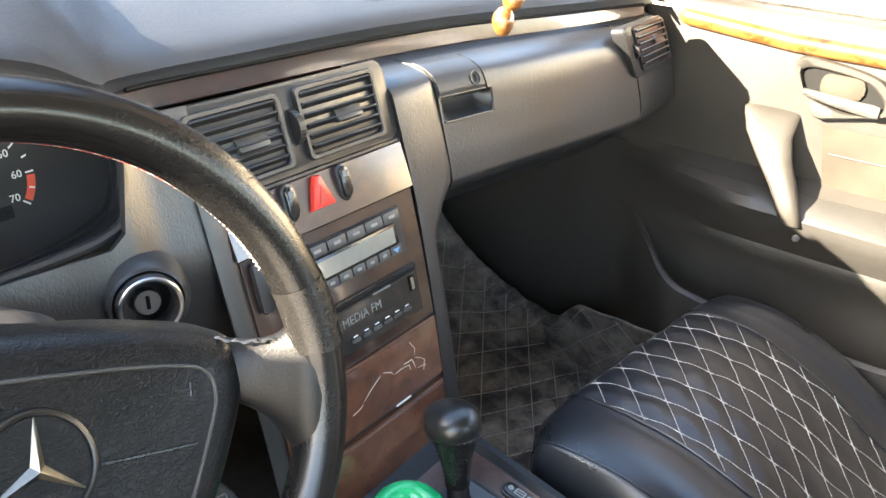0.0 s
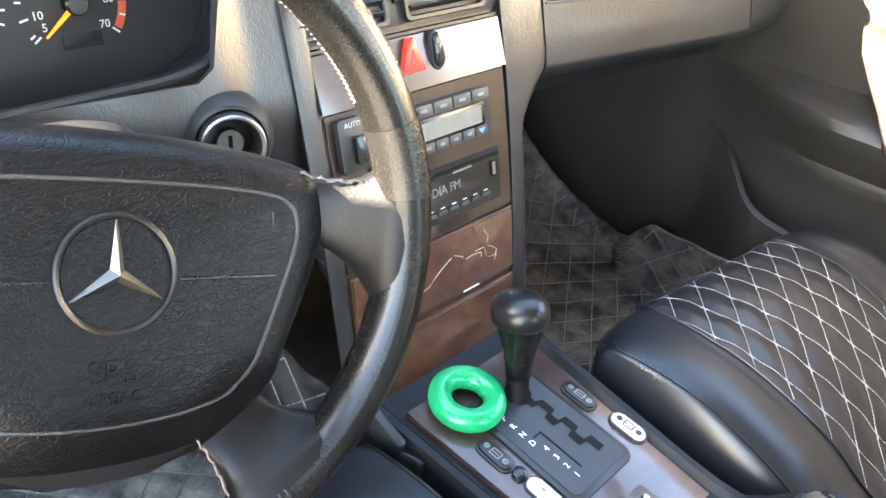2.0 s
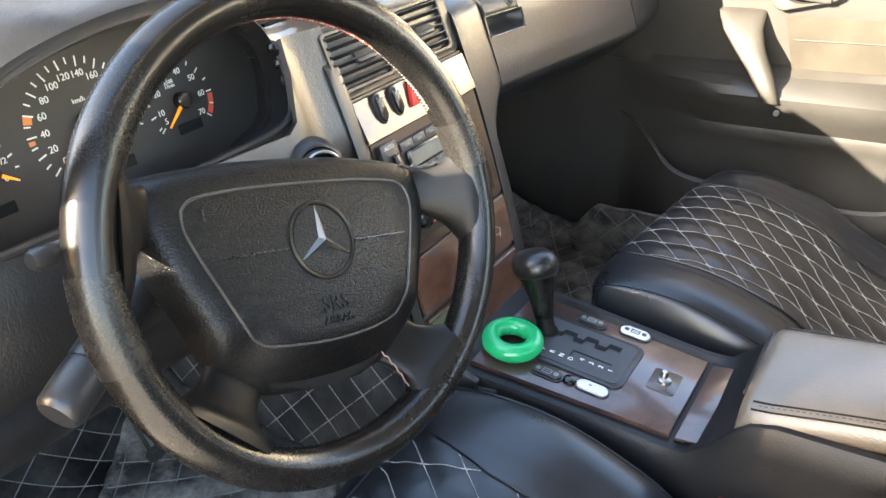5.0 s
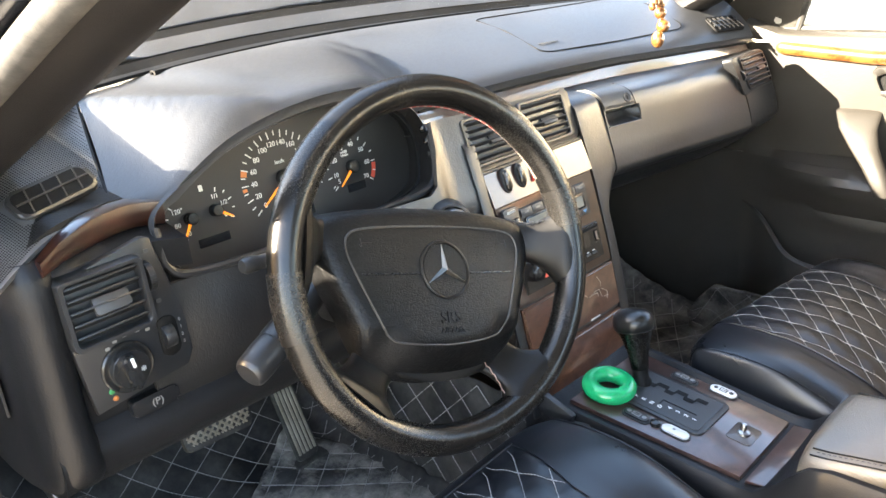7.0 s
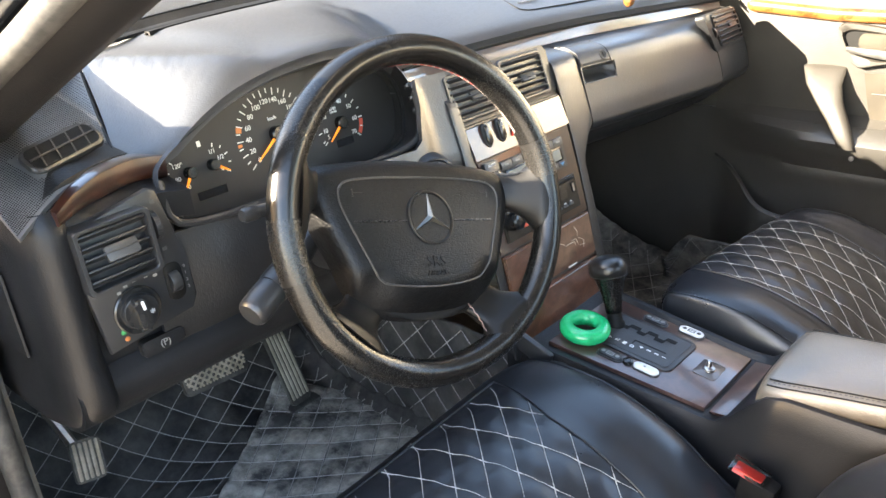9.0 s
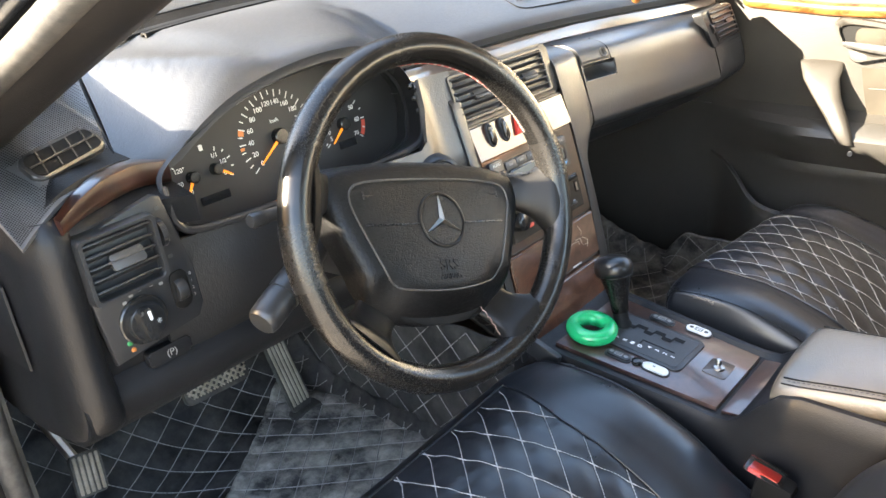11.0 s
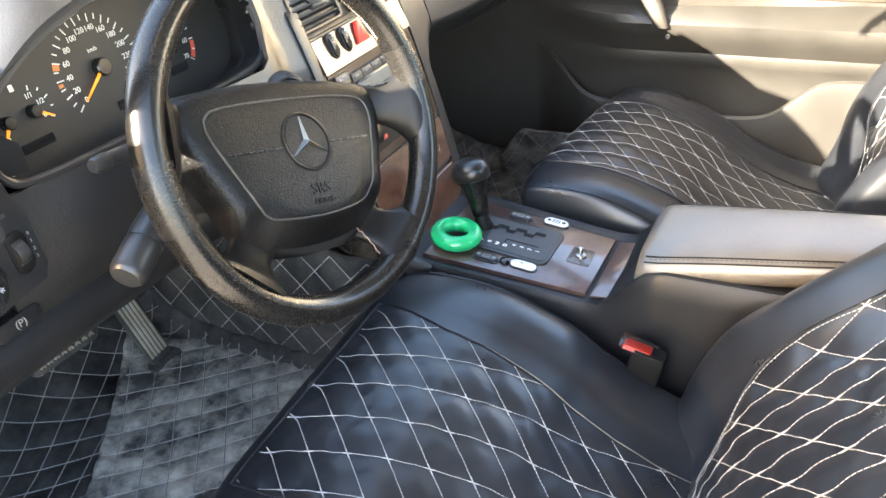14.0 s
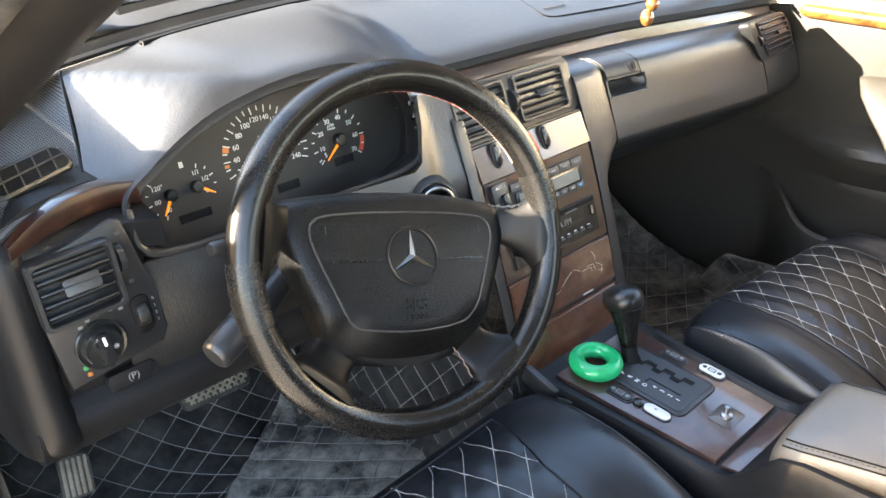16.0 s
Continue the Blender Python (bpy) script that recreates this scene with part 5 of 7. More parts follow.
    hub = [(0.0, 0.046), (0.07, 0.045), (0.108, 0.038), (0.112, 0.010), (0.098, -0.035), (0.084, -0.068), (0.068, -0.096), (0.050, -0.1110), (0.026, -0.1155), (0.0, -0.1165)]
    hub = hub + [(-a, b) for a, b in reversed(hub[1:-1])]
    part("hub_cover", prism([(a + 0.003, b) for a, b in hub], at2(P_M, 0, 0, -DISH - 0.034), 0.026, 0.006, None, 3), DARK, e, "black plastic hub cover behind the airbag", 60)
    # airbag cover: domed trapezoid
    def outline(half, n=97):
        base = half + [(-a, b) for a, b in reversed(half[1:-1])]
        return [Vector((p.x + 0.003, p.y)) for p in catmull([(*p, 0) for p in base + [base[0]]], n)[:-1]]

    ring = outline([(0.0, 0.0587), (0.05, 0.0575), (0.095, 0.0530), (0.120, 0.0480), (0.1310, 0.0400), (0.1325, 0.0240), (0.1290, 0.0060), (0.117, -0.025), (0.1035, -0.054), (0.0945, -0.080), (0.080, -0.1010), (0.050, -0.1140), (0.0, -0.1180)])
    rows = []
    FACE = ((1.0, -0.022), (1.0, -0.010), (0.993, -0.002), (0.975, 0.0045), (0.945, 0.0092), (0.905, 0.0122), (0.86, 0.0140), (0.80, 0.0152), (0.75, 0.0159), (0.7, 0.0165), (0.62, 0.0172), (0.55, 0.0176), (0.4, 0.0181), (0.2, 0.0185), (0.02, 0.0186))

    def face_h(k_, py):
        """Height of the cover k_ of the way out to its edge; below the pad it falls away as a skirt."""
        h = float(np.interp(-k_, [-f for f, _ in FACE], [g for _, g in FACE]))
        w = min(1.0, max(0.0, (-0.060 - py) / 0.045))
        w = w * w * (3 - 2 * w)
        return h + w * (0.0162 - 0.034 * max(0.0, (k_ - 0.62) / 0.38) ** 1.25 - h) * (1 if k_ > 0.62 else 0)

    for k_, h in ((1.0, -0.030),) + FACE[1:]:
        rows.append([pad_pt(p.x * k_, (p.y + 0.012) * k_ - 0.012, (h if h < -0.025 else face_h(k_, p.y)) - DISH) for p in ring])
    cover = part("airbag_cover", grid(rows, None, close_u=True, caps=True), PADHIDE, e, "grained black airbag cover", 50)
    line = outline([(0.0, 0.038), (0.05, 0.0372), (0.088, 0.034), (0.101, 0.0285), (0.105, 0.0185), (0.1025, 0.004), (0.090, -0.027), (0.077, -0.056), (0.067, -0.070), (0.052, -0.0755), (0.0, -0.0795)])
    def cover_h(x, y):
        """Height of the cover's face over its base."""
        a0 = math.atan2(y + 0.012, x)
        q = min(ring, key=lambda p: abs((math.atan2(p.y + 0.012, p.x) - a0 + math.pi) % (2 * math.pi) - math.pi))
        k_ = math.hypot(x, y + 0.012) / math.hypot(q.x, q.y + 0.012)
        return face_h(k_, q.y)

    part("ridge", tube([pad_pt(p.x, p.y, cover_h(p.x, p.y) - DISH + 0.0002) for p in line], 0.0012, 6, closed=True), RUBBED, cover, "rubbed ridge round the horn pad")
    EM = (0.006, -0.006)
    for x0, x1 in ((-0.089, -0.025), (0.037, 0.093)):
        pts = [pad_pt(x0 + (x1 - x0) * u, -0.0095, cover_h(x0 + (x1 - x0) * u, -0.0095) - DISH) for u in np.linspace(0, 1, 8)]
        part("seam_line", tube(pts, 0.0011, 6), WORN, cover)
    em = part("emblem_ring", lathe([(0.0262, -0.002), (0.030, -0.0005), (0.0296, 0.0013), (0.0284, 0.0019), (0.0272, 0.0013), (0.0262, -0.002)], at2(P_M, *EM, 0.0186 - DISH), 64), RINGMETAL, cover, "round worn metal emblem")
    part("emblem_disc", lathe([(0, 0), (0.0258, 0), (0.0258, 0.0006), (0, 0.0006)], at2(P_M, *EM, 0.0184 - DISH), 48), PADHIDE, em)
    for k in range(3):
        mm = spin(at2(P_M, *EM, 0.0188 - DISH), 90 + 120 * k)
        b = bmesh.new()
        add_faces(b, [mm @ Vector(p) for p in ((-0.002, -0.0042, 0), (0.026, -0.0006, 0), (0.026, 0.0006, 0), (-0.002, 0.0042, 0), (0.0, 0, 0.0046), (0.0255, 0, 0.0012))],
                  [(0, 1, 5, 4), (4, 5, 2, 3), (1, 2, 5), (0, 4, 3), (0, 3, 2, 1)])
        part("emblem_arm", b, SILVER, em, angle=5)
    part("srs_word", text_bm("SRS", at2(P_M, 0.004, -0.0535, cover_h(0.004, -0.0535) - DISH), 0.0165, 0.0009), PADHIDE, cover, "embossed word SRS")
    part("airbag_word", text_bm("AIRBAG", at2(P_M, 0.004, -0.0655, cover_h(0.004, -0.0655) - DISH), 0.0080, 0.0009), PADHIDE, cover, "embossed word below it")
    for x in (-0.080, 0.086):
        w = 1 if x < 0 else -1
        part("horn_mark", tube([pad_pt(x - 0.006, 0.021, cover_h(x, 0.021) - DISH), pad_pt(x + 0.006, 0.021, cover_h(x, 0.021) - DISH)], 0.0006, 5), WORN, cover)
        part("horn_mark", tube([pad_pt(x - 0.006 * w, 0.017, cover_h(x, 0.017) - DISH), pad_pt(x - 0.006 * w, 0.025, cover_h(x, 0.025) - DISH)], 0.0006, 5), WORN, cover)
    # torn leather edge on the lower right spoke
    tear = [R_M @ Vector((0.040 + 0.034 * u ** 0.7, -0.0945 - 0.042 * u ** 1.5 + 0.0012 * math.sin(40 * u), -0.020 + 0.016 * u)) for u in np.linspace(0, 1, 24)]
    part("torn_edge", tube(tear, 0.0007, 5), plain("frayed_hide", (0.20, 0.13, 0.11), 0.8), e, "frayed leather edge")
    return e


build_wheel()


def build_column():
    e = thing("steering_column", (-0.36, 0.30, 0.42), "black plastic steering column cover", "steering column")
    m = W_M
    rows = []
    for z, w, h, dy in ((-0.060, 0.052, 0.048, -0.006), (-0.066, 0.060, 0.056, -0.006), (-0.10, 0.066, 0.060, -0.004), (-0.17, 0.062, 0.055, -0.004), (-0.26, 0.055, 0.05, 0)):
        rows.append([at2(m, 0, 0, z) @ Vector((w * math.copysign(abs(math.cos(a)) ** 0.6, math.cos(a)), dy + h * math.copysign(abs(math.sin(a)) ** 0.6, math.sin(a)), 0)) for a in np.linspace(0, 2 * math.pi, 36, endpoint=False)])
    part("cover", grid(rows, None, close_u=True, caps=True), TRIM, e)
    # stalks
    p = catmull([(-0.420, 0.272, 0.548), (-0.472, 0.255, 0.526), (-0.520, 0.243, 0.508)], 10)
    part("combination_stalk", tube(p, [0.012, 0.0125, 0.013, 0.0135, 0.0145, 0.0155, 0.0165, 0.0175, 0.0180, 0.0180], 14), TRIM, e, "thick black indicator and wiper stalk")
    q = catmull([(-0.519, 0.243, 0.5085), (-0.524, 0.242, 0.507), (-0.549, 0.236, 0.498), (-0.556, 0.2345, 0.4955)], 8)
    part("stalk_cap", tube(q, [0.0150, 0.0166, 0.0170, 0.0172, 0.0170, 0.0166, 0.0155, 0.0135], 18), TRIM, e, "rounded grey stalk end")
    part("stalk_symbol", prism(rounded(0.008, 0.006, 0.002), basis((-0.497, 0.234, 0.529), (-0.9, 0.15, -0.36), (-0.2, 0.6, 0.8)), 0.0006), GREYPRINT, e)
    p = catmull([(-0.41, 0.285, 0.570), (-0.46, 0.282, 0.575), (-0.500, 0.280, 0.579)], 8)
    part("cruise_stalk", tube(p, [0.006, 0.006, 0.0062, 0.0065, 0.0068, 0.007, 0.0072, 0.0072], 12), TRIM, e, "short black cruise stalk")
    part("stalk_cap", tube([(-0.500, 0.280, 0.579), (-0.503, 0.2798, 0.5793), (-0.514, 0.279, 0.5805), (-0.518, 0.2785, 0.581)], [0.0075, 0.0082, 0.0082, 0.0062], 14), TRIM, e, "black stalk tip")
    # ignition lock
    im = basis((-0.204, 0.300, 0.522), (0.93, -0.36, 0), (0.0, 0.15, 1))
    ig = thing("ignition_lock", (-0.204, 0.292, 0.495), "round black ignition lock with a steel barrel", "ignition lock")
    part("socket", lathe([(0.036, -0.034), (0.034, -0.012), (0.029, -0.001), (0.0265, 0.000), (0.025, -0.004), (0.024, -0.012)], im, 40), TRIM, ig)
    part("collar", lathe([(0.0245, -0.012), (0.0245, 0.005), (0.0235, 0.007), (0.0205, 0.007), (0.0185, 0.002), (0.018, -0.018), (0, -0.018)], im, 40), TRIM_SOFT, ig)
    part("collar_rim", tube([at2(im, 0.0222 * math.cos(q), 0.0222 * math.sin(q), 0.0068) @ Vector((0, 0, 0)) for q in np.linspace(0, 2 * math.pi, 40, endpoint=False)], 0.0017, 8, closed=True), STEEL, ig, "worn bright steel rim")
    part("barrel", lathe([(0.0105, -0.020), (0.0105, -0.006), (0.0095, -0.0045), (0.0, -0.0045)], im, 28), STEEL, ig, "worn steel key barrel")
    part("keyhole", prism(rounded(0.003, 0.011, 0.001), at2(im, 0, 0, -0.0045), 0.0005), DARK, ig)


build_column()


# ---- pedals ----
def ribs(bm, m, w, h, n, along):
    for k in range(n):
        t = (k + 0.5) / n - 0.5
        if along:
            bm = box(m @ Vector((t * w * 0.9, 0, 0.007)), (w * 0.55 / n, h * 0.92, 0.005), 0.001, m.to_3x3(), bm, 1)
        else:
            bm = box(m @ Vector((0, t * h * 0.9, 0.007)), (w * 0.92, h * 0.55 / n, 0.005), 0.001, m.to_3x3(), bm, 1)
    return bm


def build_pedals():
    m = basis((-0.228, 0.705, 0.105), (1, 0.08, 0), (-0.05, 0.42, 1))
    e = thing("accelerator_pedal", (-0.228, 0.70, 0.0), "black ribbed rubber accelerator pedal", "pedal", "pedals")
    part("plate", prism(rounded(0.046, 0.165, 0.008), m, 0.007, 0.003), RUBBER, e)
    part("tread", ribs(None, m, 0.046, 0.155, 5, True), METAL_PED, e, "dusty ribbed tread")
    part("hinge", box((-0.22, 0.685, 0.012), (0.07, 0.05, 0.03), 0.008), RUBBER, e)
    m = basis((-0.392, 0.66, 0.196), (1, 0.02, -0.06), (0, 0.45, 1))
    e = thing("brake_pedal", (-0.39, 0.66, 0.15), "wide brake pedal with worn cross-hatched pad", "pedal", "pedals")
    part("plate", prism(rounded(0.118, 0.062, 0.010), m, 0.010, 0.004), RUBBER, e)
    pad = bmesh.new()
    for i in range(-7, 8):
        for s in (1, -1):
            mm = spin(at2(m, i * 0.0125, 0, 0.0105), 45 * s)
            L = 0.064
            a, b = mm @ Vector((-L / 2, 0, 0)), mm @ Vector((L / 2, 0, 0))
            inv = m.inverted()
            pts = [p for p in (a.lerp(b, u) for u in np.linspace(0, 1, 14)) if abs((inv @ p).x) < 0.056 and abs((inv @ p).y) < 0.028]
            if len(pts) > 2:
                tube([pts[0], pts[-1]], 0.0022, 5, pad)
    part("tread", pad, METAL_PED, e, "pale dusty cross-hatched rubber")
    part("arm", tube([(-0.39, 0.672, 0.20), (-0.39, 0.74, 0.28), (-0.39, 0.80, 0.42)], 0.009, 8), DARK, e)
    m = basis((-0.633, 0.60, 0.190), (1, 0.0, -0.2), (0.25, 0.5, 1))
    e = thing("parking_brake_pedal", (-0.633, 0.60, 0.15), "small ribbed parking brake pedal", "pedal", "pedals")
    part("plate", prism(rounded(0.042, 0.058, 0.006), m, 0.008, 0.003), RUBBER, e)
    part("tread", ribs(None, m, 0.042, 0.056, 5, True), METAL_PED, e)
    part("arm", tube([(-0.64, 0.612, 0.215), (-0.66, 0.66, 0.30), (-0.668, 0.72, 0.40)], 0.0075, 8), STEEL, e, "steel pedal arm")


build_pedals()


# ---- centre console ----
def con_z(y):
    return 0.2225 + 0.115 * y


con = thing("centre_console", (0, 0.05, -0.03), "black centre console with walnut inlay", "centre console")


def build_console():
    ys = [0.262, 0.235, 0.20, 0.15, 0.10, 0.05, 0.0, -0.03, -0.055, -0.075, -0.095, -0.115, -0.14, -0.2, -0.35, -0.55]
    rows = []
    for y in ys:
        z = con_z(max(y, -0.045))
        if y < -0.045:
            k = min(1, (-0.045 - y) / 0.085)
            z += 0.068 * k * k * (3 - 2 * k)
        if y > 0.2:
            z += 0.0
        xl, xr = -0.098 - 0.012 * max(0, y) / 0.2, 0.105 + 0.012 * max(0, y) / 0.2
        rows.append([(xl - 0.012, y, -0.03), (xl - 0.010, y, z * 0.5), (xl - 0.006, y, z - 0.03), (xl - 0.002, y, z - 0.006), (xl + 0.004, y, z + 0.002), (xl + 0.012, y, z + 0.002), (xl + 0.018, y, z - 0.004),
                     (0, y, z - 0.006), (xr - 0.018, y, z - 0.004), (xr - 0.012, y, z + 0.002), (xr - 0.004, y, z + 0.002), (xr + 0.002, y, z - 0.006), (xr + 0.006, y, z - 0.03), (xr + 0.010, y, z * 0.5), (xr + 0.012, y, -0.03)])
    part("body", grid(rows), DASH_LOW, con, "black grained console body")
    # inlay
    M = basis((0.004, 0.08, con_z(0.08) - 0.002), (1, 0, 0), (0, 1, 0.115))
    inv = [(-0.076, -0.112), (0.074, -0.112), (0.088, 0.130), (-0.090, 0.130)]
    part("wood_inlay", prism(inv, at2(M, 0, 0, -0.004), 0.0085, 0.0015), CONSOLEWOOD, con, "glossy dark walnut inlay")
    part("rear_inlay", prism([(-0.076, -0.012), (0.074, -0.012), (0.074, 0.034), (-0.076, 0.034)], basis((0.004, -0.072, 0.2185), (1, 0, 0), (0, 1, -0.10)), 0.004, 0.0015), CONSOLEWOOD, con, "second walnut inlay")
    # shift gate plate
    gm = at2(M, 0.004, 0.030, 0.0045)
    gate = part("gate_plate", prism(rounded(0.094, 0.142, 0.012), gm, 0.003, 0.0015), TRIM_SOFT, con, "black shift gate plate")
    part("gate_field", prism(rounded(0.082, 0.128, 0.008), at2(gm, 0, 0, 0.003), 0.0008), TRIM, gate)
    zig = [(0.012, 0.052), (0.012, 0.028), (0.020, 0.028), (0.020, 0.012), (0.012, 0.012), (0.012, 0.000), (0.022, 0.0), (0.022, -0.016), (0.014, -0.016), (0.014, -0.030), (0.024, -0.030), (0.024, -0.046)]
    half = 0.0046
    cells = sorted({(round(x0 + (x1 - x0) * k / 8, 4), round(y0 + (y1 - y0) * k / 8, 4)) for (x0, y0), (x1, y1) in zip(zig, zig[1:]) for k in range(9)})
    ys_ = sorted({y for _, y in cells}, reverse=True)
    ends = [[min(x for x, y in cells if y == yy) for yy in ys_], [max(x for x, y in cells if y == yy) for yy in ys_]]
    b = grid([[gm @ Vector((l - half, yy, 0.0044)), gm @ Vector((r + half, yy, 0.0044))] for yy, l, r in zip(ys_, *ends)])
    part("gate_slot", b, DARK, gate, "stepped black gate slot")
    for k, ch in enumerate("PRND4321"):
        part("letter", text_bm(ch, spin(at2(gm, -0.026 + (0.006 if k > 3 else 0.0), 0.036 - 0.0122 * k, 0.0040), 0), 0.0088), WHITE, gate)
    part("gate_line", prism(rounded(0.0016, 0.050, 0.0007), at2(gm, -0.0095, -0.022, 0.0038), 0.0006), DARK, gate)
    part("gate_line", prism(rounded(0.012, 0.0016, 0.0007), at2(gm, -0.0145, 0.003, 0.0038), 0.0006), DARK, gate)
    # buttons either side of the gate
    for x, y, pale in ((-0.056, 0.123, 0), (-0.052, 0.067, 1), (0.071, 0.119, 0), (0.0785, 0.063, 1)):
        bm_ = at2(M, x - 0.004, y - 0.08, 0.0045)
        sw_ = thing("console_switch", bm_.translation, "pale worn oval rocker switch in the console" if pale else "dark oval rocker switch with printed symbols in the console", "switch", "console switches")
        part("rim", prism(rounded(0.020, 0.042, 0.009, 6), bm_, 0.002, 0.0008), TRIM, sw_)
        part("rocker", prism(rounded(0.016, 0.038, 0.0075, 6), at2(bm_, 0, 0, 0.002), 0.0025, 0.0015), PALEBUTTON if pale else KNOB, sw_)
        if pale and x < 0:
            part("symbol", prism(rounded(0.003, 0.004, 0.001), at2(bm_, 0.001, 0.003, 0.0046), 0.0003), GREYPRINT, sw_)
            continue
        ink = TRIM if pale else GREYPRINT
        for dy in (-0.0115, 0.0115):
            part("symbol", lathe([(0.0016, 0), (0.0032, 0), (0.0032, 0.0003), (0.0016, 0.0003), (0.0016, 0)], at2(bm_, 0, dy, 0.0046), 16), ink, sw_)
        for dx, dy, w, h in ((0, -0.0052, 0.008, 0.0012), (0, 0.0052, 0.008, 0.0012), (-0.0036, 0, 0.0012, 0.0104), (0.0036, 0, 0.0012, 0.0104), (0, 0, 0.0008, 0.0100)):
            part("symbol", prism(rounded(w, h, 0.0003), at2(bm_, dx, dy, 0.0046), 0.0003), ink, sw_)
    km = at2(M, -0.058, 0.015, 0.0045)
    kb = thing("small_knob", km.translation, "small round black knob in the console", "knob")
    part("knob", lathe([(0, 0), (0.0075, 0), (0.007, 0.005), (0.0055, 0.006), (0, 0.0055)], km, 20), GLOSSBLACK, kb)
    # little metal socket on a clear plate
    sm = at2(M, 0.006, -0.079, 0.0045)
    sk = thing("metal_socket", sm.translation, "small screwed metal socket on a square plate in the walnut", "socket")
    part("plate", prism(rounded(0.042, 0.034, 0.005), spin(sm, 0), 0.0012, 0.0005), plain("smoky_plate", (0.07, 0.055, 0.048), 0.3, coat=0.3), sk, "glossy smoky plate")
    part("collar", lathe([(0, 0), (0.0085, 0), (0.008, 0.003), (0.006, 0.0045), (0, 0.0045)], at2(sm, 0, 0, 0.0012), 24), STEEL, sk)
    part("pin", lathe([(0, 0), (0.004, 0), (0.0045, 0.006), (0.003, 0.009), (0, 0.009)], at2(sm, 0.001, 0.002, 0.0055), 18), STEEL, sk, "bright metal pin")
    # joint at the front corners
    part("front_joint", box((-0.117, 0.212, 0.246), (0.012, 0.06, 0.03), 0.005, Matrix.Rotation(radians(20), 3, "X")), TRIM_SOFT, con)


build_console()


def build_armrest():
    e = thing("centre_armrest", (-0.005, -0.3, 0.28), "broad dark leather armrest, khaki sheen painted in its colour, with a stitched edge", "armrest")
    half = [(-1.10, -0.0350), (-1.20, -0.0290), (-1.235, -0.0200), (-1.21, -0.0110), (-1.13, -0.0040), (-1.02, -0.0005), (-0.94, 0.0020), (-0.75, 0.0050), (-0.4, 0.0070), (0.0, 0.0076)]
    section = half + [(-a, b) for a, b in reversed(half[:-1])]

    def top(y):
        """Height of the seam and half the width of the top, y along the car."""
        return smooth_interp([(-0.60, 0.336), (-0.35, 0.327), (-0.285, 0.319), (-0.20, 0.309), (-0.12, 0.298)], y), smooth_interp([(-0.60, 0.058), (-0.35, 0.060), (-0.20, 0.067), (-0.12, 0.072)], y)

    rows = []
    for y, drop, w in ((-0.100, 0.030, 0.84), (-0.099, 0.022, 0.90), (-0.101, 0.012, 0.95), (-0.107, 0.004, 0.985), (-0.116, 0.0005, 1.0), (-0.13, 0.0, 1.0), (-0.16, 0.0, 1.0), (-0.20, 0.0, 1.0), (-0.25, 0.0, 1.0), (-0.30, 0.0, 1.0), (-0.38, 0.0, 1.0), (-0.46, 0.0, 1.0), (-0.54, 0.002, 0.99), (-0.555, 0.012, 0.96), (-0.56, 0.03, 0.9)):
        z, h = top(y)
        rows.append([(a * h * w, y, max(z - 0.036, z + b - drop)) for a, b in catmull_pairs(section)])
    part("pad", grid(rows, None, caps=True), ARM, e, "dark grained leather pad with a painted khaki sheen", 60)
    for side in (-1, 1):
        st = bmesh.new()
        line = [Vector((side * top(y)[1] * 1.075, y, top(y)[0] - 0.0012)) for y in np.linspace(-0.118, -0.53, 74)]
        for k in range(73):
            tube([line[k], line[k].lerp(line[k + 1], 0.6)], 0.0006, 4, st)
        part("stitching", st, TRIM_SOFT, e, "dark edge stitching")
        for k in (1.02, 1.135):
            part("edge_seam", tube([(side * top(y)[1] * k, y, top(y)[0] + (-0.0001 if k < 1.1 else -0.0042)) for y in np.linspace(-0.112, -0.535, 24)], 0.0010, 6), DARK, e, "dark sewn edge seam")
    # flat release plate in the front edge
    part("release_plate", prism([(-0.052, -0.008), (0.050, -0.008), (0.058, 0.002), (0.050, 0.010), (-0.046, 0.006)], basis((0.012, -0.0985, 0.287), (1, 0.0, 0.02), (0, -0.45, 1)), 0.004, 0.002), TRIM_SOFT, e, "grey plastic release plate")
    part("lid_base", box((0, -0.325, 0.268), (0.150, 0.44, 0.030), 0.006, Matrix.Rotation(radians(-5), 3, "X")), TRIM, e)


build_armrest()


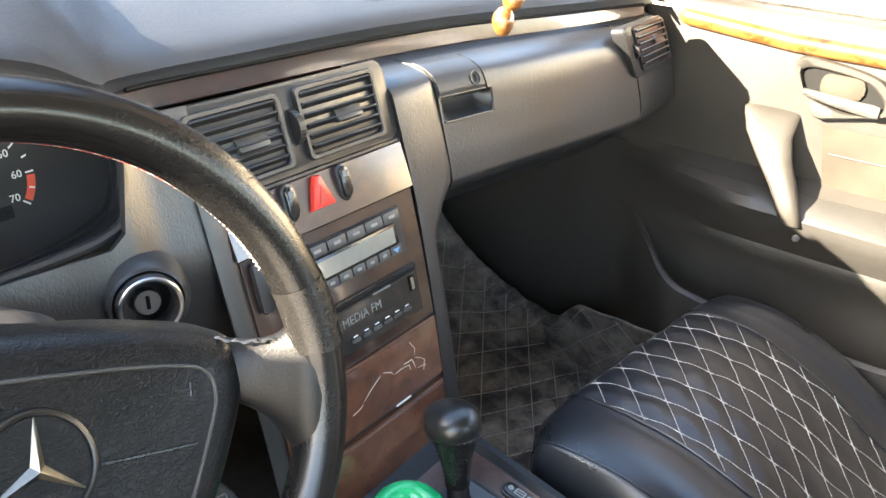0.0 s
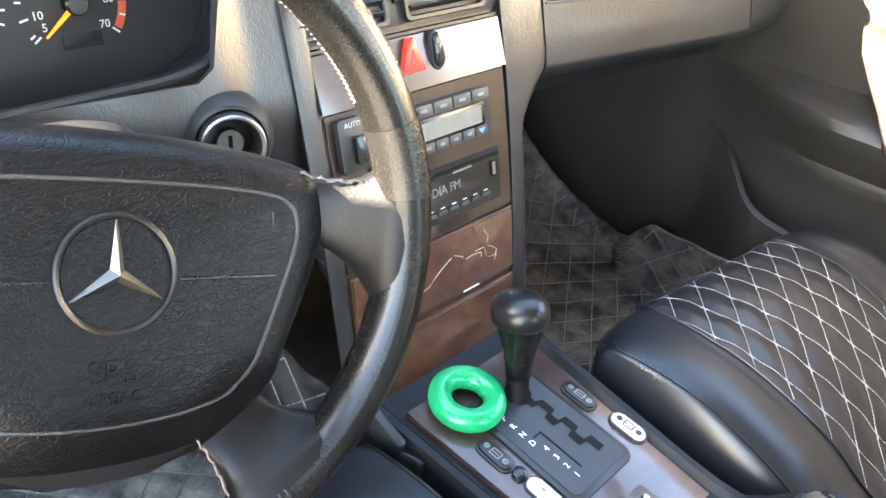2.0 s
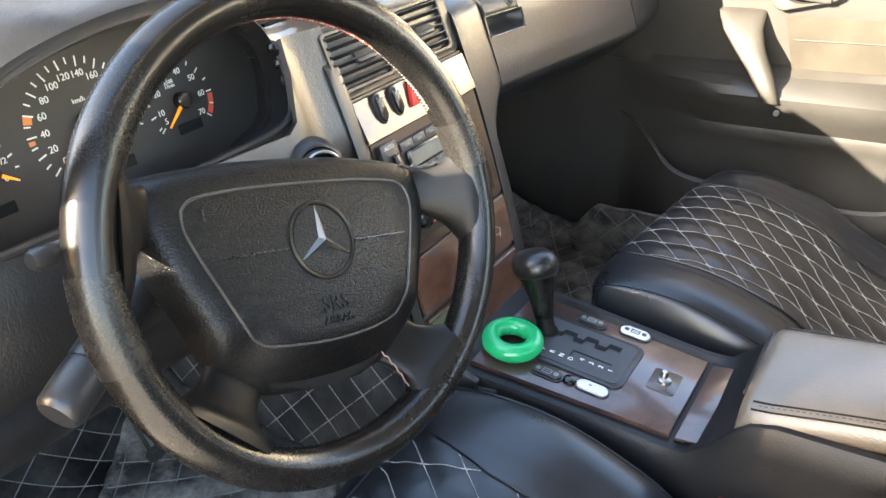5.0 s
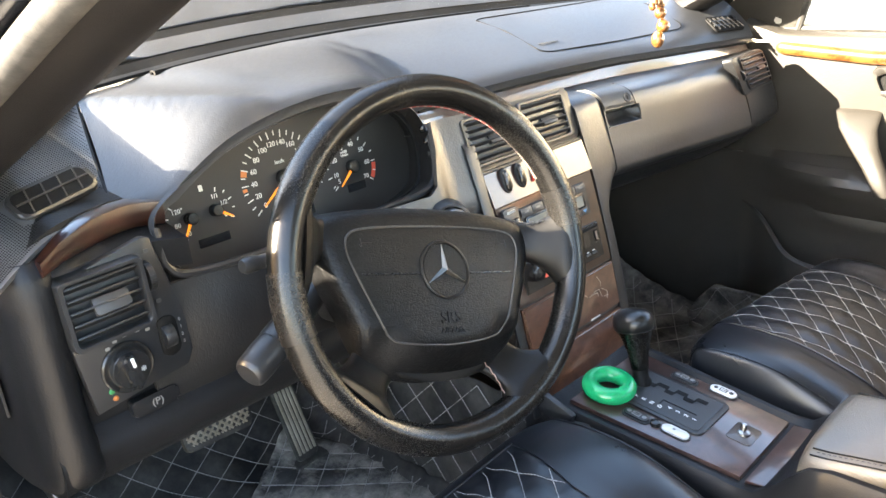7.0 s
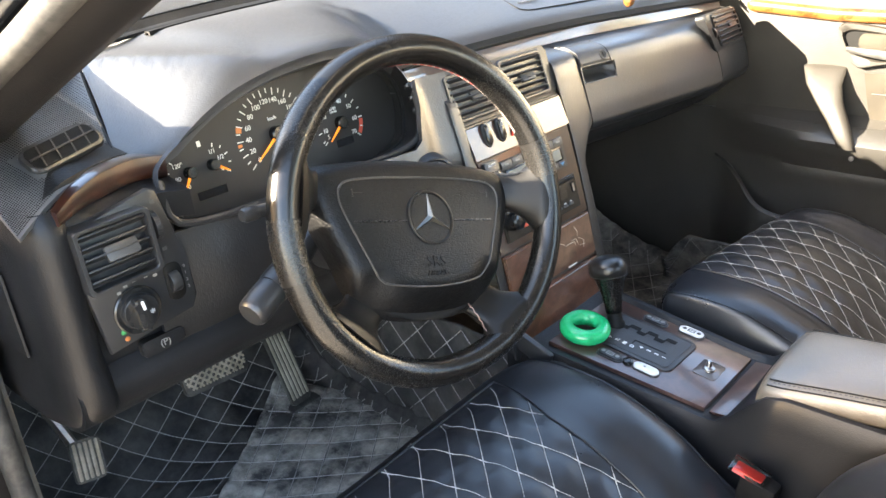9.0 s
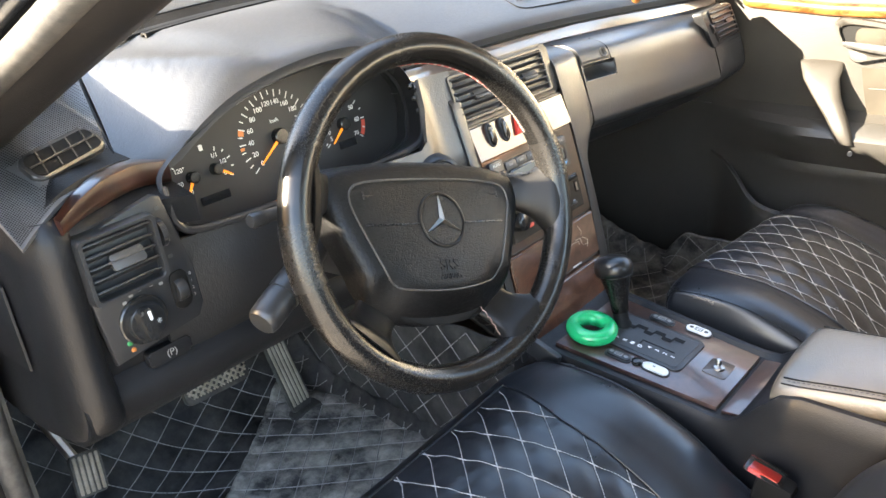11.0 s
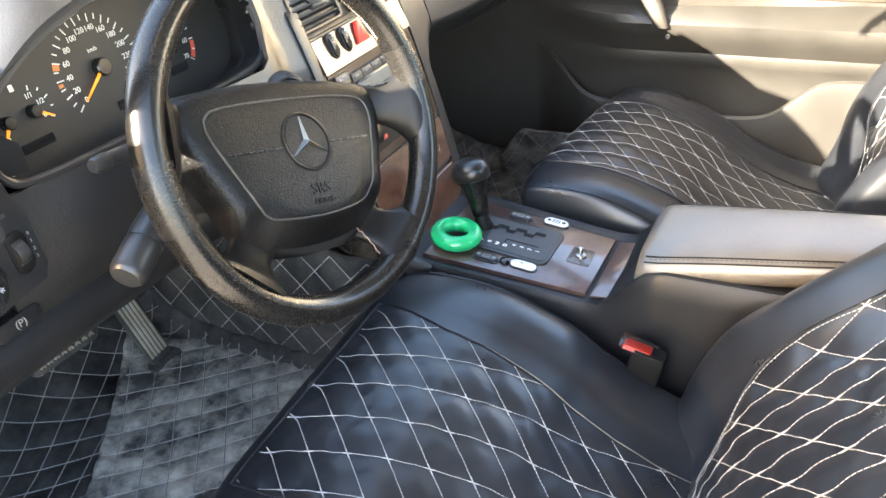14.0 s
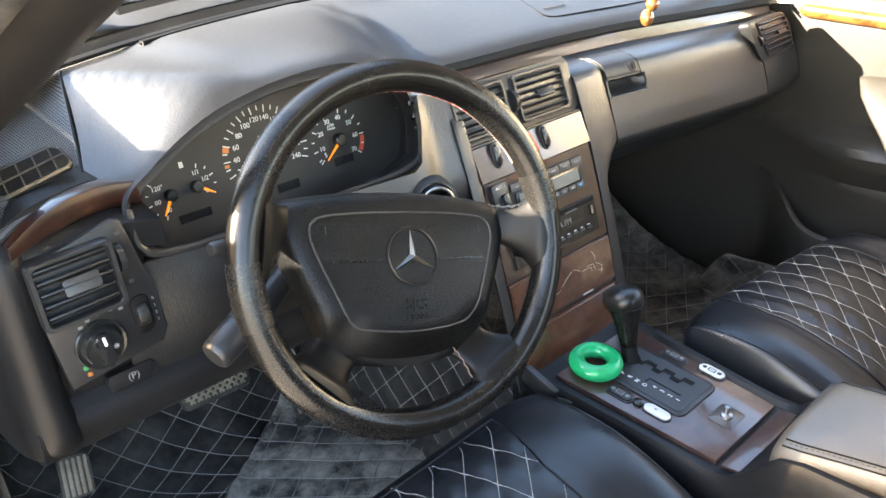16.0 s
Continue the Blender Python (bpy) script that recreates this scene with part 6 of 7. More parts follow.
def build_shifter():
    b = Vector((0.018, 0.158, con_z(0.158) + 0.005))
    e = thing("gear_lever", b, "black leather-wrapped automatic gear lever", "gear lever")
    d = Vector((0.012, 0.022, 0.098)).normalized()
    m = d.to_track_quat("Z", "Y").to_matrix().to_4x4()
    m.translation = b
    part("boot", lathe([(0.015, -0.004), (0.0145, 0.002), (0.0118, 0.006), (0.0112, 0.022), (0.0, 0.022)], m, 24), DARK, e)
    part("grip", lathe([(0.010, 0.018), (0.0125, 0.020), (0.0135, 0.032), (0.0165, 0.050), (0.021, 0.066), (0.0245, 0.076), (0.0255, 0.079)], m, 28), HIDE, e, "stitched black leather grip", 180)
    rows = []
    for r, h in ((0.0255, 0.0785), (0.0268, 0.081), (0.0280, 0.087), (0.0278, 0.093), (0.0258, 0.0995), (0.020, 0.105), (0.0115, 0.108), (0.0005, 0.109)):
        rows.append([m @ Vector((r * 1.02 * math.cos(a) + 0.002, r * 1.12 * math.sin(a), h)) for a in np.linspace(0, 2 * math.pi, 32, endpoint=False)])
    part("knob", grid(rows, None, close_u=True, caps=True), KNOB, e, "smooth rubbed black knob", 180)
    st = bmesh.new()
    for k in range(26):
        a = 2 * math.pi * k / 26
        tube([m @ Vector((0.0262 * math.cos(a), 0.0285 * math.sin(a), 0.0775)), m @ Vector((0.0268 * math.cos(a + 0.12), 0.0292 * math.sin(a + 0.12), 0.0800))], 0.0005, 4, st)
    part("stitching", st, TRIM_SOFT, e)


build_shifter()

# green ring lying at the front of the console
rm = basis((-0.036, 0.178, con_z(0.178) + 0.0155), (1, 0, 0.02), (0, 1, 0.13))
rows = []
for i in range(48):
    a = 2 * math.pi * i / 48
    rows.append([rm @ Vector(((0.0268 + 0.0120 * math.cos(q)) * math.cos(a), (0.0268 + 0.0120 * math.cos(q)) * math.sin(a), 0.0118 * math.sin(q))) for q in np.linspace(0, 2 * math.pi, 20, endpoint=False)])
solo("hand_grip_ring", grid(rows, None, close_u=True, close_v=True), GREEN, "bright green rubber grip ring lying on the console", "ring", angle=180)

# belt buckle beside the driver's seat
e = thing("belt_buckle", (-0.142, -0.13, 0.10), "black seat belt buckle with red release key", "belt buckle")
bmx = basis((-0.142, -0.126, 0.196), (0.5, -0.87, 0), (0.0, 0.0, 1)) @ Matrix.Rotation(radians(-70), 4, "X")
part("housing", box((-0.140, -0.131, 0.165), (0.026, 0.044, 0.075), 0.006, Matrix.Rotation(radians(12), 3, "X")), DARK, e)
part("release_key", box((-0.140, -0.123, 0.203), (0.017, 0.036, 0.006), 0.002, Matrix.Rotation(radians(12), 3, "X")), RED, e, "red release key")
part("clear_film", box((-0.140, -0.123, 0.2055), (0.027, 0.046, 0.005), 0.001, Matrix.Rotation(radians(12), 3, "X")), WRAP, e, "crinkled clear film")
part("stalk", tube([(-0.140, -0.138, 0.13), (-0.142, -0.15, 0.07), (-0.145, -0.16, 0.0)], 0.009, 8), RUBBER, e)


# ---- seats ----
class Quilt:
    """A lattice of diamond seams through the node o, along the ways p and q."""
    def __init__(self, o, p, q):
        self.o, self.p, self.q = o, p, q
        self.det = p[0] * q[1] - p[1] * q[0]

    def at(self, i, j):
        return self.o[0] + i * self.p[0] + j * self.q[0], self.o[1] + i * self.p[1] + j * self.q[1]

    def steps(self, u, v):
        a, b = u - self.o[0], v - self.o[1]
        return (a * self.q[1] - b * self.q[0]) / self.det, (b * self.p[0] - a * self.p[1]) / self.det

    def puff(self, u, v, high, taut=3.4):
        """Height of the padding: 0 on a seam, high in a diamond's middle."""
        i, j = self.steps(u, v)
        d = min(1.0, 2 * abs(i - round(i))) * min(1.0, 2 * abs(j - round(j)))
        return high * (1 - (1 - d) ** taut)

    def stitches(self, inside, place, u0, u1, v0, v1, step, r, dash=0.74, knots=True):
        """Stitches along both families of seams, laid on the surface place(u, v)."""
        bm = bmesh.new()
        ij = [self.steps(u, v) for u in (u0, u1) for v in (v0, v1)]
        lo = [math.floor(min(c[k] for c in ij)) for k in (0, 1)]
        hi = [math.ceil(max(c[k] for c in ij)) for k in (0, 1)]
        for k in (0, 1):
            n = max(1, round(math.hypot(*(self.q if k == 0 else self.p)) / step))
            for c in range(lo[k], hi[k] + 1):
                prev = None
                for g in range(lo[1 - k] * n, hi[1 - k] * n + 1):
                    u, v = self.at(c, g / n) if k == 0 else self.at(g / n, c)
                    if not (u0 <= u <= u1 and v0 <= v <= v1 and inside(u, v)):
                        prev = None
                        continue
                    w = place(u, v)
                    if prev is not None:
                        tube([prev, prev.lerp(w, dash)], r, 4, bm)
                    prev = w
        if knots:
            for i in range(lo[0], hi[0] + 1):
                for j in range(lo[1], hi[1] + 1):
                    u, v = self.at(i, j)
                    if not (u0 <= u <= u1 and v0 <= v <= v1 and inside(u, v)):
                        continue
                    for s in (self.p, self.q):
                        tube([place(u - 0.11 * s[0], v - 0.11 * s[1]), place(u + 0.11 * s[0], v + 0.11 * s[1])], r * 1.5, 5, bm)
        return bm


CUSH_PROFILE = [(0.180, 0.03), (0.200, 0.10), (0.212, 0.16), (0.214, 0.212), (0.206, 0.238), (0.184, 0.252), (0.12, 0.255), (0.05, 0.245), (-0.03, 0.214), (-0.08, 0.180), (-0.13, 0.152), (-0.20, 0.125), (-0.30, 0.105)]
CUSH_SECTION = [(-0.236, -0.17), (-0.246, -0.10), (-0.248, -0.045), (-0.243, -0.004), (-0.230, 0.015), (-0.212, 0.020), (-0.194, 0.012), (-0.17, 0.003), (-0.10, 0.0), (0.0, 0.0), (0.06, 0.0), (0.128, 0.003), (0.155, 0.009), (0.185, 0.013), (0.212, 0.009), (0.230, -0.006), (0.239, -0.045), (0.236, -0.10), (0.226, -0.17)]


def seat(name, xc, dy, back, label, quilt, wide, inner, slant, front, flare, nose):
    e = thing(name, (xc, -0.1, -0.03), label, "car seat", "front seats")
    prof = catmull([(0, y, z) for y, z in CUSH_PROFILE], 150)
    out = -1 if xc < 0 else 1                # the outer side, where the field is wider
    sect = catmull([(x, 0, z) for x, z in CUSH_SECTION] if out < 0 else [(-x, 0, z) for x, z in reversed(CUSH_SECTION)], 121)

    def panel_half(y):                       # half width of the quilted field, narrower at the nose
        return smooth_interp([(-0.4, 0.11), (-0.1, 0.122), (0.0, 0.128), (0.10, 0.132), (0.17, 0.130), (0.205, 0.126)], y)

    def half(side, y):
        return panel_half(y) + (wide if side * out > 0 else inner + flare * max(0.0, y - 0.09) / 0.1)

    def within(x, y):
        return half(x, y) - abs(x)

    first = next(i for i in range(30, 150) if prof[i].y < front and prof[i].z > 0.22)

    def surf(k, i):
        s, p = sect[k], prof[i]
        side = max(0.0, (abs(s.x) - 0.15) / 0.088)
        round_nose = 0.035 * side ** 2.2 * (1 - min(1, max(0, (i - 30) / 60)))
        swell = min(1.0, max(0.0, (i - 52) / 55.0))
        z = p.z + s.z * (0.12 + 0.88 * swell * swell * (3 - 2 * swell)) if s.z > 0 else p.z + s.z * (p.z - 0.0) / 0.25
        roll = min(1.0, max(0.0, (p.y - 0.186) / 0.018)) if i < 75 else 0.0
        y = p.y + nose * roll - round_nose - slant * max(0.0, s.x * out + 0.12) * min(1.0, max(0.0, (90 - i) / 50))
        h = 0.0
        if within(s.x, p.y) > 0 and i > first:
            edge = min(1.0, within(s.x, p.y) / 0.008) * min(1, (i - first) / 3)
            h = (quilt.puff(s.x, p.y, 0.0042, 4.6) - 0.0015) * max(0, edge)
        return Vector((xc + s.x, y + dy, max(-0.02, z + h)))

    rows = [[surf(k, i) for k in range(len(sect))] for i in range(len(prof))]
    part("cushion", grid(rows), SEAT, e, "black quilted leatherette cushion with plain bolsters", 180)
    xs_, ys_ = [s.x for s in sect], [p.y for p in prof[40:]]

    def place(u, v):
        k = float(np.interp(u, xs_[12:109], range(12, 109)))
        i = 40 + float(np.interp(-v, [-y for y in ys_], range(len(ys_))))
        k0, i0 = min(int(k), 119), min(int(i), len(prof) - 2)
        a, b = rows[i0][k0].lerp(rows[i0][k0 + 1], k - k0), rows[i0 + 1][k0].lerp(rows[i0 + 1][k0 + 1], k - k0)
        q = a.lerp(b, i - i0)
        return Vector((q.x, q.y, q.z + 0.0008))

    part("stitching", quilt.stitches(lambda u, v: within(u, v) > 0.002, place, -0.20, 0.20, -0.28, front - 0.001, 0.0042, 0.00052), THREAD, e, "pale diamond stitching")
    for s in (-1, 1):
        edge = [place(s * half(s, y), y) + Vector((0, 0, 0.0006)) for y in np.linspace(front, -0.28, 70)]
        part("seam", tube(edge, 0.0013, 6), SEAT, e)
    line = [place(x, front) + Vector((0, 0.001, 0.001)) for x in np.linspace(-half(-1, front), half(1, front), 30)]
    part("seam", tube(line, 0.0013, 6), SEAT, e)
    # sewn joint between the nose and the plain inner bolster
    kin = min(range(len(sect)), key=lambda k: abs(sect[k].x + out * 0.224))
    joint = [rows[i][kin] + Vector((0, 0, 0.0008)) for i in range(34, 120)]
    part("seam", tube(joint, 0.0013, 6), SEAT, e)
    kfr = [k for k in range(len(sect)) if -0.224 <= sect[k].x * out <= -0.124]
    part("seam", tube([rows[46 - round(8 * (j / len(kfr)))][k] + Vector((0, 0.0006, 0.0006)) for j, k in enumerate(kfr if out > 0 else reversed(kfr))], 0.0012, 6), SEAT, e)
    # backrest, leaning back
    back_quilt = Quilt((0.089, 0.298), (-0.028, 0.0265), (-0.019, -0.041))
    bp = catmull([(0, y, z) for y, z in back], 170)
    bs = catmull([(-0.228, -0.09, 0), (-0.242, -0.03, 0), (-0.240, 0.025, 0), (-0.222, 0.040, 0), (-0.195, 0.043, 0), (-0.165, 0.030, 0), (-0.135, 0.008, 0), (-0.10, 0.0, 0), (0, -0.002, 0), (0.10, 0.0, 0), (0.135, 0.008, 0), (0.165, 0.030, 0), (0.195, 0.043, 0), (0.222, 0.040, 0), (0.240, 0.025, 0), (0.242, -0.03, 0), (0.228, -0.09, 0)], 121)
    brow = []
    for i, p in enumerate(bp):
        d = (bp[min(i + 1, 169)] - bp[max(i - 1, 0)]).normalized()
        nrm = Vector((0, d.z, -d.y))
        fade = 1.0 if i < 95 else max(0.0, 1 - (i - 95) / 30)
        row = []
        for s in bs:
            h = s.y * fade if s.y > 0 else s.y * (1 if i < 110 else 0.2)
            ph = smooth_interp([(0.1, 0.07), (0.20, 0.095), (0.24, 0.130), (0.27, 0.148), (0.32, 0.158), (0.6, 0.150), (0.74, 0.13)], p.z)
            if abs(s.x) < ph and i < 108:
                h += (back_quilt.puff(s.x, p.z, 0.0045, 4.6) - 0.0015) * min(1, (ph - abs(s.x)) / 0.012)
            row.append(Vector((xc + s.x * (1 - 0.10 * max(0, p.z - 0.45)), p.y, p.z)) + nrm * h)
        brow.append(row)
    part("backrest", grid(brow), SEAT, e, "black quilted leatherette backrest with plain bolsters", 180)
    zs_ = [p.z for p in bp[:90]]
    bxs = [s.x for s in bs]

    def bplace(u, v):
        k = float(np.interp(u, bxs[8:113], range(8, 113)))
        i = float(np.interp(v, zs_, range(90)))
        k0, i0 = min(int(k), 119), min(int(i), 168)
        a, b = brow[i0][k0].lerp(brow[i0][k0 + 1], k - k0), brow[i0 + 1][k0].lerp(brow[i0 + 1][k0 + 1], k - k0)
        return a.lerp(b, i - i0) + Vector((0, 0.0008, 0.0004))

    bh = lambda v: smooth_interp([(0.1, 0.07), (0.20, 0.095), (0.24, 0.130), (0.27, 0.148), (0.32, 0.158), (0.6, 0.150), (0.74, 0.13)], v)  # noqa: E731
    part("stitching", back_quilt.stitches(lambda u, v: abs(u) < bh(v) - 0.002, bplace, -0.165, 0.165, 0.13, 0.60, 0.0042, 0.00060), THREAD, e, "pale diamond stitching on the backrest")
    for s in (-1, 1):
        part("seam", tube([bplace(s * bh(v), v) for v in np.linspace(0.13, 0.60, 60)], 0.0013, 6), SEAT, e)
        edge = [bplace(s * (bh(v) - 0.004), v) for v in np.linspace(0.15, 0.58, 110)]
        st = bmesh.new()
        for k in range(109):
            tube([edge[k], edge[k].lerp(edge[k + 1], 0.7)], 0.0006, 4, st)
        part("edge_stitching", st, THREAD, e, "pale stitching along the field's edge")
    part("base", box((xc, -0.10 + dy, 0.02), (0.40, 0.48, 0.09), 0.02), TRIM, e, "black seat base")
    return e


BACK_END = [(-0.66, 0.70), (-0.70, 0.68), (-0.70, 0.60), (-0.60, 0.40), (-0.48, 0.10)]
seat("driver_seat", -0.363, 0.0, [(-0.20, 0.07), (-0.222, 0.13), (-0.240, 0.19), (-0.264, 0.240), (-0.304, 0.284), (-0.348, 0.328), (-0.402, 0.382), (-0.462, 0.455), (-0.52, 0.535), (-0.585, 0.63)] + BACK_END, "black quilted leatherette driver's seat with white diamond stitching, reclined", Quilt((-0.001, 0.108), (0.014, -0.042), (-0.041, -0.046)), 0.062, -0.018, 0.06, 0.194, 0.030, 0.020)
seat("passenger_seat", 0.372, -0.045, [(-0.295, 0.04), (-0.316, 0.10), (-0.335, 0.15), (-0.348, 0.196), (-0.358, 0.251), (-0.374, 0.294), (-0.400, 0.34), (-0.44, 0.42), (-0.49, 0.53), (-0.55, 0.64)] + BACK_END, "black quilted leatherette passenger's seat with white diamond stitching", Quilt((0.019, 0.1345), (0.008, -0.043), (-0.040, -0.036)), 0.030, -0.004, 0.16, 0.206, 0.0, 0.0)


# ---- quilted floor mats ----
def floor_mat(name, x0, x1, profile, label, quilt, wav=0.004, mat=None):
    prof = catmull([(0, y, z) for y, z in profile], 90)
    nx = 56
    e = thing(name, ((x0 + x1) / 2, profile[0][0], profile[0][1]), label, "floor mat", "floor mats")

    def place(u, i, lift=0.0):
        k = min(int(i), 88)
        p = prof[k].lerp(prof[k + 1], i - k)
        wave = wav * (noise.noise(Vector((u * 7, p.y * 7, 3.1))) + 0.6 * noise.noise(Vector((u * 19, p.y * 19, 1.7))))
        flange = 0.05 * max(0, abs((u - (x0 + x1) / 2) / ((x1 - x0) / 2)) - 0.9) / 0.1 * 0.6
        calm = min(1.0, 0.15 + (89 - i) / 12)
        wave *= calm
        q = quilt.puff(u, p.y, 0.0045) * calm
        return Vector((u, p.y, p.z + wave + flange + q + lift))

    rows = [[place(u, i * 0.5) for u in np.linspace(x0, x1, nx * 2)] for i in range(0, 178)]
    part("mat_body", thicken(grid(rows), 0.004, (0, 0.3, -9)), mat or MAT, e, "black quilted leatherette with dust", 180)
    ys_ = [-p.y for p in prof] if prof[0].y > prof[-1].y else [p.y for p in prof]
    sg = -1 if prof[0].y > prof[-1].y else 1
    part("stitching", quilt.stitches(lambda u, v: True, lambda u, v: place(u, float(np.interp(sg * v, ys_, range(90))), 0.0010), x0 + 0.01, x1 - 0.01, min(p.y for p in prof) + 0.01, max(p.y for p in prof) - 0.01, 0.0065, 0.0010, 0.88, False), THREAD_DIM, e, "grey diamond stitching")
    return e


floor_mat("driver_floor_mat", -0.70, -0.125, [(-0.02, 0.002), (0.2, 0.0), (0.45, 0.0), (0.62, 0.004), (0.72, 0.022), (0.80, 0.085), (0.87, 0.17), (0.91, 0.25)], "black quilted driver's floor mat with grey stitching and dust", Quilt((-0.429, 0.744), (0.028, -0.025), (-0.040, -0.018)))
floor_mat("passenger_floor_mat", 0.135, 0.70, [(-0.02, 0.004), (0.2, 0.004), (0.40, 0.012), (0.52, 0.035), (0.62, 0.085), (0.72, 0.16), (0.82, 0.24), (0.90, 0.32)], "black quilted passenger's floor mat with grey stitching and dust", Quilt((0.438, 0.352), (0.042, -0.023), (-0.046, -0.031)), 0.004, MAT_SPECK)
TUNNEL_QUILT = Quilt((0.70, 0.09), (0.034, 0.034), (-0.034, 0.034))


# the driver's mat climbs the side of the tunnel
def flap(y, h, lift=0.0):
    x = -0.124 + 0.012 * h / 0.24 - 0.02 * max(0, 0.03 - h)
    return Vector((x - TUNNEL_QUILT.puff(y, h, 0.0045) - 0.004 * noise.noise(Vector((y * 8, h * 8, 2.2))) - lift, y, 0.004 + h))


fl = thing("tunnel_mat", (-0.124, 0.45, 0.004), "black quilted mat flap with grey stitching on the tunnel side", "floor mat", "floor mats")
part("flap_body", thicken(grid([[flap(y, h) for y in np.linspace(0.16, 0.86, 90)] for h in np.linspace(0, 0.235, 34)]), 0.003, (9, 0.5, 0.1)), MAT, fl, "black quilted leatherette", 180)
part("stitching", TUNNEL_QUILT.stitches(lambda u, v: True, lambda u, v: flap(u, v, 0.0010), 0.165, 0.855, 0.004, 0.23, 0.0065, 0.0010, 0.88, False), THREAD_DIM, fl, "grey diamond stitching")
# the passenger's mat climbs the sill
def sill_flap(y, h, lift=0.0):
    top = min(1.0, max(0.25, (0.40 - y) / 0.07) ** 0.5)
    x = 0.636 - 0.022 * (h / 0.135) ** 2
    return Vector((x - TUNNEL_QUILT.puff(y, h, 0.0045) - 0.003 * noise.noise(Vector((y * 8, h * 8, 6.2))) - lift, y, 0.006 + h * top))


sf = thing("sill_mat", (0.636, 0.22, 0.004), "black quilted mat edge with grey stitching on the sill", "floor mat", "floor mats")
part("flap_body", thicken(grid([[sill_flap(y, h) for y in np.linspace(-0.02, 0.396, 60)] for h in np.linspace(0, 0.135, 24)]), 0.003, (9, 0.3, 0.1)), MAT_SPECK, sf, "black quilted leatherette", 180)
part("stitching", TUNNEL_QUILT.stitches(lambda u, v: True, lambda u, v: sill_flap(u, v, 0.0010), -0.015, 0.39, 0.004, 0.132, 0.0065, 0.0010, 0.88, False), THREAD_DIM, sf, "grey diamond stitching")
# torn pale edge of the mat at the foot of the accelerator
tear = bmesh.new()
for pts in ([(-0.275, 0.698), (-0.253, 0.709), (-0.241, 0.693), (-0.224, 0.659)], [(-0.253, 0.709), (-0.228, 0.689), (-0.192, 0.690)], [(-0.255, 0.737), (-0.250, 0.712)]):
    line = catmull([(x, y, 0.020 + 0.06 * max(0, y - 0.70)) for x, y in pts], 10)
    tube([p + Vector((0.003 * math.sin(7 * i), 0.002 * math.cos(5 * i), 0)) for i, p in enumerate(line)], 0.0032, 5, tear)
solo("torn_scrap", tear, METAL_PED, "frayed pale scrap of torn mat by the accelerator", "scrap")
# worn heel pad on the driver's mat
def heel(a, b, lift=0.0):
    """A place on the pad: a along its front edge, b back from it."""
    x, y = -0.295 - 0.83 * a + 0.56 * b, 0.702 - 0.56 * a - 0.83 * b
    z = float(np.interp(y, (0.45, 0.55, 0.62, 0.67, 0.72, 0.76, 0.80), (0.0, 0.001, 0.004, 0.010, 0.022, 0.047, 0.085)))
    edge = min(1.0, (a + 0.12) / 0.05)      # its far end melts into the mat
    return Vector((x, y, z + 0.001 + 0.0085 * edge + HEEL_QUILT.puff(a, b, 0.0045) + 0.004 * noise.noise(Vector((x * 9, y * 9, 5))) + lift))


HEEL_QUILT = Quilt((0.1467, 0.1064), (-0.007, 0.040), (0.043, 0.0026))
hp = thing("heel_pad", (-0.27, 0.5, 0.004), "pale dust-worn quilted heel pad on the driver's mat", "heel pad")
part("pad_body", thicken(grid([[heel(a, b) for a in np.linspace(-0.11, 0.34, 76)] for b in np.linspace(0, 0.33, 56)]), 0.003, (0, 0.3, -9)), MAT_DUSTY, hp, "dusty grey leatherette", 180)
part("stitching", HEEL_QUILT.stitches(lambda u, v: True, lambda u, v: heel(u, v, 0.0010), -0.107, 0.337, 0.003, 0.327, 0.0065, 0.0011, 0.9, False), THREAD_DIM, hp, "pale diamond stitching")


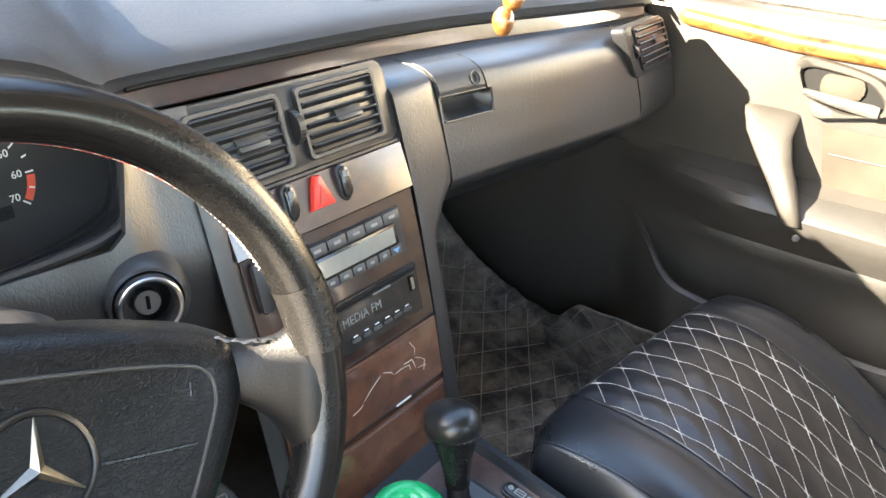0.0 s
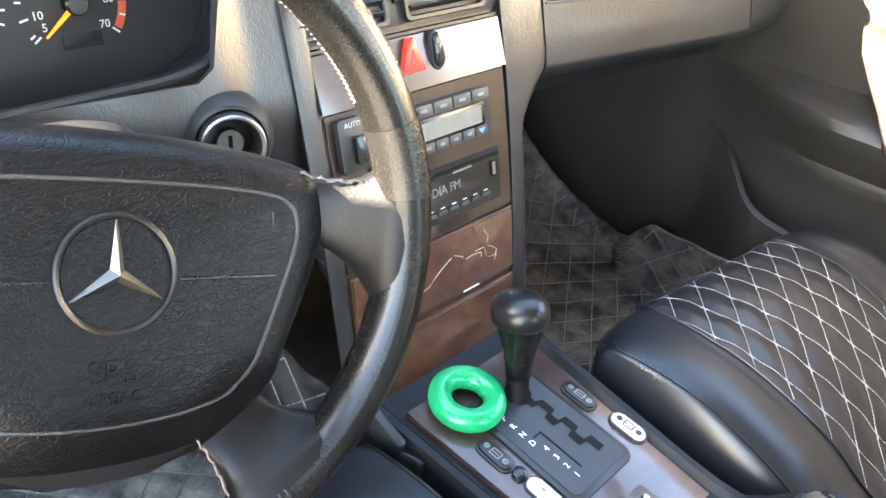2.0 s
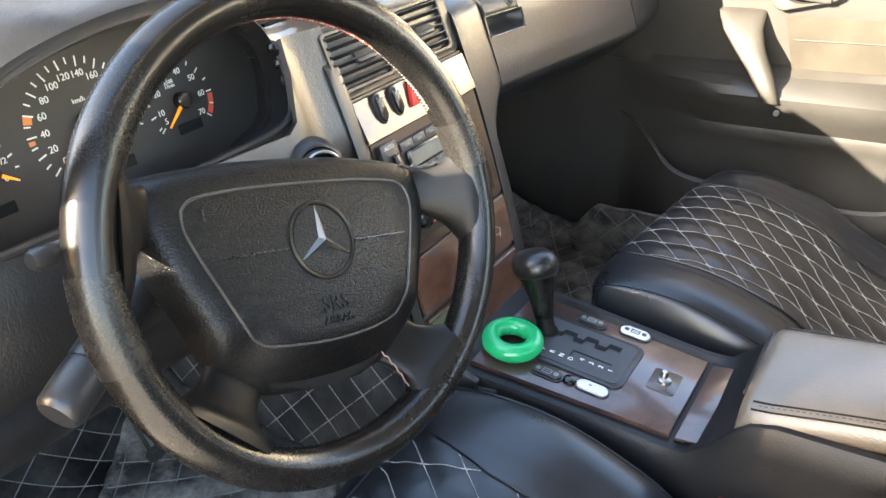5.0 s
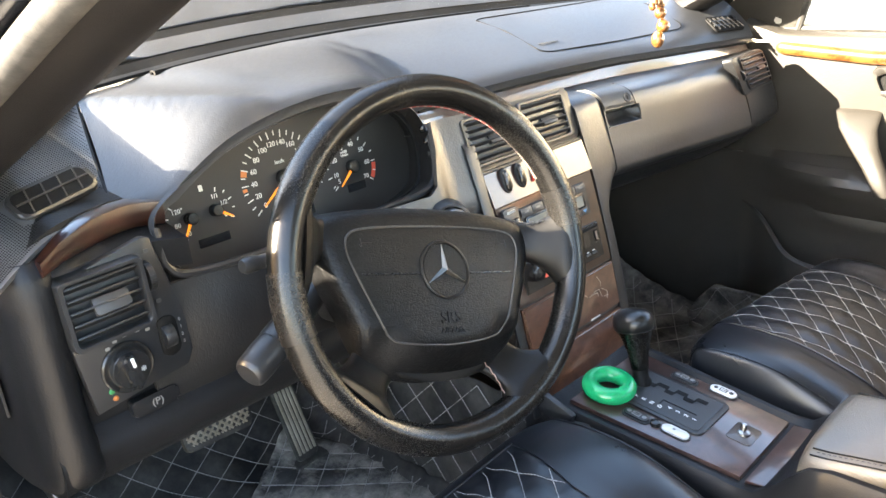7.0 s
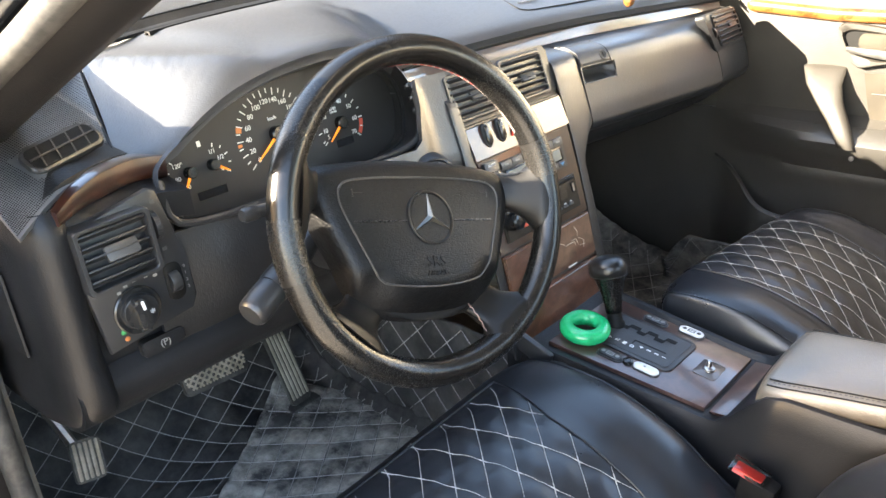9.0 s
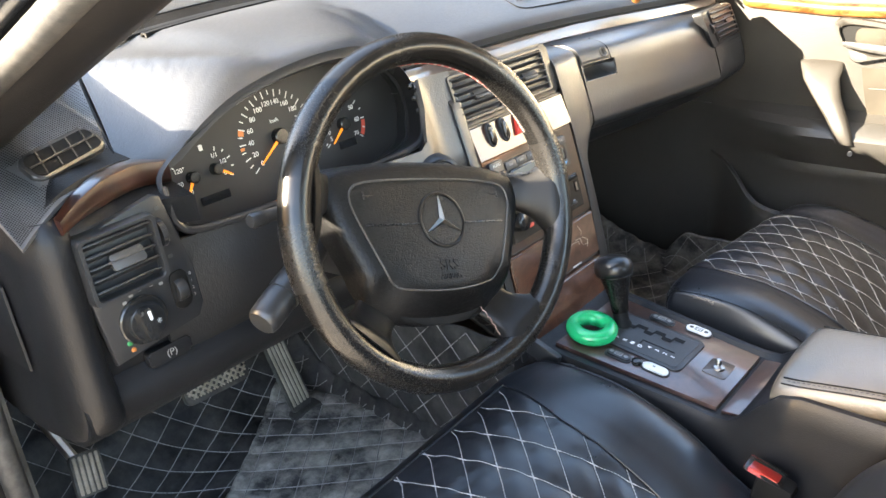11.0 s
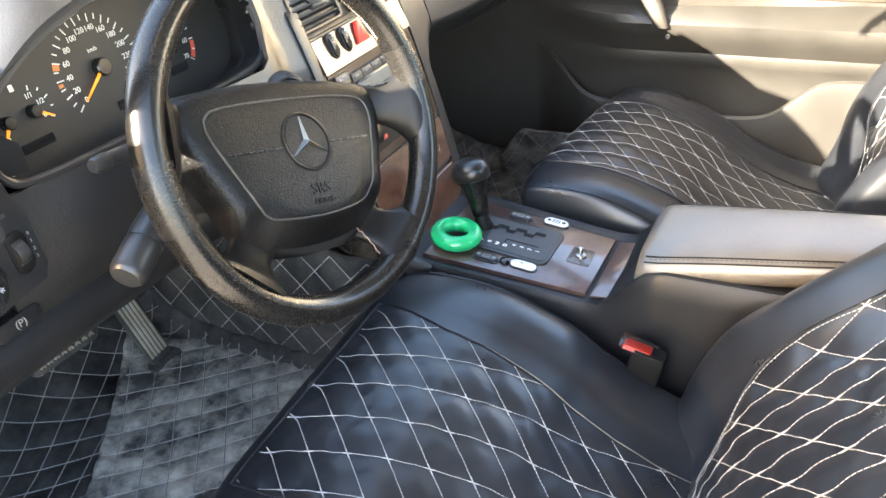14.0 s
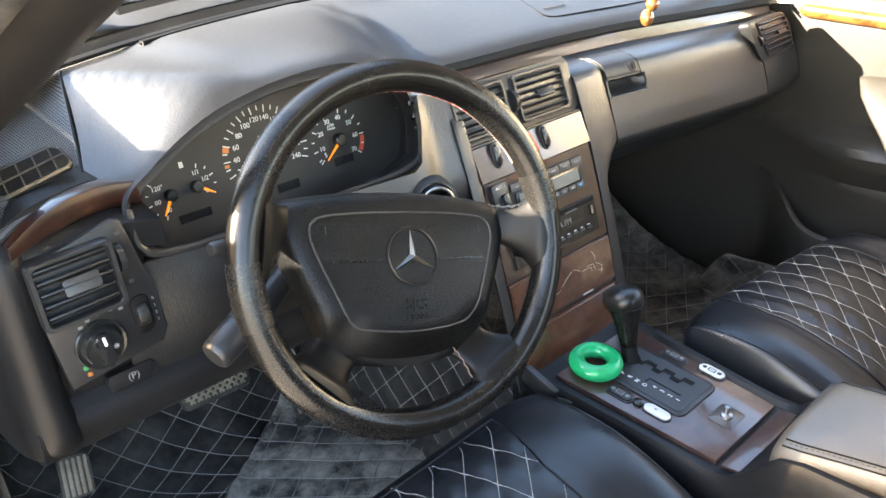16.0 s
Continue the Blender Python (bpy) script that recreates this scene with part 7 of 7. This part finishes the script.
# ---- passenger's door ----
def build_door():
    e = thing("passenger_door", (0.76, 0.0, -0.02), "closed passenger's door, pale sunlit panel with amber burl strip", "car door")
    X = 0.735

    def panel(y, z):
        """Inward bulge of the door lining."""
        b = 0.0
        up = z - (0.376 + 0.02 * y)              # over or under the ledge's rounded edge
        arm = max(0.0, 1 - (up / 0.030) ** 2) if up > 0 else math.exp(-(up / 0.075) ** 2)
        front = min(1.0, max(0.0, (0.38 - y) / 0.27))
        front = front * front * (3 - 2 * front)
        b += 0.072 * arm * front
        if z < 0.30:
            b += 0.012 * front
        return X - b

    # upper lining
    rows = []
    for z in np.linspace(0.628, 0.40, 16):
        rows.append([(panel(y, z) - 0.004 * math.sin(math.pi * (0.628 - z) / 0.228), y, z) for y in np.linspace(0.34, -0.62, 40)])
    part("upper_lining", thicken(grid(rows), 0.006, (9, 0, 0.3)), DOORSKIN, e, "pale grey-beige upper lining")
    rows = []
    for z in np.linspace(0.402, 0.0, 30):
        rows.append([(panel(y, z), y, z) for y in np.linspace(0.42, -0.62, 50)])
    part("lower_lining", thicken(grid(rows), 0.006, (9, 0, 0.3)), DOORLOW, e, "dark grey armrest ledge and lower lining")
    # window ledge
    rows = []
    strip_z = lambda y: 0.619 - 0.08 * min(0.16, 0.272 - y) - 0.015 * max(0.0, 0.112 - y)  # noqa: E731
    for y in np.linspace(0.352, -0.62, 40):
        f = 0.30 * max(0.0, y - 0.27)
        rows.append([(0.727, y, strip_z(y) + 0.011), (0.727, y, 0.630 + f), (0.730, y, 0.641 + f), (0.740, y, 0.648 + f), (0.762, y, 0.650 + f), (0.777, y, 0.640 + f)])
    part("window_ledge", thicken(grid(rows), 0.005, (9, 0, 0)), DOORSKIN, e, "smooth ledge under the window")
    part("window_seal", tube([(0.763, y, 0.652) for y in np.linspace(0.40, -0.62, 12)], 0.008, 8), RUBBER, e)
    # amber strip
    rows = []
    for y in [0.2865, 0.286, 0.285, 0.283, 0.280, 0.276] + list(np.linspace(0.27, -0.60, 40)):
        k = math.sqrt(max(0.02, 1 - max(0.0, (y - 0.270) / 0.0166) ** 2))
        rows.append([(0.731 - 0.011 * math.cos(radians(a)) * k, y, strip_z(y) + (0.013 * k) * math.sin(radians(a))) for a in np.linspace(-90, 90, 9)])
    part("wood_strip", grid(rows, None, caps=True), AMBERWOOD, e, "glossy burl strip, sunlit amber in its colour")
    # cloth field
    rows = [[(panel(y0 + (y1 - y0) * u, z) - 0.006 - 0.003 * math.sin(math.pi * v), y0 + (y1 - y0) * u, z) for u in np.linspace(0, 1, 24)] for v, z, y0, y1 in ((v, 0.412 + 0.088 * v, 0.028 + 0.02 * v, -0.60) for v in np.linspace(0, 1, 8))]
    part("cloth_field", thicken(grid(rows), 0.004, (9, 0, 0.3)), CLOTH, e, "beige cloth field")
    part("cloth_seam", tube([(panel(y, 0.462) - 0.0095, y, 0.462 - 0.01 * y) for y in np.linspace(0.03, -0.58, 30)], 0.0012, 6), DOORSKIN, e)
    # handle bezel with lever
    M = basis((0.725, 0.030, 0.556), (0, -1, 0), (0, 0, 1))
    def soft(pts, times=3):
        """Corner-cut outline of a polygon."""
        for _ in range(times):
            pts = [((1 - f) * p[0] + f * q[0], (1 - f) * p[1] + f * q[1]) for p, q in zip(pts, pts[1:] + pts[:1]) for f in (0.2, 0.8)]
        return pts

    rim = soft([(-0.086, 0.043), (0.036, 0.028), (0.066, 0.002), (0.068, -0.024), (0.005, -0.038), (-0.034, -0.051)])
    hole = soft([(-0.067, 0.026), (0.026, 0.018), (0.052, -0.005), (0.054, -0.021), (0.008, -0.033), (-0.048, -0.017)])
    rows = []
    for s, h in ((0.0, 0.0), (0.02, 0.006), (0.12, 0.009), (0.75, 0.009), (0.93, 0.007), (1.0, 0.003), (1.0, -0.02)):
        rows.append([M @ Vector((p[0] + (q[0] - p[0]) * s, p[1] + (q[1] - p[1]) * s, h)) for p, q in zip(rim, hole)])
    hb = part("handle_bezel", grid(rows, None, close_u=True), DOORSKIN, e, "raised pale handle surround", 35)
    part("handle_recess", prism(hole, at2(M, 0, 0, 0.0008), 0.0006), DARK, hb)
    part("cup", prism(rounded(0.058, 0.032, 0.011), at2(M, -0.004, 0.003, 0.001), 0.005, 0.003), CLOTH, hb)
    rows = []
    for u in np.linspace(0, 1, 12):
        c = at2(M, -0.052 + 0.102 * u, -0.010 - 0.011 * u, 0.009 + 0.006 * math.sin(math.pi * u))
        w = (0.0055 + 0.0045 * u) * (1 if 0 < u < 1 else 0.8)
        rows.append([c @ Vector((0, w * math.copysign(abs(math.cos(a)) ** 0.5, math.cos(a)), 0.004 * math.sin(a))) for a in np.linspace(0, 2 * math.pi, 12, endpoint=False)])
    part("door_lever", grid(rows, None, close_u=True, caps=True), SCUFFED, e, "scuffed dull metal door lever")
    # pull handle: tapered upright grip from the lining to the ledge
    rows = []
    for p, w, d in ((Vector((0.738, 0.124, 0.512)), 0.042, 0.004), (Vector((0.727, 0.120, 0.502)), 0.040, 0.009), (Vector((0.706, 0.112, 0.478)), 0.034, 0.012), (Vector((0.684, 0.092, 0.450)), 0.026, 0.013), (Vector((0.668, 0.066, 0.415)), 0.020, 0.013), (Vector((0.662, 0.050, 0.385)), 0.017, 0.012), (Vector((0.663, 0.045, 0.368)), 0.016, 0.010)):
        rows.append([p + Vector((d * math.sin(a), w * math.copysign(abs(math.cos(a)) ** 0.7, math.cos(a)), 0)) for a in np.linspace(0, 2 * math.pi, 20, endpoint=False)])
    part("pull_handle", grid(rows, None, close_u=True, caps=True), DOORSKIN, e, "tapered dark pull handle")
    part("screw_plug", lathe([(0, 0), (0.006, 0), (0.005, 0.003), (0, 0.003)], basis((0.655, 0.03, 0.352), (0, -1, 0), (0.4, 0, 1)), 14), TRIM_SOFT, e)
    # map pocket with raised rear lip
    rows = []
    for y in np.linspace(0.335, -0.62, 100):
        o = min(1.0, max(0.0, (y - 0.17) / 0.165))
        o = 0.094 * o * o * (3 - 2 * o)
        k = smooth_interp([(-0.7, 0.203), (0.05, 0.203), (0.13, 0.214), (0.18, 0.222), (0.218, 0.234), (0.262, 0.262), (0.335, 0.30)], y) + 0.09 * (1 / (1 + math.exp((y + 0.215) / 0.022)))
        rows.append([(x + o, y, z) for x, z in ((0.664, 0.0), (0.640, 0.05), (0.632, k - 0.02), (0.634, k - 0.004), (0.642, k), (0.652, k - 0.004), (0.655, k - 0.03))])
    part("map_pocket", thicken(grid(rows), 0.003, (9, 0, 0.2)), DOORLOW, e, "dark moulded map pocket")
    # window frame and glass
    fr = tube(catmull([(0.762, 0.46, 0.645), (0.738, 0.36, 0.78), (0.70, 0.20, 0.95), (0.665, 0.0, 1.05), (0.655, -0.3, 1.08), (0.67, -0.58, 1.05), (0.762, -0.62, 0.65)], 50), 0.022, 10)
    part("window_frame", fr, PILLAR, e, "grey-brown window frame")
    tri = bmesh.new()
    add_faces(tri, [(0.757, 0.46, 0.648), (0.757, 0.265, 0.648), (0.746, 0.243, 0.715), (0.735, 0.32, 0.76)], [(0, 1, 2, 3)])
    part("mirror_corner", thicken(tri, 0.012, (9, 0, 0.7)), DOORSKIN, e, "pale mirror corner cover")
    part("window_divider", tube([(0.760, 0.258, 0.648), (0.748, 0.236, 0.72), (0.722, 0.19, 0.84)], 0.007, 8), RUBBER, e, "black window divider")
    g = bmesh.new()
    rows = [[(0.769 - 0.10 * v ** 1.3, (0.42 - 0.40 * v) * (1 - u) + (-0.61) * u, 0.645 + 0.42 * v) for u in np.linspace(0, 1, 5)] for v in np.linspace(0, 1, 5)]
    gl = part("window_glass", grid(rows, g), SIDEGLASS, e, "clear side window")
    gl.visible_shadow = False
    # outside mirror
    mr = thing("wing_mirror", (0.90, 0.28, 0.64), "pale wing mirror outside the passenger's window", "wing mirror")
    turn = Matrix.Rotation(radians(-19), 3, "Z")
    part("housing", box((0.932, 0.287, 0.722), (0.215, 0.10, 0.155), 0.035, turn, None, 4), PALEBUTTON, mr)
    part("mirror_glass", box((0.915, 0.2345, 0.722), (0.180, 0.006, 0.118), 0.002, turn), CHROME, mr, "mirror glass")
    part("foot", box((0.80, 0.30, 0.675), (0.09, 0.06, 0.045), 0.015, turn), PALEBUTTON, mr)
    # footwell side
    rows = []
    for z in np.linspace(0.63, -0.02, 6):
        rows.append([(0.745, y, z) for y in np.linspace(0.34, 1.03, 6)])
    solo("kick_panel", thicken(grid(rows), 0.01, (9, 0.6, 0.2)), DOORLOW, "dark grey-brown plastic footwell side panel", "side panel", kind="structure")
    rows = []
    for z in np.linspace(0.63, -0.02, 6):
        rows.append([(-0.722, y, z) for y in np.linspace(0.50, 1.03, 6)])
    solo("kick_panel", thicken(grid(rows), 0.01, (-9, 0.6, 0.2)), CARPET, "dark carpeted footwell side", "side panel", kind="structure")


build_door()


# ---- beads hanging from the mirror ----
def build_beads():
    e = thing("prayer_beads", (-0.03, 0.115, 0.735), "string of polished amber-brown wooden beads", "beads")
    BX, BY = -0.030, 0.115
    cord = [(BX + 0.01, BY - 0.03, 1.05), (BX + 0.004, BY, 0.90), (BX, BY, 0.745)]
    part("cord", tube(catmull(cord, 10), 0.0009, 5), THREAD_DIM, e)
    zs = [(0.735 + dz * 0.8, r * 0.8, s) for dz, r, s in ((0.0, 0.0095, 1.3), (0.0185, 0.0095, 1.0), (0.037, 0.0085, 1.0), (0.053, 0.008, 1.0), (0.069, 0.008, 1.0), (0.085, 0.008, 1.0), (0.101, 0.008, 1.0))]
    for k, (z, r, s) in enumerate(zs):
        m = Matrix.Translation((BX + 0.0025 * math.sin(k * 1.9), BY + 0.003 * math.cos(k * 2.3), z))
        part("bead", lathe([(0.0005, -r * s), (r * 0.5, -r * 0.87 * s), (r * 0.87, -r * 0.5 * s), (r, 0), (r * 0.87, r * 0.5 * s), (r * 0.5, r * 0.87 * s), (0.0005, r * s)], m, 18), BEAD, e, angle=180)
    for k in range(8):
        r = 0.0045
        m = Matrix.Translation((BX + 0.0065 + 0.002 * math.sin(k), BY + 0.003, 0.746 + 0.009 * k))
        part("small_bead", lathe([(0.0005, -r), (r * 0.6, -r * 0.8), (r, 0), (r * 0.6, r * 0.8), (0.0005, r)], m, 14), BEAD, e, angle=180)
    for dx, dz in ((-0.030, 0.048), (-0.020, 0.052)):
        r = 0.0045
        m = Matrix.Translation((BX + dx * 0.62, BY, 0.735 + dz * 0.8))
        part("small_bead", lathe([(0.0005, -r), (r * 0.6, -r * 0.8), (r, 0), (r * 0.6, r * 0.8), (0.0005, r)], m, 14), BEAD, e, angle=180)


build_beads()
